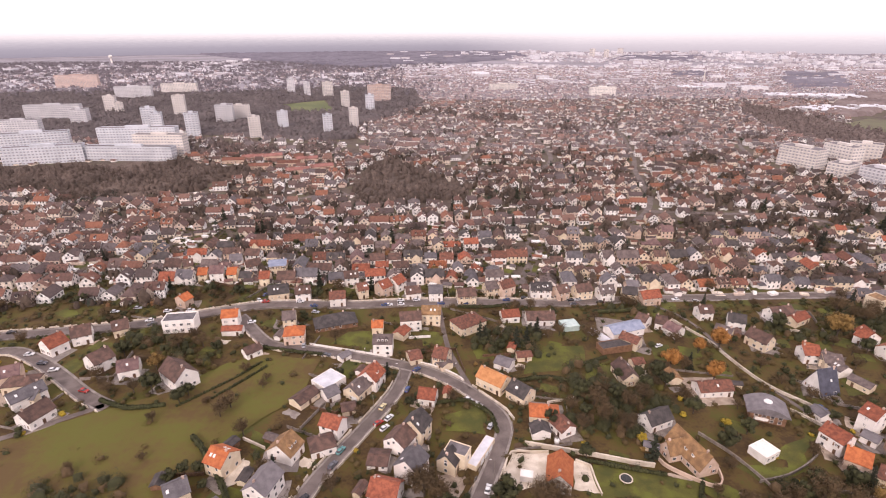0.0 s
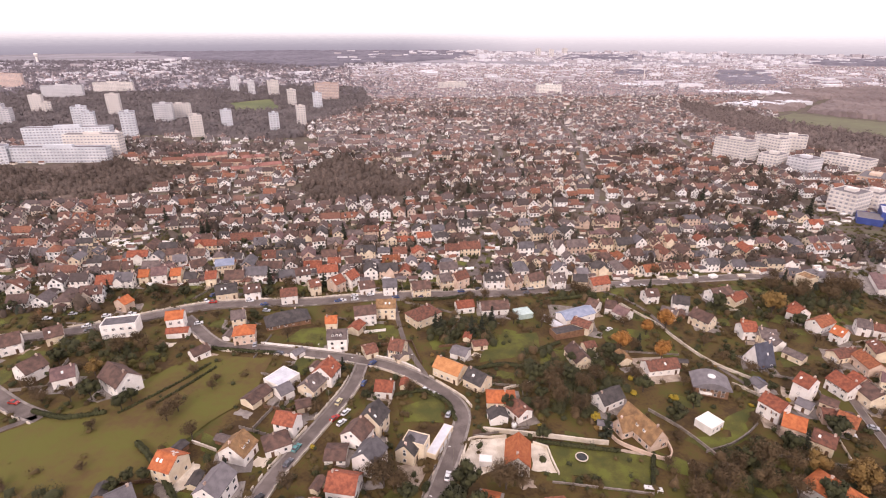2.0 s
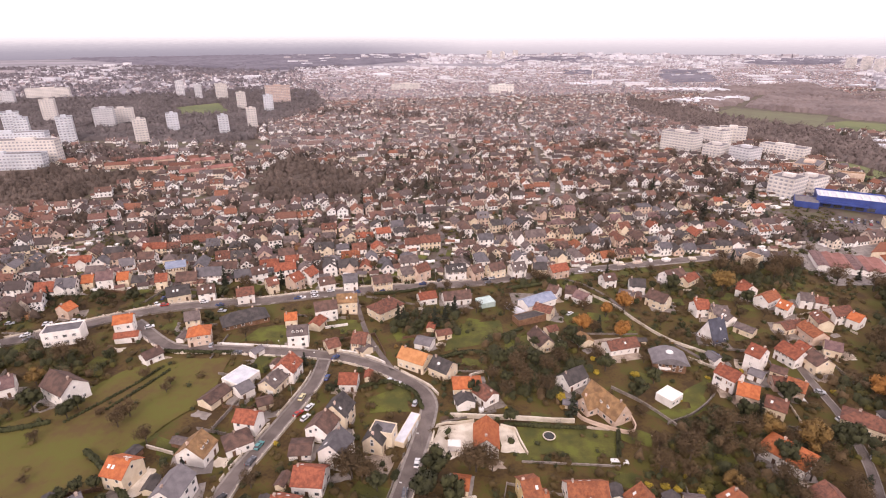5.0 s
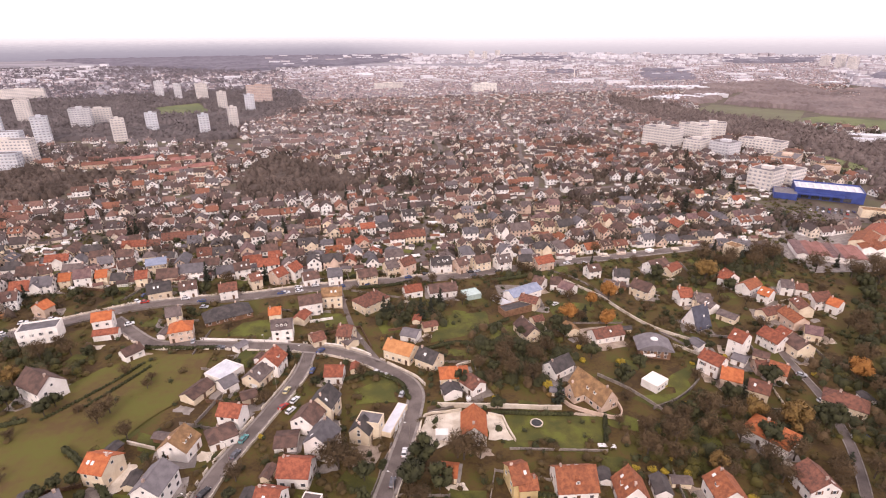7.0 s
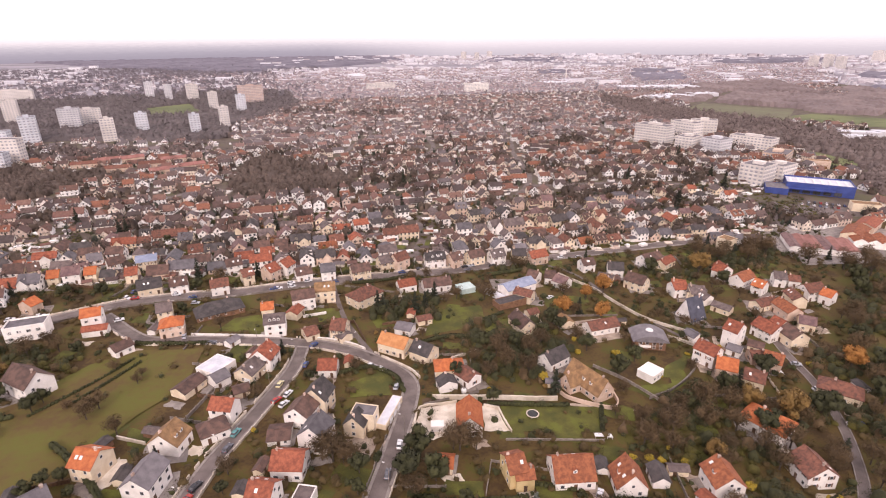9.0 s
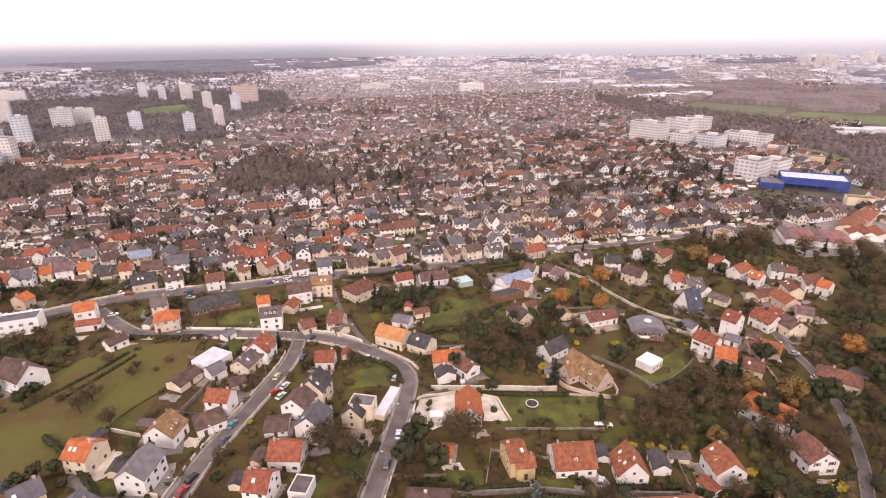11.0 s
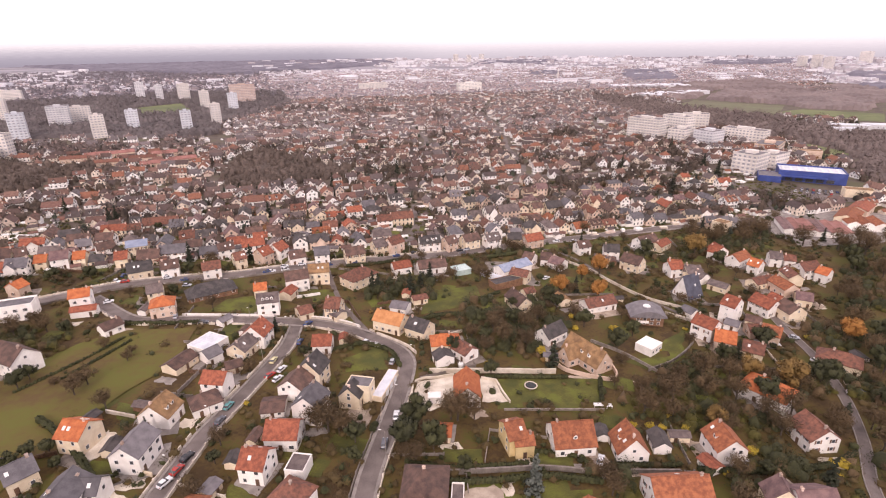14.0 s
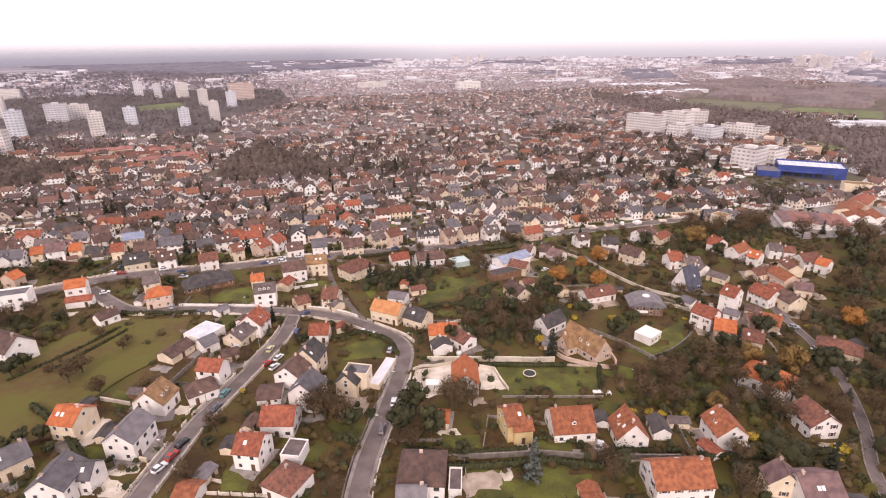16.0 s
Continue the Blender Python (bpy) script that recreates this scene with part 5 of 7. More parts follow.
# ---- houses of the quarter behind the main street ----
WOODS = [
    [(-388, 774), (-221, 730), (-158, 711), (-119, 725), (-128, 834), (-102, 891), (-72, 973), (-37, 1107), (-74, 1400), (-200, 1480), (-374, 1430), (-500, 1350), (-802, 1380), (-1300, 1300), (-1300, 800), (-560, 690)],
    [(592, 1065), (623, 1025), (626, 892), (624, 822), (629, 719), (652, 675), (650, 611), (655, 580), (644, 473), (560, 390), (429, 270), (415, 290), (455, 359), (482, 376), (513, 408), (515, 463), (504, 478), (515, 535), (508, 585), (511, 669), (494, 742), (501, 820), (534, 958)],
    [(-620, 560), (-479, 566), (-321, 600), (-245, 565), (-197, 551), (-182, 518), (-219, 507), (-226, 464), (-278, 449), (-402, 460), (-620, 440)],
    [(-75, 431), (-86, 494), (-77, 560), (-59, 600), (-30, 560), (4, 506), (26, 474), (22, 440), (-5, 429), (-32, 427), (-57, 417)],
]
OPEN = far_green + [olive_field, [(660, 880), (780, 1090), (960, 1260), (1300, 1342), (838, 600), (693, 659)], [(320, 285), (335, 340), (366, 352), (430, 365), (420, 290)], [(262, 205), (270, 268), (350, 250), (330, 205)]]


def keep_out(x, y):
    return any(inside(x, y, p) for p in WOODS + OPEN)


LANES = [
    [(145, 377), (165, 404), (181, 440), (190, 481), (203, 544), (222, 605), (255, 753), (268, 834), (310, 930), (398, 1138)],
    [(33, 249), (38, 257), (46, 277), (52, 292), (58, 318), (60, 345)],
    [(-8, 505), (5, 531), (35, 634), (56, 680), (66, 740)],
    [(110, 830), (127, 751), (129, 657), (124, 595), (105, 554), (73, 550), (40, 556)],
    [(-330, 452), (-268, 449), (-247, 457), (-219, 462), (-160, 441), (-124, 444), (-102, 467), (-84, 452)],
    [(290, 262), (312, 300), (318, 340), (300, 372), (262, 392), (215, 398), (165, 404)],
    [(318, 340), (338, 400), (352, 470), (350, 540), (370, 640), (420, 760)],
]
LANE_LINES = [smooth_line(q, 4.0) for q in LANES]
LANE_XY = np.array([(p.x, p.y) for line in LANE_LINES for p in line])
for line in LANE_LINES:
    tagged(ribbon("road", line, -2.6, 2.6, 0.14, M_ASPHALT), "grey asphalt street climbing between far houses", "road", "", "structure")
GROVES = [(46, 452, 15), (64, 428, 13), (24, 412, 10), (70, 462, 12), (40, 490, 12), (90, 440, 9), (-50, 610, 18), (196, 371, 14), (222, 364, 12), (256, 376, 14), (124, 327, 9), (195, 314, 8), (178, 350, 13), (304, 384, 16), (262, 335, 14), (330, 398, 13), (110, 311, 8), (205, 450, 20), (239, 423, 17), (-131, 358, 9), (-82, 314, 8), (-198, 403, 13), (-113, 355, 7), (330, 440, 16), (285, 455, 16),
          (-20, 960, 40), (90, 900, 45), (20, 760, 22), (-40, 730, 24), (180, 800, 26), (-160, 655, 22), (-235, 640, 30), (-300, 660, 34), (290, 580, 22), (150, 620, 16), (420, 700, 22), (330, 740, 20), (-260, 400, 12), (-310, 430, 20), (240, 285, 9), (310, 290, 10)]
FIRS = [(-165, 375), (-129, 342), (-126, 345), (51, 359), (-35, 333), (8, 407), (365, 485), (363, 478), (328, 385), (251, 321), (254, 327), (147, 534), (204, 472), (254, 395), (120, 470), (64, 436), (-60, 400)]


def lean(x, y0):
    """The line of a side street: its way north at x."""
    return y0 + 0.12 * min(x, 40) - 0.07 * max(0, x - 120) + 9 * math.sin(x / 120 + y0 / 75) + 10 * noise.noise((x / 130, y0 / 90, 3))


def gable_body(walls, roofs, L, S, e, r, m, hip=False):
    """A pitched body with an overhanging roof, its ridge along x."""
    o, R = 0.35, max(0.3, L - S * 0.85) if hip else L
    if hip:
        walls.box(-L, -S, -1, L, S, e, m)
        v = [(-L - o, -S - o, e), (L + o, -S - o, e), (L + o, S + o, e), (-L - o, S + o, e), (-R, 0, r), (R, 0, r)]
        roofs.add(v, [(0, 1, 5, 4), (1, 2, 5), (2, 3, 4, 5), (3, 0, 4), (3, 2, 1, 0)], m)
        return
    walls.add([(-L, -S, -1), (L, -S, -1), (L, S, -1), (-L, S, -1), (-L, -S, e), (L, -S, e), (L, S, e), (-L, S, e), (-L, 0, r), (L, 0, r)], [(0, 1, 5, 4), (2, 3, 7, 6), (1, 2, 6, 9, 5), (3, 0, 4, 8, 7)], m)
    d = (r - e) * o / S
    v = [(-L - o, -S - o, e - d), (L + o, -S - o, e - d), (L + o, 0, r), (-L - o, 0, r), (L + o, S + o, e - d), (-L - o, S + o, e - d)]
    v += [(a, b, c + 0.2) for a, b, c in v]
    roofs.add(v, [(6, 7, 8, 9), (9, 8, 10, 11), (1, 0, 3, 2), (2, 3, 5, 4), (0, 1, 7, 6), (4, 5, 11, 10), (1, 2, 8, 7), (2, 4, 10, 8), (5, 3, 9, 11), (3, 0, 6, 9)], m)


def suburb_house(r, m, detail):
    """Walls, roofs, panes and chimneys of one small house with its wing and lean-to."""
    walls, roofs, panes, stacks = Solid(), Solid(), Solid(), Solid()
    L, S = r.choice((3.4, 3.8, 4.2, 4.6, 5.2, 6.4)) * r.uniform(0.92, 1.08), r.uniform(3.0, 4.0)
    e = r.choice((2.7, 3.0, 3.0, 3.4, 4.6, 5.2, 5.4))
    top = e + S * r.uniform(0.68, 0.95)
    hip = r.random() < 0.16
    gable_body(walls, roofs, L, S, e, top, m, hip)
    if r.random() < 0.36:
        side, q = r.choice((-1, -1, 1)), r.uniform(-0.5, 0.5) * L
        gable_body(walls, roofs, S * 0.62, S * r.uniform(0.5, 0.75), e - 0.1, e + (top - e) * r.uniform(0.6, 0.9), m @ pose(q, side * (S * 0.55 + 0.6), 0, 0, 0, 90))
    if r.random() < 0.55:
        side = r.choice((-1, 1))
        gable_body(walls, roofs, r.uniform(1.6, 3.0), S * r.uniform(0.5, 0.85), 2.2, 2.2 + r.uniform(0.5, 1.4), m @ pose(side * (L + 1.7), r.uniform(-1.5, 1.5), 0))
    for k in range(1 if detail else r.choice((1, 2))):
        x = (-1) ** k * (max(0.4, L - S * 0.85) if hip else L - 0.5)
        stacks.box(x - 0.3, -0.45, top - 1.0, x + 0.3, 0.45, top + 1.0, m)
    if detail:
        floors = (1.0, 3.6) if e > 4 else (1.0,)
        n = max(2, int(L / 1.25))
        for side in (-1, 1):
            for i in range(n):
                x = -L + (i + 0.5) * 2 * L / n
                for h in floors:
                    w = r.choice((0.4, 0.45, 0.6))
                    panes.box(x - w, side * S - 0.06, h, x + w, side * S + 0.06, h + 1.3, m)
            for h in floors + ((e + 0.5,) if top - e > 2.4 and not hip else ()):
                for q in ((-1.6, 1.6) if h < e - 0.5 else (0,)):
                    panes.box(side * L - 0.06, q - 0.5, h, side * L + 0.06, q + 0.5, h + 1.2, m)
    if detail and not hip and r.random() < 0.3:
        for q in (-0.45, 0.45)[:r.choice((1, 2))]:
            z = e + (top - e) * 0.4
            walls.box(q * L - 0.6, -S * 0.82, z - 0.4, q * L + 0.6, -S * 0.3, z + 1.1, m)
            panes.box(q * L - 0.42, -S * 0.82 - 0.06, z, q * L + 0.42, -S * 0.82 + 0.02, z + 0.95, m)
            roofs.add([(q * L - 0.85, -S * 0.9, z + 1.05), (q * L + 0.85, -S * 0.9, z + 1.05), (q * L, -S * 0.9, z + 1.7), (q * L - 0.85, -S * 0.1, z + 1.05), (q * L + 0.85, -S * 0.1, z + 1.05), (q * L, -S * 0.1, z + 1.7)], [(0, 1, 2), (1, 4, 5, 2), (3, 0, 2, 5), (0, 3, 4, 1)], m)
    return walls, roofs, panes, stacks, e, hip


COLOURS = ["brown"] * 5 + ["brownred"] * 4 + ["greybrown"] * 3 + ["mauve"] * 2 + ["dark"] * 4 + ["slate"] * 3 + ["red"] * 2 + ["terra", "mauve", "grey"]
BELTS = [([], [], []) for k in range(3)]
trees_of = {k: [] for k in ("tall", "low", "green", "rust")}
rs_ = random.Random(41)
made, y0 = 0, 266.0
while y0 < 2300:
    far = max(0.0, y0 - 900) / 1400
    gap = 38 + 26 * far
    reach = 0.95 * y0 + 120
    for side in (-1, 1):
        x = -reach + rs_.uniform(0, 10)
        while x < reach:
            x += rs_.uniform(9.0, 12.6) * (1 + 0.5 * far)
            py = lean(x, y0) + side * rs_.uniform(7.6, 10.2) * (1 + 0.4 * far)
            px = x + rs_.uniform(-1, 1)
            if py < 256 + 0.02 * px and not (px < -150 and py > 225) and not (px > 225 and py > 205 and px < 0.9 * py + 150):
                continue
            if keep_out(px, py) or rs_.random() < 0.05 + 0.3 * (px < -0.08 * py - 20 and py > 900) + 0.6 * (-420 < px < -95 and 625 < py < 760) + 0.42 * (px < -0.1 * py and py > 900):
                continue
            if ((LANE_XY - (px, py)) ** 2).sum(1).min() < 64 or noise.noise((px / 110, py / 110, 0.5)) > 0.62:
                continue
            if any((px - a) ** 2 + (py - b) ** 2 < q * q for a, b, q in GROVES) and rs_.random() < 0.7:
                continue
            if py < 700 and not free(px, py, 1.3, 3.4):
                continue
            slope = math.degrees(math.atan2(lean(x + 5, y0) - lean(x - 5, y0), 10))
            turn = slope + (90 if rs_.random() < 0.34 else 0) + rs_.uniform(-6, 6)
            m = pose(px, py, ground_z(px, py), 0, 0, turn)
            for k in range(rs_.choice((2, 3, 3, 4))):
                q = (px + rs_.uniform(-6.5, 6.5), py + side * rs_.uniform(6.5, 13))
                p = rs_.random()
                trees_of["tall" if p < 0.4 else "green" if p < 0.6 else "rust" if p < 0.66 else "low"].append(q)
            walls, roofs, panes, stacks, eave, hip = suburb_house(rs_, m, py < 760)
            if py < 470 and abs(px - 45) < 0.78 * py and made < 175:
                made += 1
                wall, roof = rs_.choice(("white",) * 5 + ("cream",) * 3 + ("peach",) * 2), rs_.choice(COLOURS)
                ob = tagged(new("house"), f"{WALL_WORD[wall]} {'two-storey' if eave > 4.2 else 'single-storey'} house with {'hipped' if hip else 'gabled'} {ROOF_WORD[roof]} roof", "house", "suburban houses")
                ob.matrix_world = m
                back = m.inverted()
                for name, solid, paint in (("wall", walls, WALL[wall]), ("roof", roofs, ROOF[roof]), ("window_panes", panes, M_PANE), ("chimney", stacks, M_BRICK)):
                    solid.v = [tuple(back @ Vector(p)) for p in solid.v]
                    part = hold(name, solid.mesh(name, paint), ob)
                    if solid is panes:
                        tagged(part, "", "", "", "stuff")
                continue
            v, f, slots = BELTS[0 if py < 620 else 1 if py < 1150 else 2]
            for slot, solid in enumerate((walls, roofs, panes, stacks)):
                b = len(v)
                v += solid.v
                f += [tuple(b + i for i in t) for t in solid.f]
                slots += [slot] * len(solid.f)
    y0 += gap
# sheds, lean-tos and parked things in the gardens of the quarter
for k in range(5200):
    y = 262 + 700 * rs_.random() ** 1.3
    x = rs_.uniform(-0.9 * y - 40, 0.95 * y + 60)
    if keep_out(x, y) or y < 258 + 0.02 * x or ((LANE_XY - (x, y)) ** 2).sum(1).min() < 16:
        continue
    v, f, slots = BELTS[0 if y < 620 else 1]
    m = pose(x, y, ground_z(x, y), 0, 0, rs_.uniform(-25, 25))
    walls, roofs = Solid(), Solid()
    if rs_.random() < 0.45:
        gable_body(walls, roofs, rs_.uniform(1.4, 3.0), rs_.uniform(1.2, 1.9), 2.0, 2.0 + rs_.uniform(0.4, 1.2), m)
    else:
        w, d = rs_.uniform(0.9, 3.2), rs_.uniform(0.8, 1.8)
        walls.box(-w, -d, -0.3, w, d, rs_.choice((0.12, 0.9, 1.5)), m)
    for slot, solid in enumerate((walls, roofs)):
        b = len(v)
        v += solid.v
        f += [tuple(b + i for i in t) for t in solid.f]
        slots += [slot] * len(solid.f)
# outer belts take the lightened palettes that stand for haze
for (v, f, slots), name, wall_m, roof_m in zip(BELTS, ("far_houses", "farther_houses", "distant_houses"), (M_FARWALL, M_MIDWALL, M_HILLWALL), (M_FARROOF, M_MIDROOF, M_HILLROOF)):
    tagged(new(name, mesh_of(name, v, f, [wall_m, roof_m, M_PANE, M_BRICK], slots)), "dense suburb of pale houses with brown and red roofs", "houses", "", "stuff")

# distant city of flat and pitched blocks, haze paled into their colours
nr = np.random.RandomState(5)
cv, cf, cs = [], [], []
for k in range(12000):
    d = 1500 + 3000 * nr.rand() ** 0.8
    a = radians(nr.uniform(-62, 48))
    x, y = -d * math.sin(a), d * math.cos(a)
    right = x > -0.12 * y + 100
    if keep_out(x, y) or (not right and (nr.rand() > 0.5 or d > 3300 or (d > 2000 and x > -0.34 * y) or noise.noise((x / 260, y / 260, 7.1)) > 0.12)) or (right and noise.noise((x / 420, y / 420, 3.1)) > 0.22):
        continue
    big = nr.rand() < 0.07
    w, dd, h = (nr.uniform(26, 60), nr.uniform(14, 34), nr.uniform(5, 13) + 0.004 * max(0, d - 2200)) if big else (nr.uniform(8, 17), nr.uniform(7, 11), nr.uniform(4, 8))
    t = nr.uniform(-0.4, 0.4)
    c, s_ = math.cos(t), math.sin(t)
    b = len(cv)
    for z in (-1, h):
        cv += [(x + c * p - s_ * q, y + s_ * p + c * q, z) for p, q in ((-w / 2, -dd / 2), (w / 2, -dd / 2), (w / 2, dd / 2), (-w / 2, dd / 2))]
    cf += [(b, b + 1, b + 5, b + 4), (b + 1, b + 2, b + 6, b + 5), (b + 2, b + 3, b + 7, b + 6), (b + 3, b, b + 4, b + 7)]
    cs += [0] * 4
    b = len(cv)
    cv += [(*cv[b - 4 + i][:2], h + 0.02) for i in range(4)]
    cf.append((b, b + 1, b + 2, b + 3))
    cs.append(1)
tagged(new("distant_city", mesh_of("distant_city", cv, cf, [M_CITYWALL, M_CITYROOF], cs)), "distant town of houses and sheds paled by haze tint", "town", "", "stuff")


# ---- woods ----
def clump_field(name, spots, m, label, size, count, seed, tall=1.0, leaf=0.9, core=0.3):
    """Many ragged crowns of loose leaves or twigs in one mesh."""
    r = np.random.RandomState(seed)
    n = len(spots)
    p = np.array([(x, y, ground_z(x, y)) for x, y in spots])
    sz = size * r.uniform(0.6, 1.3, n)
    c = np.repeat(p, count, 0)
    k = np.repeat(sz, count)
    d = r.normal(size=(n * count, 3))
    d /= np.linalg.norm(d, axis=1)[:, None]
    d[:, 2] = np.abs(d[:, 2]) * 1.0
    c = c + d * (k * r.uniform(core, 1.12, n * count))[:, None] * np.array((1, 1, 1.1 * tall)) + np.array((0, 0, 0.25)) * k[:, None]
    t = np.cross(d, r.normal(size=d.shape))
    t /= np.linalg.norm(t, axis=1)[:, None]
    u = np.cross(d + 0.5 * r.normal(size=d.shape), t)
    u /= np.linalg.norm(u, axis=1)[:, None]
    s = (k * leaf * r.uniform(0.3, 0.6, n * count))[:, None]
    v = np.stack([c - t * s - u * s * 0.7, c + t * s * 0.9 - u * s, c + u * s * 1.1 + t * s * 0.2], 1).reshape(-1, 3)
    out = d + np.array((0, 0, 0.4)) + 0.2 * r.normal(size=d.shape)
    out = np.repeat((out / np.linalg.norm(out, axis=1)[:, None])[:, None], 3, 1).reshape(-1, 3)
    if core > 0.5:
        # dense twigs inside each clump: an uneven mound under the loose leaves
        ring = [(math.cos(i * math.pi / 3) * q, math.sin(i * math.pi / 3) * q, h) for q, h in ((1, -0.2), (0.82, 0.57)) for i in range(6)] + [(0, 0, 1)]
        tri = [t for i in range(6) for t in ((i, (i + 1) % 6, 6 + i), ((i + 1) % 6, 6 + (i + 1) % 6, 6 + i), (6 + i, 6 + (i + 1) % 6, 12))]
        ring = np.array(ring)
        mound = ring[None] * (sz[:, None] * r.uniform(core - 0.3, core + 0.12, (n, 13)))[:, :, None] * np.array((1, 1, 1.1 * tall)) + p[:, None] + (np.array((0, 0, 0.25)) * sz[:, None])[:, None]
        lift = ring + np.array((0, 0, 0.4)) + 0.12 * r.normal(size=(n, 13, 3))
        lift /= np.linalg.norm(lift, axis=2)[:, :, None]
        v = np.concatenate([v, mound[:, tri].reshape(-1, 3)])
        out = np.concatenate([out, lift[:, tri].reshape(-1, 3)])
    return tagged(new(name, soft_leaves(name, v, 3, out.reshape(-1, 3, 3), m)), label, "trees", "", "stuff")


def canopy(name, poly, step, height, rough, m, label):
    """A bumpy sheet of treetops over an area, with ragged edges that go down to the ground."""
    xs, ys = [p[0] for p in poly], [p[1] for p in poly]
    nx, ny = int((max(xs) - min(xs)) / step) + 2, int((max(ys) - min(ys)) / step) + 2
    r = np.random.RandomState(nx)
    idx, v, f = {}, [], []
    for j in range(ny):
        for i in range(nx):
            x, y = min(xs) + i * step + r.uniform(-0.3, 0.3) * step, min(ys) + j * step + r.uniform(-0.3, 0.3) * step
            if inside(x, y, poly) and not any(inside(x, y, p) for p in far_green):
                idx[i, j] = len(v)
                v.append((x, y, ground_z(x, y) + height + rough * r.uniform(-1, 1) + rough * noise.noise((x / (step * 5), y / (step * 5), 0))))
    met = [0] * len(v)
    for i, j in idx:
        if (i + 1, j) in idx and (i, j + 1) in idx and (i + 1, j + 1) in idx:
            q = (idx[i, j], idx[i + 1, j], idx[i + 1, j + 1], idx[i, j + 1])
            f.append(q)
            for k in q:
                met[k] += 1
    v = [(x, y, z if met[k] == 4 else ground_z(x, y) - 0.5) for k, (x, y, z) in enumerate(v)]
    return tagged(new(name, mesh_of(name, v, f, [m])), label, "trees", "", "stuff")


for poly in WOODS:
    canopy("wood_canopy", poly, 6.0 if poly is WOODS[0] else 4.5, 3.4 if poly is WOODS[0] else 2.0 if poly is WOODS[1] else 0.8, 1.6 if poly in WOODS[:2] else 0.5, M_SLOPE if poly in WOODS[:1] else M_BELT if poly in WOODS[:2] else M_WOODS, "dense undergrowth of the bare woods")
canopy("forest_canopy", [(560, 3500), (145, 2800), (-71, 2650), (-288, 2400), (-610, 2600), (-1082, 3200), (-1600, 3900), (-1900, 4300), (-700, 4640), (300, 4640), (600, 4600)], 24, 9, 4, M_FARWOODS, "distant winter forest tinted grey-mauve for haze")
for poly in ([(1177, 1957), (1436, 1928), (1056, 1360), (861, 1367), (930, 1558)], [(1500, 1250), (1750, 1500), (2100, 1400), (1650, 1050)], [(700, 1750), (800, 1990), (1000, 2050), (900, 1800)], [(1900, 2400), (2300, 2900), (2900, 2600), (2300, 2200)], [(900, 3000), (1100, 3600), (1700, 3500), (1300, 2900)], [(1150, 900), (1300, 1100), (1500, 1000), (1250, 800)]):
    canopy("forest_canopy", poly, 22, 9, 4, M_FARWOODS, "distant winter copse tinted grey-mauve for haze")
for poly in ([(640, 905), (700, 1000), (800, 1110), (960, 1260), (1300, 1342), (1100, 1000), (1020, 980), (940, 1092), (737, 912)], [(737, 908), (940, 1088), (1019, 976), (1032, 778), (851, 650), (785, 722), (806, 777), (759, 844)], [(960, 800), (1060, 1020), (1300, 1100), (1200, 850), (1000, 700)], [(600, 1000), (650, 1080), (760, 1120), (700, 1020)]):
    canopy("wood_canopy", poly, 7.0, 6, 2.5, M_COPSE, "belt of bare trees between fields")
wood_spots = []
for poly in WOODS:
    xs, ys = [p[0] for p in poly], [p[1] for p in poly]
    area = (max(xs) - min(xs)) * (max(ys) - min(ys))
    for k in range(int(area / (60 if poly in WOODS[:2] else 34))):
        x, y = nr.uniform(min(xs), max(xs)), nr.uniform(min(ys), max(ys))
        if inside(x, y, poly) and not any(inside(x, y, p) for p in far_green) and all((x - a) ** 2 + (y - b) ** 2 > (q * 0.8) ** 2 for a, b, q in SPOTS if q > 7):
            wood_spots.append((x, y))
rr_ = random.Random(3)
rr_.shuffle(wood_spots)
hollow = [p for p in wood_spots if p[1] < 620 and p[0] <= 300]
clump_field("belt_woods", [p for p in wood_spots if p[0] > 300], M_BELT, "bare brown winter trees beside the fields", 5.0, 26, 27, 1.5, 0.24, 0.72)
clump_field("woods", [p for p in wood_spots if p[1] >= 620 and p[0] <= 300][:7000], M_SLOPE, "bare brown winter woodland", 5.6, 26, 1, 1.5, 0.26, 0.72)
clump_field("hollow_woods", hollow, M_WOODS, "bare brown winter woodland among the houses", 3.9, 46, 11, 1.7, 0.2, 0.68)
clump_field("evergreen_woods", [p for p in wood_spots if p[0] < 300][-90:], M_GREENTREES, "scattered dark evergreens in the woods", 3.4, 40, 2, 1.4, 0.3, 0.62)
for a, b, q in GROVES:
    for k in range(int(q * q / 9)):
        t, d = rs_.uniform(0, 2 * math.pi), q * math.sqrt(rs_.random()) * 1.1
        p = rs_.random()
        trees_of["tall" if p < 0.62 else "green" if p < 0.76 else "rust" if p < 0.82 else "low"].append((a + d * math.cos(t), b + d * math.sin(t)))


def belt_of(spots, k):
    return [p for p in spots if (0 if p[1] < 620 else 1 if p[1] < 1150 else 2) == k]


# browns grow paler from belt to belt as painted haze
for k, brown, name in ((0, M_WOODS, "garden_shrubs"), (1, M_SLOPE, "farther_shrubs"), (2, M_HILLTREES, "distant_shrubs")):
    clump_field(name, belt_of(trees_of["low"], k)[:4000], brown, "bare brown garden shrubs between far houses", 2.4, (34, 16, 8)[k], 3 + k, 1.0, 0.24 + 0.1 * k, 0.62)
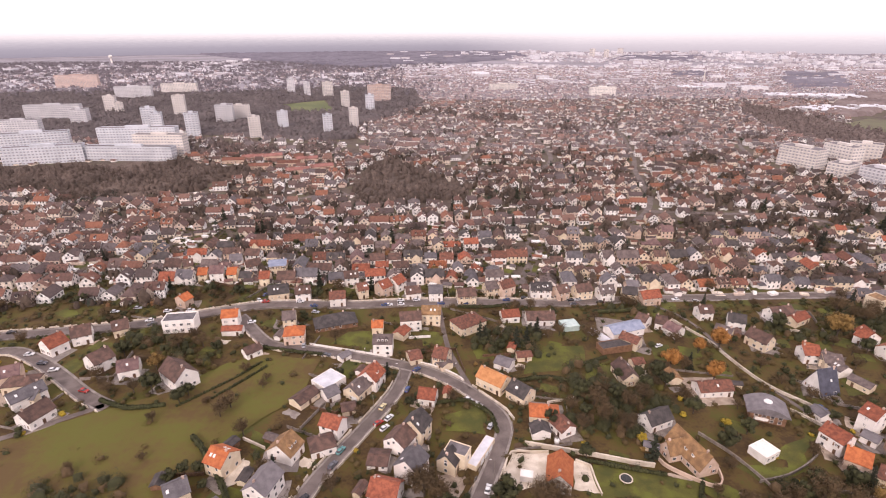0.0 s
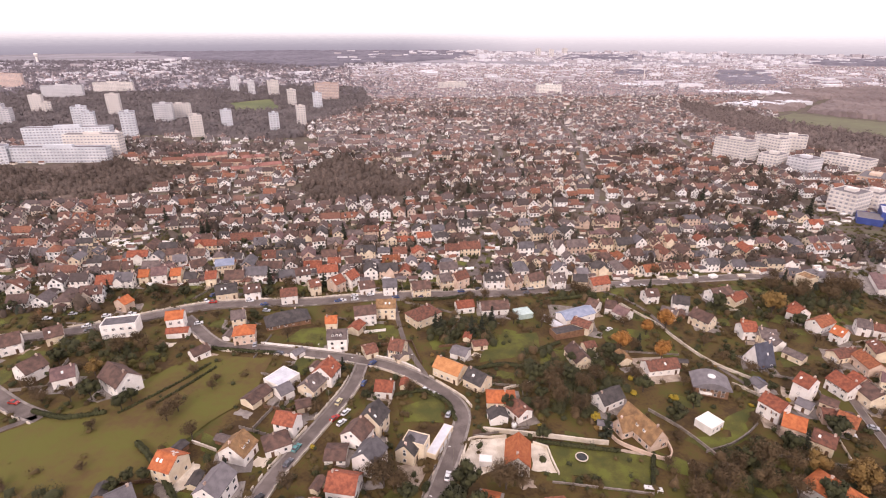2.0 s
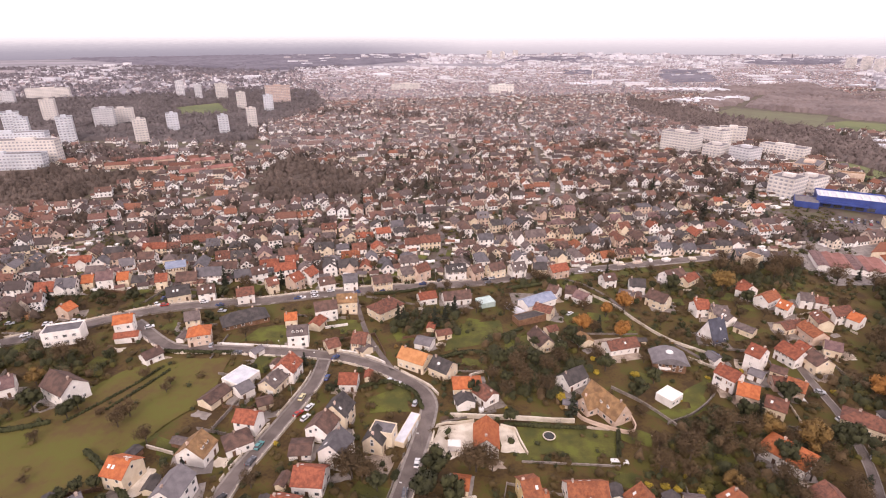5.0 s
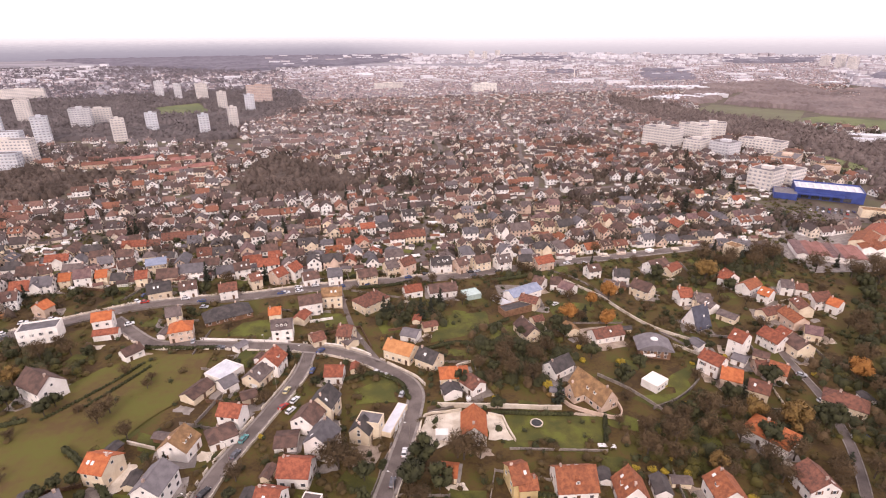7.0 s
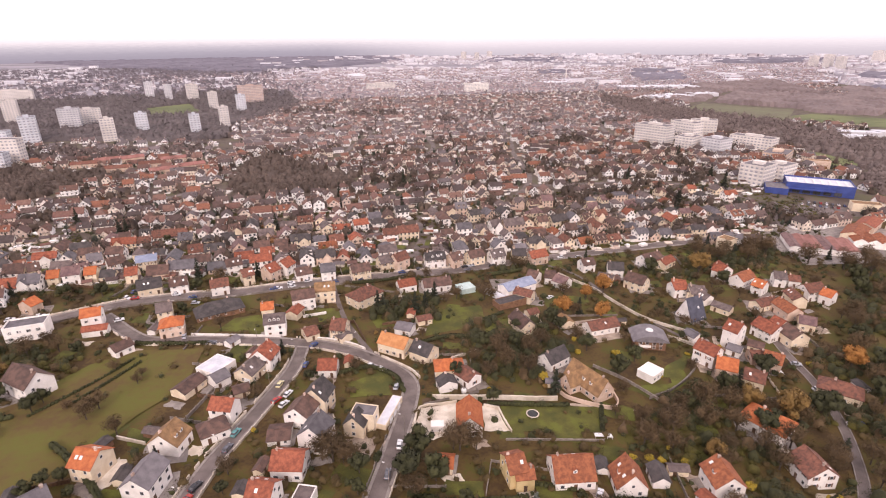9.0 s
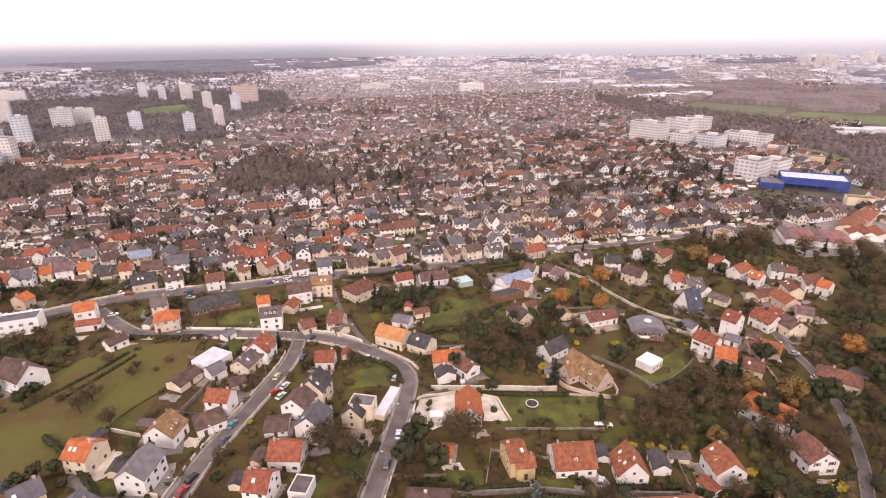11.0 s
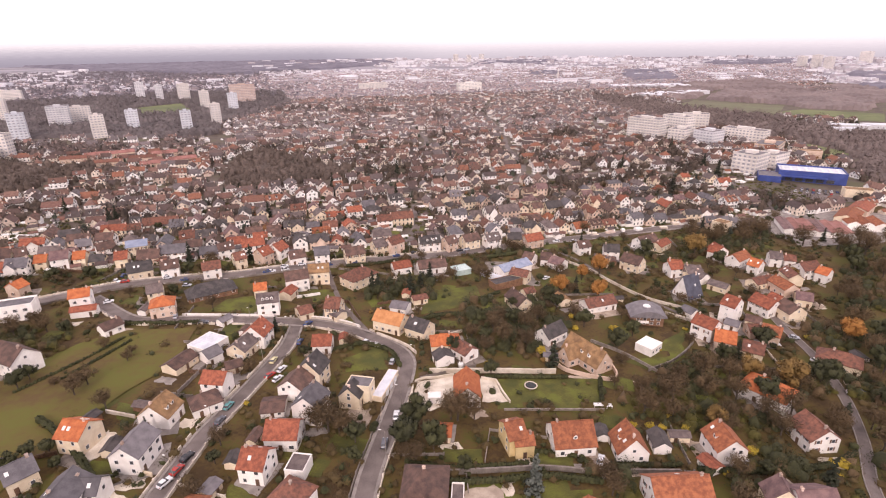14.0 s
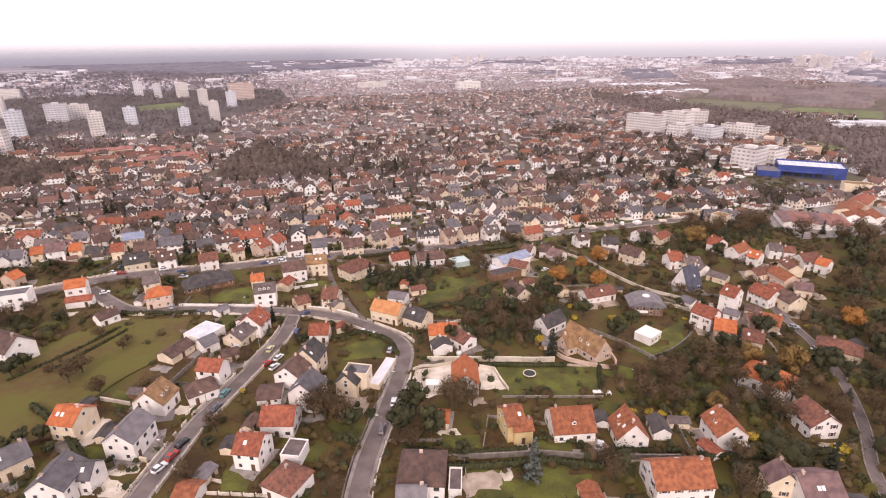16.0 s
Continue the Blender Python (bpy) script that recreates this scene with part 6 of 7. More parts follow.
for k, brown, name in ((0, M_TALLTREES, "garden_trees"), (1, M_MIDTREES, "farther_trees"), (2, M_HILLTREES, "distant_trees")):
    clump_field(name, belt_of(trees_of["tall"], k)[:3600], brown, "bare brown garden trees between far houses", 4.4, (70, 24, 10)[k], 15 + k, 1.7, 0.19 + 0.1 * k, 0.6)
for k, green, name in ((0, M_GREENTREES, "garden_evergreens"), (1, M_GREENTREES, "farther_evergreens")):
    clump_field(name, belt_of(trees_of["green"], k)[:2600], green, "dark evergreens between far houses", 2.8, (50, 20)[k], 18 + k, 1.8, 0.24 + 0.1 * k, 0.62)
for x, y in FIRS:
    plant("tree", "conifer", x, y, rs_.uniform(2.4, 3.4), rs_.uniform(0.9, 1.15))
clump_field("rusty_trees", belt_of(trees_of["rust"], 0), M_RUST, "rust-brown autumn trees between far houses", 2.6, 50, 28, 1.3, 0.22, 0.62)
hill = []
for k in range(9000):
    x, y = nr.uniform(-2300, 60), nr.uniform(1250, 3000)
    if x < 0.03 * y - 60 and noise.noise((x / 150, y / 150, 4)) > -0.25:
        hill.append((x, y))
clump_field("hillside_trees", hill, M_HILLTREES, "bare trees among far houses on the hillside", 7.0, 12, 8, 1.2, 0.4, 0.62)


# ---- garden walls, hedges ----
garden_wall([(28, 142.5), (40, 140), (52, 137.5), (62, 135), (70, 133.5)], 1.8, 0.4, M_SAND, "long pale rendered wall along a plot")
garden_wall([(19.0, 128.4), (22.8, 138.4), (29.5, 138.7), (35.7, 139.1)], 1.0, 0.3, M_SAND, "low pale wall round a terrace")
garden_wall([(44.1, 135.6), (48.5, 133.0), (48.5, 127.5), (49.0, 121.4)], 1.0, 0.3, M_SAND, "low pale wall round a terrace")
garden_wall([(46, 118.5), (60, 115.5), (76, 112)], 0.7, 0.3, M_STONE_DARK, "low stone wall at the end of a lawn")
garden_wall([(13, 99.5), (24, 97.2), (38, 95.0), (48, 93.5), (60, 89.5), (70, 87.2), (82, 84.5)], 1.5, 0.4, M_STONE_DARK, "grey rubble wall along a narrow lane")
garden_wall([(-14.5, 190.5), (-5, 187.5), (3, 183), (8, 178)], 1.1, 0.25, WALL["white"], "white garden wall with posts along the street")
garden_wall([(-24.5, 193.5), (-42, 197.5), (-60, 201.5)], 1.1, 0.2, WALL["white"], "white picket garden wall along the street")
garden_wall([(14, 171.5), (19, 166), (24, 160), (26, 155)], 1.1, 0.3, M_STONE, "cream garden wall round the bend of the street")
garden_wall([(-60, 137.5), (-69, 142)], 1.2, 0.3, M_STONE, "stone wall between gardens")
garden_wall([(-55, 115.5), (-49.5, 112.5)], 1.2, 0.3, WALL["cream"], "cream wall in front of a white house")
garden_wall([(72.2, 140), (73.2, 134.8), (77.6, 130.6), (85.8, 125.6), (89.6, 127.6), (91, 134.5)], 1.4, 0.35, WALL["peach"], "curved peach wall round a forecourt", 1.5)
garden_wall([(102, 128), (112, 130.5), (122, 135.5), (130, 141)], 1.2, 0.3, M_STONE_DARK, "stone wall between gardens")
garden_wall([(92, 150), (99, 140), (104, 128), (106, 121)], 1.2, 0.3, M_STONE_DARK, "stone wall between gardens")
garden_wall([(116, 233), (120, 224), (126, 212), (128, 200), (134, 180), (146, 165)], 1.3, 0.3, M_STONE, "long cream wall beside a lane")
garden_wall([(128, 170), (138, 160), (144, 150)], 1.2, 0.3, M_STONE, "cream wall beside a lane")
garden_wall([(-16, 209), (-6, 210.5)], 1.2, 0.3, WALL["white"], "white wall under a house")
garden_wall([(40, 165), (52, 168.5)], 1.0, 0.3, M_STONE, "stone wall between gardens")


def side_wall(index, offset, start, stop, h, m, words):
    """A wall with posts that follows a street, with gaps for gates."""
    line = ROADS[index][0]
    s, r = Solid(), random.Random(index * 7 + int(offset * 10))
    for i in range(start, min(stop, len(line) - 1)):
        d = line[i + 1] - line[i]
        n = Vector((d.y, -d.x, 0)).normalized() * offset
        c = (line[i] + line[i + 1]) / 2 + n
        if r.random() < 0.12 or any((c.x - x) ** 2 + (c.y - y) ** 2 < (q * 0.75) ** 2 for x, y, q in SPOTS):
            continue
        if any(k != index and any((p.x - c.x) ** 2 + (p.y - c.y) ** 2 < (w + 0.3) ** 2 for p in other) for k, (other, w) in enumerate(ROADS)):
            continue
        t, half_l = pose(c.x, c.y, ground_z(c.x, c.y), 0, 0, math.degrees(math.atan2(d.y, d.x))), d.length / 2
        s.box(-half_l, -0.12, -0.5, half_l - 0.002, 0.12, h, t)
        if i % 3 == 0:
            s.box(-0.22, -0.2, -0.5, 0.22, 0.2, h + 0.35, t)
    return tagged(new("street_wall", s.mesh("street_wall", m)), words, "wall", "garden walls")


side_wall(1, 3.2, 4, 60, 1.0, M_STONE, "cream rendered front wall with posts along the side street")
side_wall(1, -3.2, 4, 60, 1.0, M_STONE, "cream rendered front wall with posts along the side street")
side_wall(0, 3.5, 0, 28, 0.9, M_STONE, "cream front wall with posts along the street")
side_wall(0, -3.5, 0, 30, 0.9, M_STONE_DARK, "grey front wall with posts along the street")
side_wall(0, -3.5, 44, 95, 0.9, M_STONE, "cream front wall with posts along the street")
side_wall(0, 3.5, 44, 60, 0.9, M_STONE, "cream front wall with posts along the street")
side_wall(3, -4.2, 60, 200, 0.9, M_STONE, "cream front wall along the main street")
side_wall(3, 4.2, 60, 200, 0.9, M_STONE_DARK, "grey front wall along the main street")
side_wall(6, 3.6, 4, 60, 0.9, M_STONE, "cream front wall along a street")


def plots(count):
    """Low walls, fences and sheds round the plots of the nearer houses."""
    r = random.Random(21)
    for x, y, reach in list(SPOTS[:count]):
        turn = r.choice((64, -12, -20, 8)) + r.uniform(-5, 5)
        m, h = r.choice(((M_STONE, 0.9), (M_STONE_DARK, 1.3), (M_STONE_DARK, 1.1), (M_STONE_DARK, 0.9), (M_DOOR, 1.3)))
        s, n = Solid(), 0
        a, b = reach + r.uniform(2, 4), reach + r.uniform(3, 9)
        for p, q in r.choice(((((-a, -b), (a, -b)), ((a, -b), (a, b))), (((a, -b), (a, b)), ((a, b), (-a, b))), (((a, b), (-a, b)),))):
            length = math.hypot(q[0] - p[0], q[1] - p[1])
            steps_n = int(length / 2.5)
            for k in range(steps_n):
                c = pose(x, y, 0, 0, 0, turn) @ Vector((p[0] + (q[0] - p[0]) * (k + 0.5) / steps_n, p[1] + (q[1] - p[1]) * (k + 0.5) / steps_n, 0))
                if free(c.x, c.y, 0.4, 0.2) and not any(inside(c.x, c.y, t) for t in LAWNS):
                    t = pose(c.x, c.y, ground_z(c.x, c.y), 0, 0, turn + math.degrees(math.atan2(q[1] - p[1], q[0] - p[0])))
                    s.box(-1.25, -0.12, -0.4, 1.248, 0.12, h, t).box(-1.25, -0.17, h, -1.0, 0.17, h + 0.25, t)
                    n += 1
        if n > 3 and r.random() < 0.4:
            tagged(new("garden_wall", s.mesh("garden_wall", m)), "low wall with posts round a garden plot", "wall", "garden walls")
        c = pose(x, y, 0, 0, 0, turn) @ Vector((r.choice((-1, 1)) * (reach + 2.6), r.uniform(-3, 6), 0))
        if free(c.x, c.y, 2.2, 1.8) and r.random() < 0.3:
            house(c.x, c.y, turn + r.choice((0, 90)), r.uniform(3.4, 5.5), r.uniform(2.6, 3.8), 2.0, 0.7, r.choice(("grey", "brown", "greybrown", "red", "dark")), r.choice(("cream", "wood", "white")), "low")
        c = pose(x, y, 0, 0, 0, turn) @ Vector((r.uniform(-2, 2), -reach - 2.0, 0))
        if free(c.x, c.y, 0.6, 1.2) and r.random() < 0.6:
            w, d = r.uniform(2, 3.5), r.uniform(1.3, 2.2)
            e = [pose(c.x, c.y, 0, 0, 0, turn) @ Vector(t) for t in ((-w, -d, 0), (w, -d, 0), (w, d, 0), (-w, d, 0))]
            patch("patio", [(t.x, t.y) for t in e], 0.08, r.choice((M_PAVE, M_GRAVEL, M_SAND)), "paved patio beside a house", "patio")


plots(134)


def hedge(points, h=1.6, w=1.2, kind="hedge", words="dark clipped hedge between gardens"):
    line = smooth_line(points, 1.1)
    blobs = [(p.x, p.y, ground_z(p.x, p.y) + h * 0.45 + rng.uniform(-0.1, 0.15), h * 0.55 + rng.uniform(-0.1, 0.1)) for p in line]
    me = leaf_cloud("hedge", blobs, len(line) * 60, 0.17, M_LEAF[kind], len(line), 0.8, 1.0, 0.85)
    return tagged(new("hedge", me), words, "hedge", "garden hedges")


hedge([(-52, 193.5), (-66, 195.5), (-79, 198)], 1.8)
hedge([(83.5, 128), (80, 121.5), (77, 115)], 1.6)
hedge([(46, 136), (60, 132.5), (72, 130)], 1.6)
hedge([(46, 100.5), (58, 96), (60, 93)], 1.4)
hedge([(14, 103), (26, 98.5), (44, 96)], 1.6)
hedge([(66, 91), (78, 88), (84, 87)], 1.5)
hedge([(88, 84), (104, 80), (122, 78), (134, 80)], 2.0)
hedge([(16, 95.5), (32, 92.5), (48, 90.5), (60, 86)], 2.0)
hedge([(-77, 187), (-84, 176), (-92, 166), (-99, 158)], 1.2, 1.0)
hedge([(-74, 184), (-81, 173), (-88, 163)], 1.2, 1.0)
hedge([(-62, 112), (-70, 124), (-80, 136), (-86, 142)], 2.2, 2.0)
hedge([(30, 178), (44, 181), (58, 176)], 2.0, 1.6)
hedge([(60, 191), (72, 197)], 1.8)
hedge([(-2, 163), (8, 165), (17, 158), (19, 148)], 1.8, 1.6)
hedge([(78, 238), (92, 240), (106, 243)], 2.4, 2.0)
hedge([(-128, 160), (-116, 156), (-104, 158)], 2.0)
hedge([(40, 246), (24, 241), (8, 240)], 1.8)
hedge([(-20, 252), (4, 254), (24, 255.5)], 1.2)

# ---- yards and back lawns ----
ry = random.Random(33)
for x, y, reach in list(SPOTS[:150]):
    turn = ry.choice((64, -12, -20, 8)) + ry.uniform(-6, 6)
    if ry.random() < 0.6:
        w, d, dx, dy = reach * ry.uniform(0.9, 1.25), reach * ry.uniform(0.8, 1.15), ry.uniform(-2, 2), ry.uniform(-3, 3)
        e = [pose(x + dx, y + dy, 0, 0, 0, turn) @ Vector(t) for t in ((-w, -d, 0), (w, -d, 0), (w, d, 0), (-w, d, 0))]
        patch("yard", [(t.x, t.y) for t in e], 0.1, ry.choice((M_PAVE, M_PAVE, M_GRAVEL, M_STONE_DARK)), "worn paved yard round a house", "yard")
for k in range(700):
    x, y = ry.uniform(-230, 260), ry.uniform(70, 300)
    if abs(x - 22) < 0.85 * y + 40 and free(x, y, 3.5, 3.0) and len(LAWN_SPOTS) < 120 and all((x - p) ** 2 + (y - q) ** 2 > 150 for p, q in LAWN_SPOTS):
        LAWN_SPOTS.append((x, y))
        turn, w, d = ry.choice((64, -12, -20, 8)) + ry.uniform(-6, 6), ry.uniform(2.5, 5), ry.uniform(3, 7)
        e = [pose(x, y, 0, 0, 0, turn) @ Vector(t) for t in ((-w, -d, 0), (w, -d, 0), (w, d, 0), (-w, d, 0))]
        patch("lawn", [(t.x, t.y) for t in e], 0.09, M_GRASS, G, "lawn")

# ---- trees ----
for kind, spots in {
    "orange": [(98, 190, 5.2), (127, 206, 6.0), (113, 182, 5.4), (116, 203, 4.2), (187.5, 127.5, 5.6)],
    "olive": [(141, 108, 6.4), (132.6, 117, 5), (104.3, 98.3, 4), (146, 114, 4.5), (190, 218, 7), (-5, 277, 4), (217, 182, 3), (-118, 181, 4), (36, 236, 2.5)],
    "conifer": [(70, 136, 2.8), (44, 214, 2.6), (33, 204, 2.8), (38, 206, 2.4), (19, 206, 2.5), (17, 210, 2.5), (-39, 256, 2.4), (313, 350, 4)],
    "spruce": [(42, 86, 3.2)],
    "ever": [(39, 153, 3.4), (19, 117.5, 5), (21.5, 107, 4.5), (14.6, 112, 4), (0, 106.5, 2.6), (111, 121, 3.5), (119, 126, 3.6), (131.3, 126.7, 4), (153.6, 108.5, 5), (179.6, 108, 6), (110, 150.4, 3.6), (147.5, 159, 2.4), (91, 177.7, 3.6), (53, 158, 3.2), (73, 181, 3), (-81.8, 126.3, 2.6), (-84.5, 122.8, 2.6), (-73.2, 120.4, 2), (-97.5, 164.4, 3), (25.3, 201.3, 3), (18.1, 202.7, 3.2), (-123, 249, 3.4), (-107, 246, 3.6), (-66, 246, 3.2), (14, 108, 5), (1, 114, 3.4), (99, 143, 4.2), (95, 161, 4), (55, 170, 4), (68, 167, 4), (152, 132, 5), (128, 105, 5), (156, 108, 5), (195, 120, 6), (162, 92, 5), (165, 225, 5), (194, 204, 4), (-99, 160, 3.5), (-98, 194, 3),
             (-77, 126, 2.6), (48, 137, 3), (90, 184, 4), (81, 174, 3.5), (-112, 166, 4.5), (-136, 190, 4), (250, 178, 5), (262, 190, 5), (206, 140, 5)],
    "bare": [(29.3, 118, 5), (36, 116.7, 4.4), (136.9, 87.7, 4.4), (149.2, 87.4, 4.6), (143.3, 79.4, 4.6), (120.5, 91.2, 4.4), (94.2, 104.2, 4), (-6, 120, 6), (-1, 118, 4), (-9, 121, 5), (31, 117, 6), (58, 164, 5), (59, 155, 5), (71, 162, 5), (94, 169, 4), (87, 108, 5), (99, 111, 6), (117, 120, 6), (121, 98, 5), (131, 98, 5), (143, 107, 5), (223, 158, 6), (270, 204, 7),
             (258, 215, 7), (276, 194, 8), (255, 168, 7), (239, 236, 7), (244, 231, 7), (212, 230, 6), (12.5, 106, 2.6), (48, 160, 4), (96, 80, 4), (88, 70, 5), (61, 82, 4), (68, 212, 5), (55, 215, 4), (-38, 103, 3), (141, 92, 4), (-71, 170, 2.5), (-81, 153, 4),
             (-79, 158, 4), (-81, 180, 3), (-121, 252, 3), (-111, 203, 4), (-115, 195, 5), (-70, 208, 3), (-106, 198, 4), (50, 150, 4), (66, 150, 5), (78, 168, 4.5), (186, 116, 6), (200, 135, 6), (215, 150, 6), (230, 140, 7), (246, 150, 7), (180, 100, 6), (165, 84, 5),
             (105, 95, 4), (112, 112, 5), (120, 108, 5), (126, 118, 5), (108, 120, 4), (92, 117, 4), (135, 112, 4), (205, 240, 6), (220, 236, 6), (228, 226, 6), (285, 205, 7), (300, 200, 7), (320, 205, 7)],
}.items():
    for x, y, size in spots:
        plant("tree", kind, x, y, size, 1.0 if kind != "ever" else 1.1)
near_trees, shrubs = 0, 0
brown_spots, green_spots = [], []
for k in range(15000):
    x = rng.uniform(-300, 360)
    y = rng.uniform(60, 262) if k < 9000 else rng.uniform(240, 380)
    if abs(x - 22) > 0.9 * y + 60 or not free(x, y, -0.4, 0.3):
        continue
    in_meadow = inside(x, y, [(-53, 190), (-54, 167), (-66, 152), (-76, 137), (-88, 100), (-200, 80), (-160, 132), (-106, 166), (-77, 193)])
    lawn = any(inside(x, y, p) for p in LAWNS)
    if (in_meadow and rng.random() < 0.93) or (lawn and rng.random() < 0.92) or (any((x - p) ** 2 + (y - q) ** 2 < 12 for p, q in LAWN_SPOTS) and rng.random() < 0.85):
        continue
    p = rng.random()
    wild = noise.noise((x / 40, y / 40, 7))
    clear = free(x, y, 1.2, 1.0)
    if p < 0.03 and clear and near_trees < 190:
        near_trees += 1
        plant("tree", "bare", x, y, rng.uniform(2.2, 4.2), rng.uniform(0.8, 1.1))
    elif p < 0.05 and clear and near_trees < 190:
        near_trees += 1
        plant("tree", rng.choice(("ever", "ever", "ever", "conifer")), x, y, rng.uniform(1.4, 2.6), rng.uniform(0.9, 1.2))
    elif p < 0.1 and shrubs < 200 and y < 200:
        shrubs += 1
        plant("shrub", rng.choice(("bare", "ever", "hedge", "hedge", "olive", "yellow")), x, y, rng.uniform(0.8, 1.6), rng.uniform(0.8, 1.1))
    elif wild > -0.12 or p > 0.75:
        (green_spots if rng.random() < 0.45 - 0.2 * wild else brown_spots).append((x, y))
for x, y, size in ((70.3, 146.6, 2.2), (106.8, 86.9, 1.7), (84.8, 101.8, 1.6), (80.3, 103.5, 1.4), (87.8, 100.6, 1.6), (17, 227.1, 2.6), (126.8, 77.1, 1.8), (124.6, 78.4, 1.6), (104.8, 155.8, 2.2)):
    plant("shrub", "yellow", x, y, size, 0.95)
tufts = []
for k in range(2600):
    x, y = rng.uniform(-190, -52), rng.uniform(90, 193)
    if inside(x, y, [(-55, 189), (-56, 167), (-68, 152), (-78, 137), (-90, 103), (-130, 93), (-186, 112), (-160, 130), (-106, 164), (-77, 191)]) and noise.noise((x / 14, y / 14, 2)) > 0.2:
        tufts.append((x, y))
clump_field("meadow_tufts", tufts, M_LEAF["mossy"], "tufts of dead brown grass in the meadow", 0.6, 30, 31, 0.4, 0.3)
for x, y in ((-71, 175), (-89, 160), (-104, 150), (-98, 132), (-118, 126)):
    plant("tree", "bare", x, y, rng.uniform(1.6, 2.8), 0.9)
THICKETS = [
    [(46.2, 178.8), (88.0, 184.0), (90.5, 162.4), (65.1, 141.9), (44.8, 150.0)],
    [(82.0, 114.9), (116.4, 131.2), (145.6, 129.1), (142.7, 104.9), (121.6, 92.6), (89.1, 99.6)],
    [(113.4, 94.3), (123.8, 87.1), (110.7, 74.7), (99.4, 79.2)],
    [(278.0, 211.6), (295.3, 197.4), (222.9, 140.8), (217.6, 153.3)],
    [(209.5, 251.4), (261.9, 242.4), (231.0, 206.4), (193.9, 216.8)],
    [(14.2, 223.6), (48.5, 231.6), (42.4, 193.0), (14.1, 198.6)],
    [(181.5, 141.8), (213.2, 133.3), (162.9, 94.0), (143.7, 101.7)],
    [(128.0, 77.1), (142.7, 78.3), (122.3, 62.6), (115.9, 64.0)],
    [(-123.1, 205.9), (-98.7, 200.8), (-93.9, 182.7), (-107.2, 170.9)],
    [(87.0, 258.9), (114.2, 258.8), (105.2, 237.3), (84.3, 241.2)],
    [(83.8, 78.8), (99.3, 77.3), (93.2, 69.1), (84.0, 71.2)],
    [(60.0, 92.1), (73.4, 87.0), (65.1, 79.2), (55.2, 83.3)],
    [(-122.9, 125.1), (-98.1, 124.6), (-86.5, 112.3), (-121.7, 111.5)],
    [(-169.8, 225.0), (-118.4, 208.9), (-108.5, 186.8), (-136.7, 195.0)],
    [(53.3, 193.9), (91.3, 195.5), (81.5, 152.2), (44.7, 145.2)],
    [(166.2, 238.6), (227.5, 238.1), (212.8, 216.4), (151.1, 212.0)],
]
stand_brown, stand_green, stand_olive = [], [], []
for poly in THICKETS:
    xs, ys = [p[0] for p in poly], [p[1] for p in poly]
    for k in range(int((max(xs) - min(xs)) * (max(ys) - min(ys)) / 12)):
        x, y = rng.uniform(min(xs), max(xs)), rng.uniform(min(ys), max(ys))
        if inside(x, y, poly) and free(x, y, 0.6, 0.8):
            p = rng.random() + 0.3 * noise.noise((x / 18, y / 18, 5))
            (stand_brown if p < 0.16 else stand_green if p < 0.62 else stand_olive).append((x, y))
clump_field("thicket", stand_brown, M_LEAF["bare"], "thicket of bare brown trees", 2.9, 190, 21, 1.3, 0.11, 0.62)
clump_field("evergreen_thicket", stand_green, M_LEAF["ever"], "thicket of dark evergreen trees", 2.9, 190, 22, 1.3, 0.11, 0.66)
clump_field("fading_thicket", stand_olive, M_LEAF["mossy"], "thicket of olive-brown shrubs", 2.2, 150, 23, 0.9, 0.12, 0.66)
half = len(brown_spots) * 2 // 5
clump_field("undergrowth", brown_spots[:half], M_LEAF["thicket"], "tangled bare brown shrubs between the gardens", 2.1, 100, 11, 0.6, 0.14, 0.6)
clump_field("mossy_undergrowth", brown_spots[half:], M_LEAF["mossy"], "olive-brown scrub and dead grass between the gardens", 2.0, 90, 13, 0.45, 0.14, 0.6)
clump_field("evergreen_undergrowth", green_spots, M_LEAF["hedge"], "dark green bushes and ivy between the gardens", 1.7, 62, 12, 0.9, 0.17, 0.6)


# ---- cars ----
def lathe_wheel():
    s = Solid()
    ring = [(math.cos(a), math.sin(a)) for a in np.linspace(0, 2 * math.pi, 12, endpoint=False)]
    v = [(x * 0.31, y, z * 0.31) for y in (-0.1, 0.1) for x, z in ring]
    return s.add(v, [(i, (i + 1) % 12, 12 + (i + 1) % 12, 12 + i) for i in range(12)] + [tuple(range(11, -1, -1)), tuple(range(12, 24))]).mesh("wheel", M_TYRE)


WHEEL = lathe_wheel()


def section_mesh(name, profile, w0, w1, m):
    """A body drawn from a side outline; the upper points are set in to w1."""
    v = [(x, s * (w1 if top else w0), z) for s in (-1, 1) for x, z, top in profile]
    n = len(profile)
    f = [tuple(range(n)), tuple(range(2 * n - 1, n - 1, -1))] + [((i + 1) % n, i, n + i, n + (i + 1) % n) for i in range(n)]
    bm = bmesh.new()
    bv = [bm.verts.new(p) for p in v]
    for q in f:
        bm.faces.new([bv[i] for i in q])
    bmesh.ops.recalc_face_normals(bm, faces=bm.faces[:])
    bmesh.ops.bevel(bm, geom=bm.edges[:], offset=0.05, segments=1, affect="EDGES")
    me = bpy.data.meshes.new(name)
    bm.to_mesh(me)
    bm.free()
    me.materials.append(m)
    return me


BODY = [(-2.1, 0.3, 0), (2.1, 0.3, 0), (2.15, 0.65, 0), (1.95, 0.85, 0), (1.0, 0.95, 0), (-1.9, 0.98, 0), (-2.12, 0.7, 0)]
GLASS = [(0.95, 0.93, 0), (0.3, 1.4, 1), (-1.3, 1.42, 1), (-1.85, 0.96, 0)]
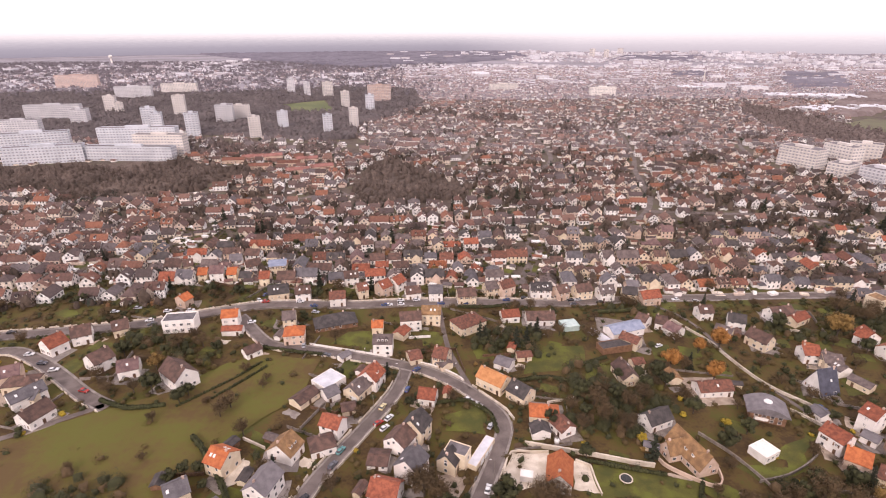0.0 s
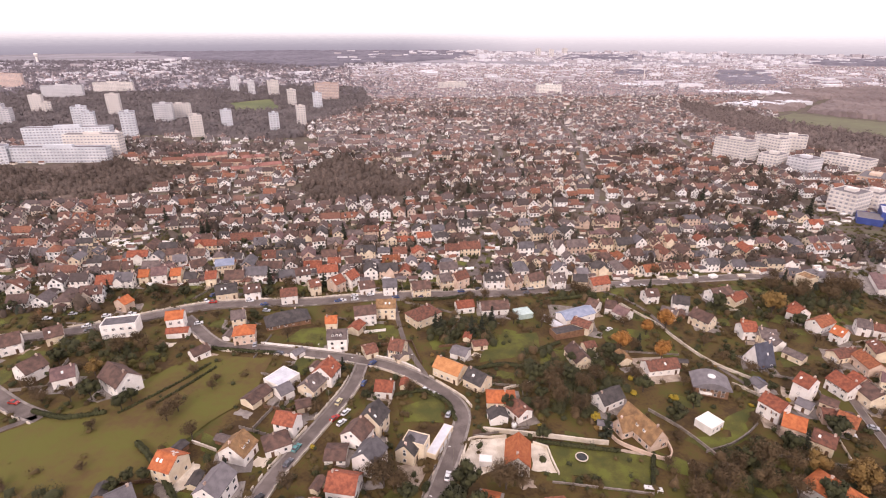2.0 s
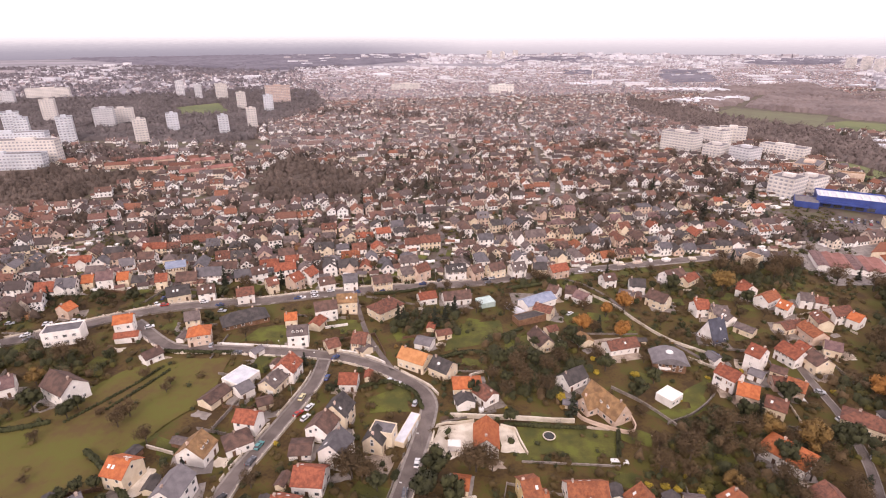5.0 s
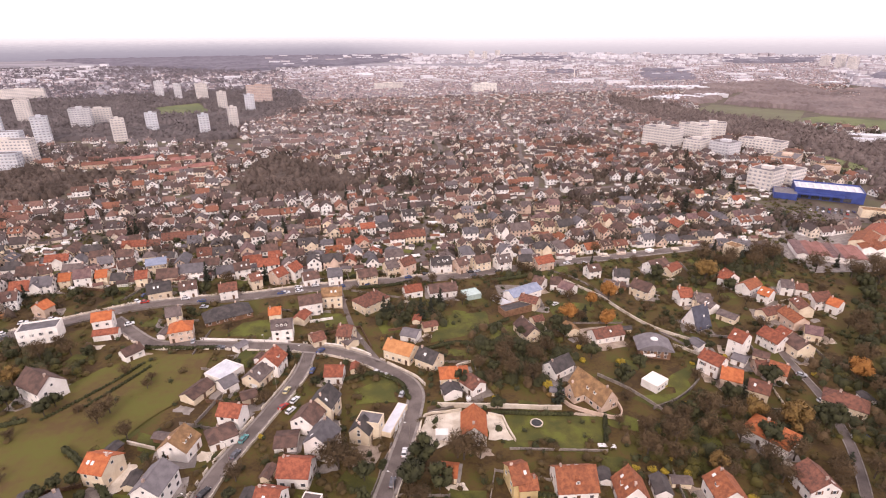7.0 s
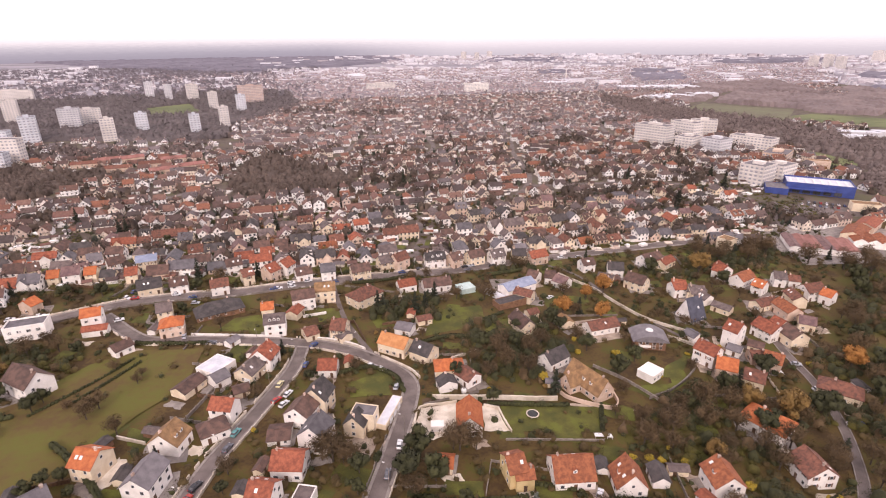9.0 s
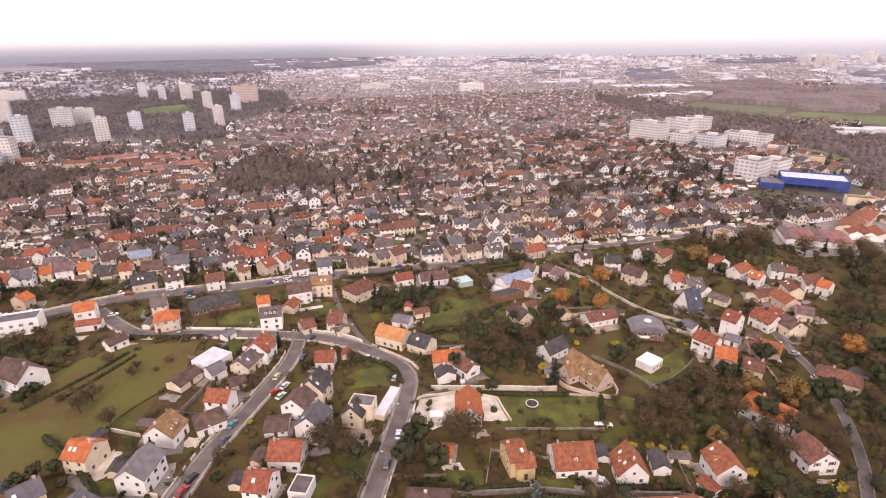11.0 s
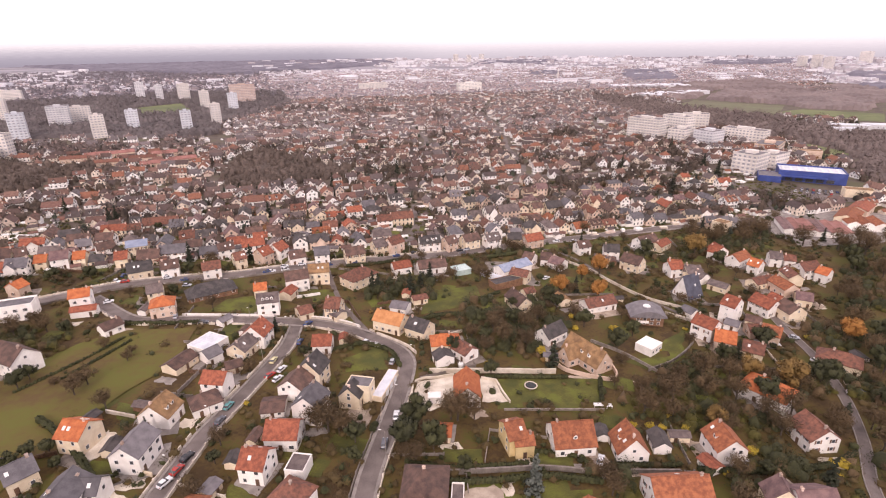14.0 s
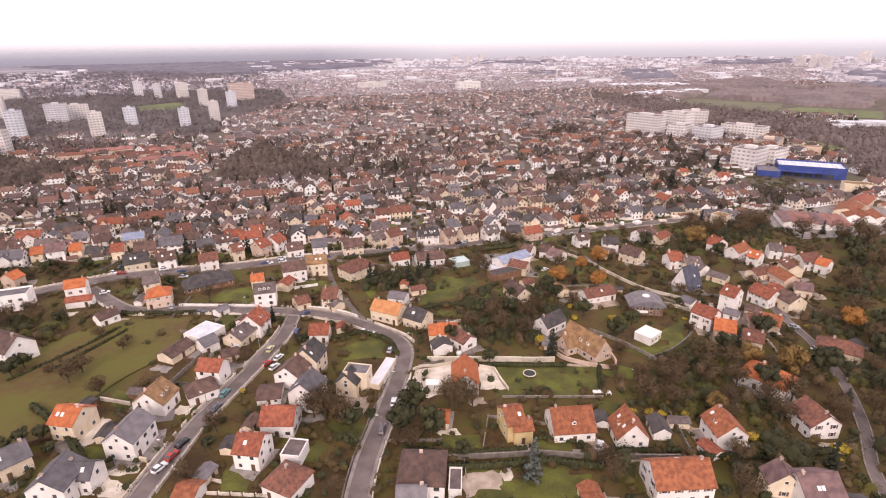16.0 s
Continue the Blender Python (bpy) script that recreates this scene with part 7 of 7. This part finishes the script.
TOP = [(0.25, 1.38, 1), (0.15, 1.48, 1), (-1.2, 1.5, 1), (-1.3, 1.4, 1)]
CAR_MESH = {c: (section_mesh("body", BODY, 0.86, 0.86, m), section_mesh("roof_panel", TOP, 0.7, 0.68, m)) for c, m in PAINT.items()}
CAR_GLASS = section_mesh("cabin_glass", GLASS, 0.8, 0.66, M_PANE)
M_LAMP = mat("headlight_glass", (0.6, 0.6, 0.62), (0.75, 0.75, 0.76), 3, 0.2)
M_TAIL = mat("tail_light_glass", (0.3, 0.02, 0.02), (0.4, 0.03, 0.03), 3, 0.2)
HEAD = Solid().box(2.08, -0.14, 0.62, 2.17, 0.14, 0.78).mesh("headlight", M_LAMP)
TAIL = Solid().box(-2.15, -0.1, 0.68, -2.02, 0.1, 0.86).mesh("tail_light", M_TAIL)


def car(x, y, turn, colour, lift=0.12, van=False):
    ob = tagged(new("van" if van else "car"), f"parked {colour} {'van' if van else 'hatchback car'} with dark windows", "van" if van else "car", "parked cars")
    ob.matrix_world = pose(x, y, ground_z(x, y) + lift, 0, 0, turn) @ Matrix.Diagonal((1.05, 1.0, 1.3, 1) if van else (0.93, 0.96, 0.96, 1))
    body, top = CAR_MESH[colour]
    hold("body", body, ob)
    hold("roof_panel", top, ob)
    hold("cabin_glass", CAR_GLASS, ob)
    for s in (-1, 1):
        hold("headlight", HEAD, ob, pose(0, s * 0.62, 0))
        hold("tail_light", TAIL, ob, pose(0, s * 0.68, 0))
        for wx in (-1.3, 1.3):
            hold("wheel", WHEEL, ob, pose(wx, s * 0.8, 0.31))
    return ob


car(-45.9, 109.2, 52, "white")
car(-43.9, 113.0, 60, "red")
car(-42.4, 117.3, 56, "black")
car(-36.2, 130.8, 64, "grey")
car(-34.7, 137.3, 64, "teal")
car(-23.0, 160.1, 70, "cream")
car(-23.6, 151.2, 47, "red")
car(-21.1, 148.7, 50, "white")
car(-20.0, 154.1, 55, "white")
car(13.7, 122.5, 74, "white")
car(8.7, 111.5, 74, "grey")
car(17.0, 151.2, 63, "silver")
car(9.8, 133.4, 66, "white")
car(9.6, 165.5, -41, "white")
car(13.0, 162.7, -41, "white")
car(-11.4, 184.4, 49, "blue")
car(-14.4, 171.0, 74, "blue")
car(-62.4, 200.5, 98, "silver")
car(-50.9, 193.5, -0, "grey")
car(-44.1, 192.2, -0, "blue")
car(63.9, 93.0, 51, "white")
car(101.7, 83.3, -101, "silver")
car(-95.2, 241.5, -44, "white")
car(-91.6, 240.4, 6, "red")
car(-94.0, 248.2, 67, "blue")
car(-63.9, 230.8, -11, "silver")
car(-91.9, 219.6, 22, "white")
car(159.0, 132.5, -24, "white")
car(170.3, 135.1, -28, "silver")
car(137.5, 253.7, 5, "white")
car(43.8, 252.2, 6, "black")
car(147.5, 165.7, -56, "blue")
car(99.7, 207.7, 27, "white")
car(163.8, 112.6, -60, "cream")
car(159.5, 101.8, -43, "white")
car(164.8, 120.3, -5, "white")
car(-177.7, 191.2, 8, "white")
car(-159.5, 179.8, 17, "white")
car(-138.4, 166.1, -15, "red")
car(-167.6, 184.7, -0, "grey")
car(-136.6, 228.9, 20, "white")
car(-125.6, 229.7, 8, "white")
car(-162.5, 228.5, -1, "white")
car(-153.1, 232.2, 10, "silver")
for k in range(26):
    line, w = ROADS[3]
    i = rng.randrange(40, len(line) - 60)
    d = line[i + 1] - line[i]
    n = Vector((d.y, -d.x, 0)).normalized()
    side = rng.choice((-1, 1))
    p = line[i] + n * side * 2.2
    car(p.x, p.y, math.degrees(math.atan2(d.y, d.x)) + rng.choice((0, 180)), rng.choice(("white", "white", "silver", "black", "blue", "grey", "red")))


for k, (x, y) in enumerate(CAR_PARK):
    car(x, y, 50, ("white", "silver", "grey", "black", "white", "red", "blue")[k % 7], 0.3)

# ---- street furniture ----
POLE = Solid()
branch(POLE, Vector((0, 0, -0.3)), Vector((0, 0, 7.6)), 0.11, 0.07)
POLE = POLE.mesh("pole", M_STONE_DARK)
ARM = Solid()
branch(ARM, Vector((0, 0, 7.3)), Vector((1.2, 0, 7.8)), 0.04, 0.03)
ARM = ARM.mesh("arm", M_STONE_DARK)
LAMP_HEAD = Solid().box(1.0, -0.12, 7.72, 1.7, 0.12, 7.86).mesh("lamp_head", M_FRAME)
for x, y, turn in ((-26, 158, 150), (-37.5, 128, 150), (-44, 110, 150), (-17.5, 178, 180), (8.6, 108, 150), (16, 127, 160), (24.5, 149, 180), (6, 180, 220), (-33, 189.5, 260), (-60, 196, 260), (-20, 240.5, 90), (40, 244, 90), (90, 249, 90), (150, 256, 90)):
    ob = tagged(new("street_lamp"), "slim grey street lamp beside the road", "street lamp", "street lamps")
    ob.matrix_world = pose(x, y, ground_z(x, y), 0, 0, turn)
    hold("pole", POLE, ob)
    hold("arm", ARM, ob)
    hold("lamp_head", LAMP_HEAD, ob)

# ---- small garden things ----


def ring_band(s, r0, r1, z0, z1, n=20):
    """A flat hoop between two radii."""
    a = [(math.cos(2 * math.pi * i / n), math.sin(2 * math.pi * i / n)) for i in range(n)]
    v = [(x * r, y * r, z) for r, z in ((r0, z0), (r1, z0), (r1, z1), (r0, z1)) for x, y in a]
    return s.add(v, [(j * n + i, j * n + (i + 1) % n, ((j + 1) % 4) * n + (i + 1) % n, ((j + 1) % 4) * n + i) for j in range(4) for i in range(n)])


def placed(name, x, y, turn, words, category):
    ob = tagged(new(name), words, category)
    ob.matrix_world = pose(x, y, ground_z(x, y) + 0.1, 0, 0, turn)
    return ob


M_MAT = mat("trampoline_mat", (0.02, 0.02, 0.022), (0.05, 0.05, 0.05), 2, 0.8)
M_SKIP = mat("yellow_skip_paint", (0.55, 0.36, 0.02), (0.7, 0.48, 0.04), 2, 0.5)
ob = placed("trampoline", 58.5, 127.7, 0, "round garden trampoline with pale rim on a lawn", "trampoline")
hold("rim", ring_band(Solid(), 1.75, 2.15, 0.78, 0.88).mesh("rim", M_STONE), ob)
hold("jumping_mat", Solid().prism([(math.cos(k * math.pi / 10) * 1.76, math.sin(k * math.pi / 10) * 1.76) for k in range(20)], 0.8, 0.83).mesh("jumping_mat", M_MAT), ob)
LEG = Solid().box(-0.05, -0.05, -0.3, 0.05, 0.05, 0.8).mesh("leg", M_STONE_DARK)
for k in range(6):
    hold("leg", LEG, ob, pose(2 * math.cos(k * math.pi / 3), 2 * math.sin(k * math.pi / 3), 0))
ob = placed("garden_tank", 39.5, 144.0, 0, "white round garden tank beside a long wall", "tank")
levels = [(0.75, -0.3), (0.95, 0.4), (0.95, 1.1), (0.7, 1.5), (0.3, 1.7)]
around = [(math.cos(k * math.pi / 7), math.sin(k * math.pi / 7)) for k in range(14)]
hold("body", Solid().add([(x * q, y * q, z) for q, z in levels for x, y in around], [(14 * j + i, 14 * j + (i + 1) % 14, 14 * j + 14 + (i + 1) % 14, 14 * j + 14 + i) for j in range(4) for i in range(14)] + [tuple(range(56, 70))]).mesh("body", M_FRAME), ob)
hold("cap", ring_band(Solid(), 0.05, 0.28, 1.68, 1.82, 10).mesh("cap", M_STONE_DARK), ob)
for x, y, turn, w in ((75.4, 114.2, -14, 1.6), (78.2, 113.2, -10, 0.9)):
    ob = placed("garden_table", x, y, turn, "white garden table beside a low wall", "table")
    hold("tabletop", Solid().box(-w, -0.8, 0.7, w, 0.8, 0.76).mesh("tabletop", M_FRAME), ob)
    for a in (-1, 1):
        for b in (-1, 1):
            hold("leg", Solid().box(-0.05, -0.05, -0.3, 0.05, 0.05, 0.7).mesh("leg", M_FRAME), ob, pose(a * (w - 0.12), b * 0.65, 0))
ob = placed("skip", 169.0, 113.5, -10, "yellow metal skip beside a lane", "skip")
hold("tub", Solid().add([(-1.3, -0.8, 0), (1.3, -0.8, 0), (1.3, 0.8, 0), (-1.3, 0.8, 0), (-1.9, -0.9, 1.2), (1.9, -0.9, 1.2), (1.9, 0.9, 1.2), (-1.9, 0.9, 1.2), (-1.75, -0.8, 1.2), (1.75, -0.8, 1.2), (1.75, 0.8, 1.2), (-1.75, 0.8, 1.2), (-1.25, -0.7, 0.3), (1.25, -0.7, 0.3), (1.25, 0.7, 0.3), (-1.25, 0.7, 0.3)],
    [(3, 2, 1, 0), (0, 1, 5, 4), (1, 2, 6, 5), (2, 3, 7, 6), (3, 0, 4, 7), (4, 5, 9, 8), (5, 6, 10, 9), (6, 7, 11, 10), (7, 4, 8, 11), (8, 9, 13, 12), (9, 10, 14, 13), (10, 11, 15, 14), (11, 8, 12, 15), (12, 13, 14, 15)]).mesh("tub", M_SKIP), ob)
for q in (-1, 1):
    hold("lifting_lug", Solid().box(-0.15, -0.06, 0.6, 0.15, 0.06, 0.9).mesh("lifting_lug", M_STONE_DARK), ob, pose(0, q * 0.92, 0))
ob = placed("boat", 163.2, 102.0, 24, "small boat under a blue cover on a lawn", "boat")
hold("hull", Solid().add([(-2.2, -0.8, 0.2), (1.2, -0.7, 0.2), (2.4, 0, 0.5), (1.2, 0.7, 0.2), (-2.2, 0.8, 0.2), (-2.3, -1.0, 0.9), (1.3, -0.9, 0.9), (2.8, 0, 1.1), (1.3, 0.9, 0.9), (-2.3, 1.0, 0.9)], [(4, 3, 2, 1, 0), (0, 1, 6, 5), (1, 2, 7, 6), (2, 3, 8, 7), (3, 4, 9, 8), (4, 0, 5, 9), (5, 6, 7, 8, 9)]).mesh("hull", M_FRAME), ob)
hold("cover", Solid().add([(-2.35, -1.05, 0.88), (1.3, -0.95, 0.92), (1.3, 0.95, 0.92), (-2.35, 1.05, 0.88), (-2.2, 0, 1.4), (1.2, 0, 1.35)], [(0, 1, 5, 4), (1, 2, 5), (2, 3, 4, 5), (3, 0, 4), (3, 2, 1, 0)]).mesh("cover", M_BLUE), ob)
for q in (-1.4, 1.0):
    hold("cradle", Solid().box(q - 0.1, -0.8, -0.3, q + 0.1, 0.8, 0.22).mesh("cradle", M_STONE_DARK), ob)
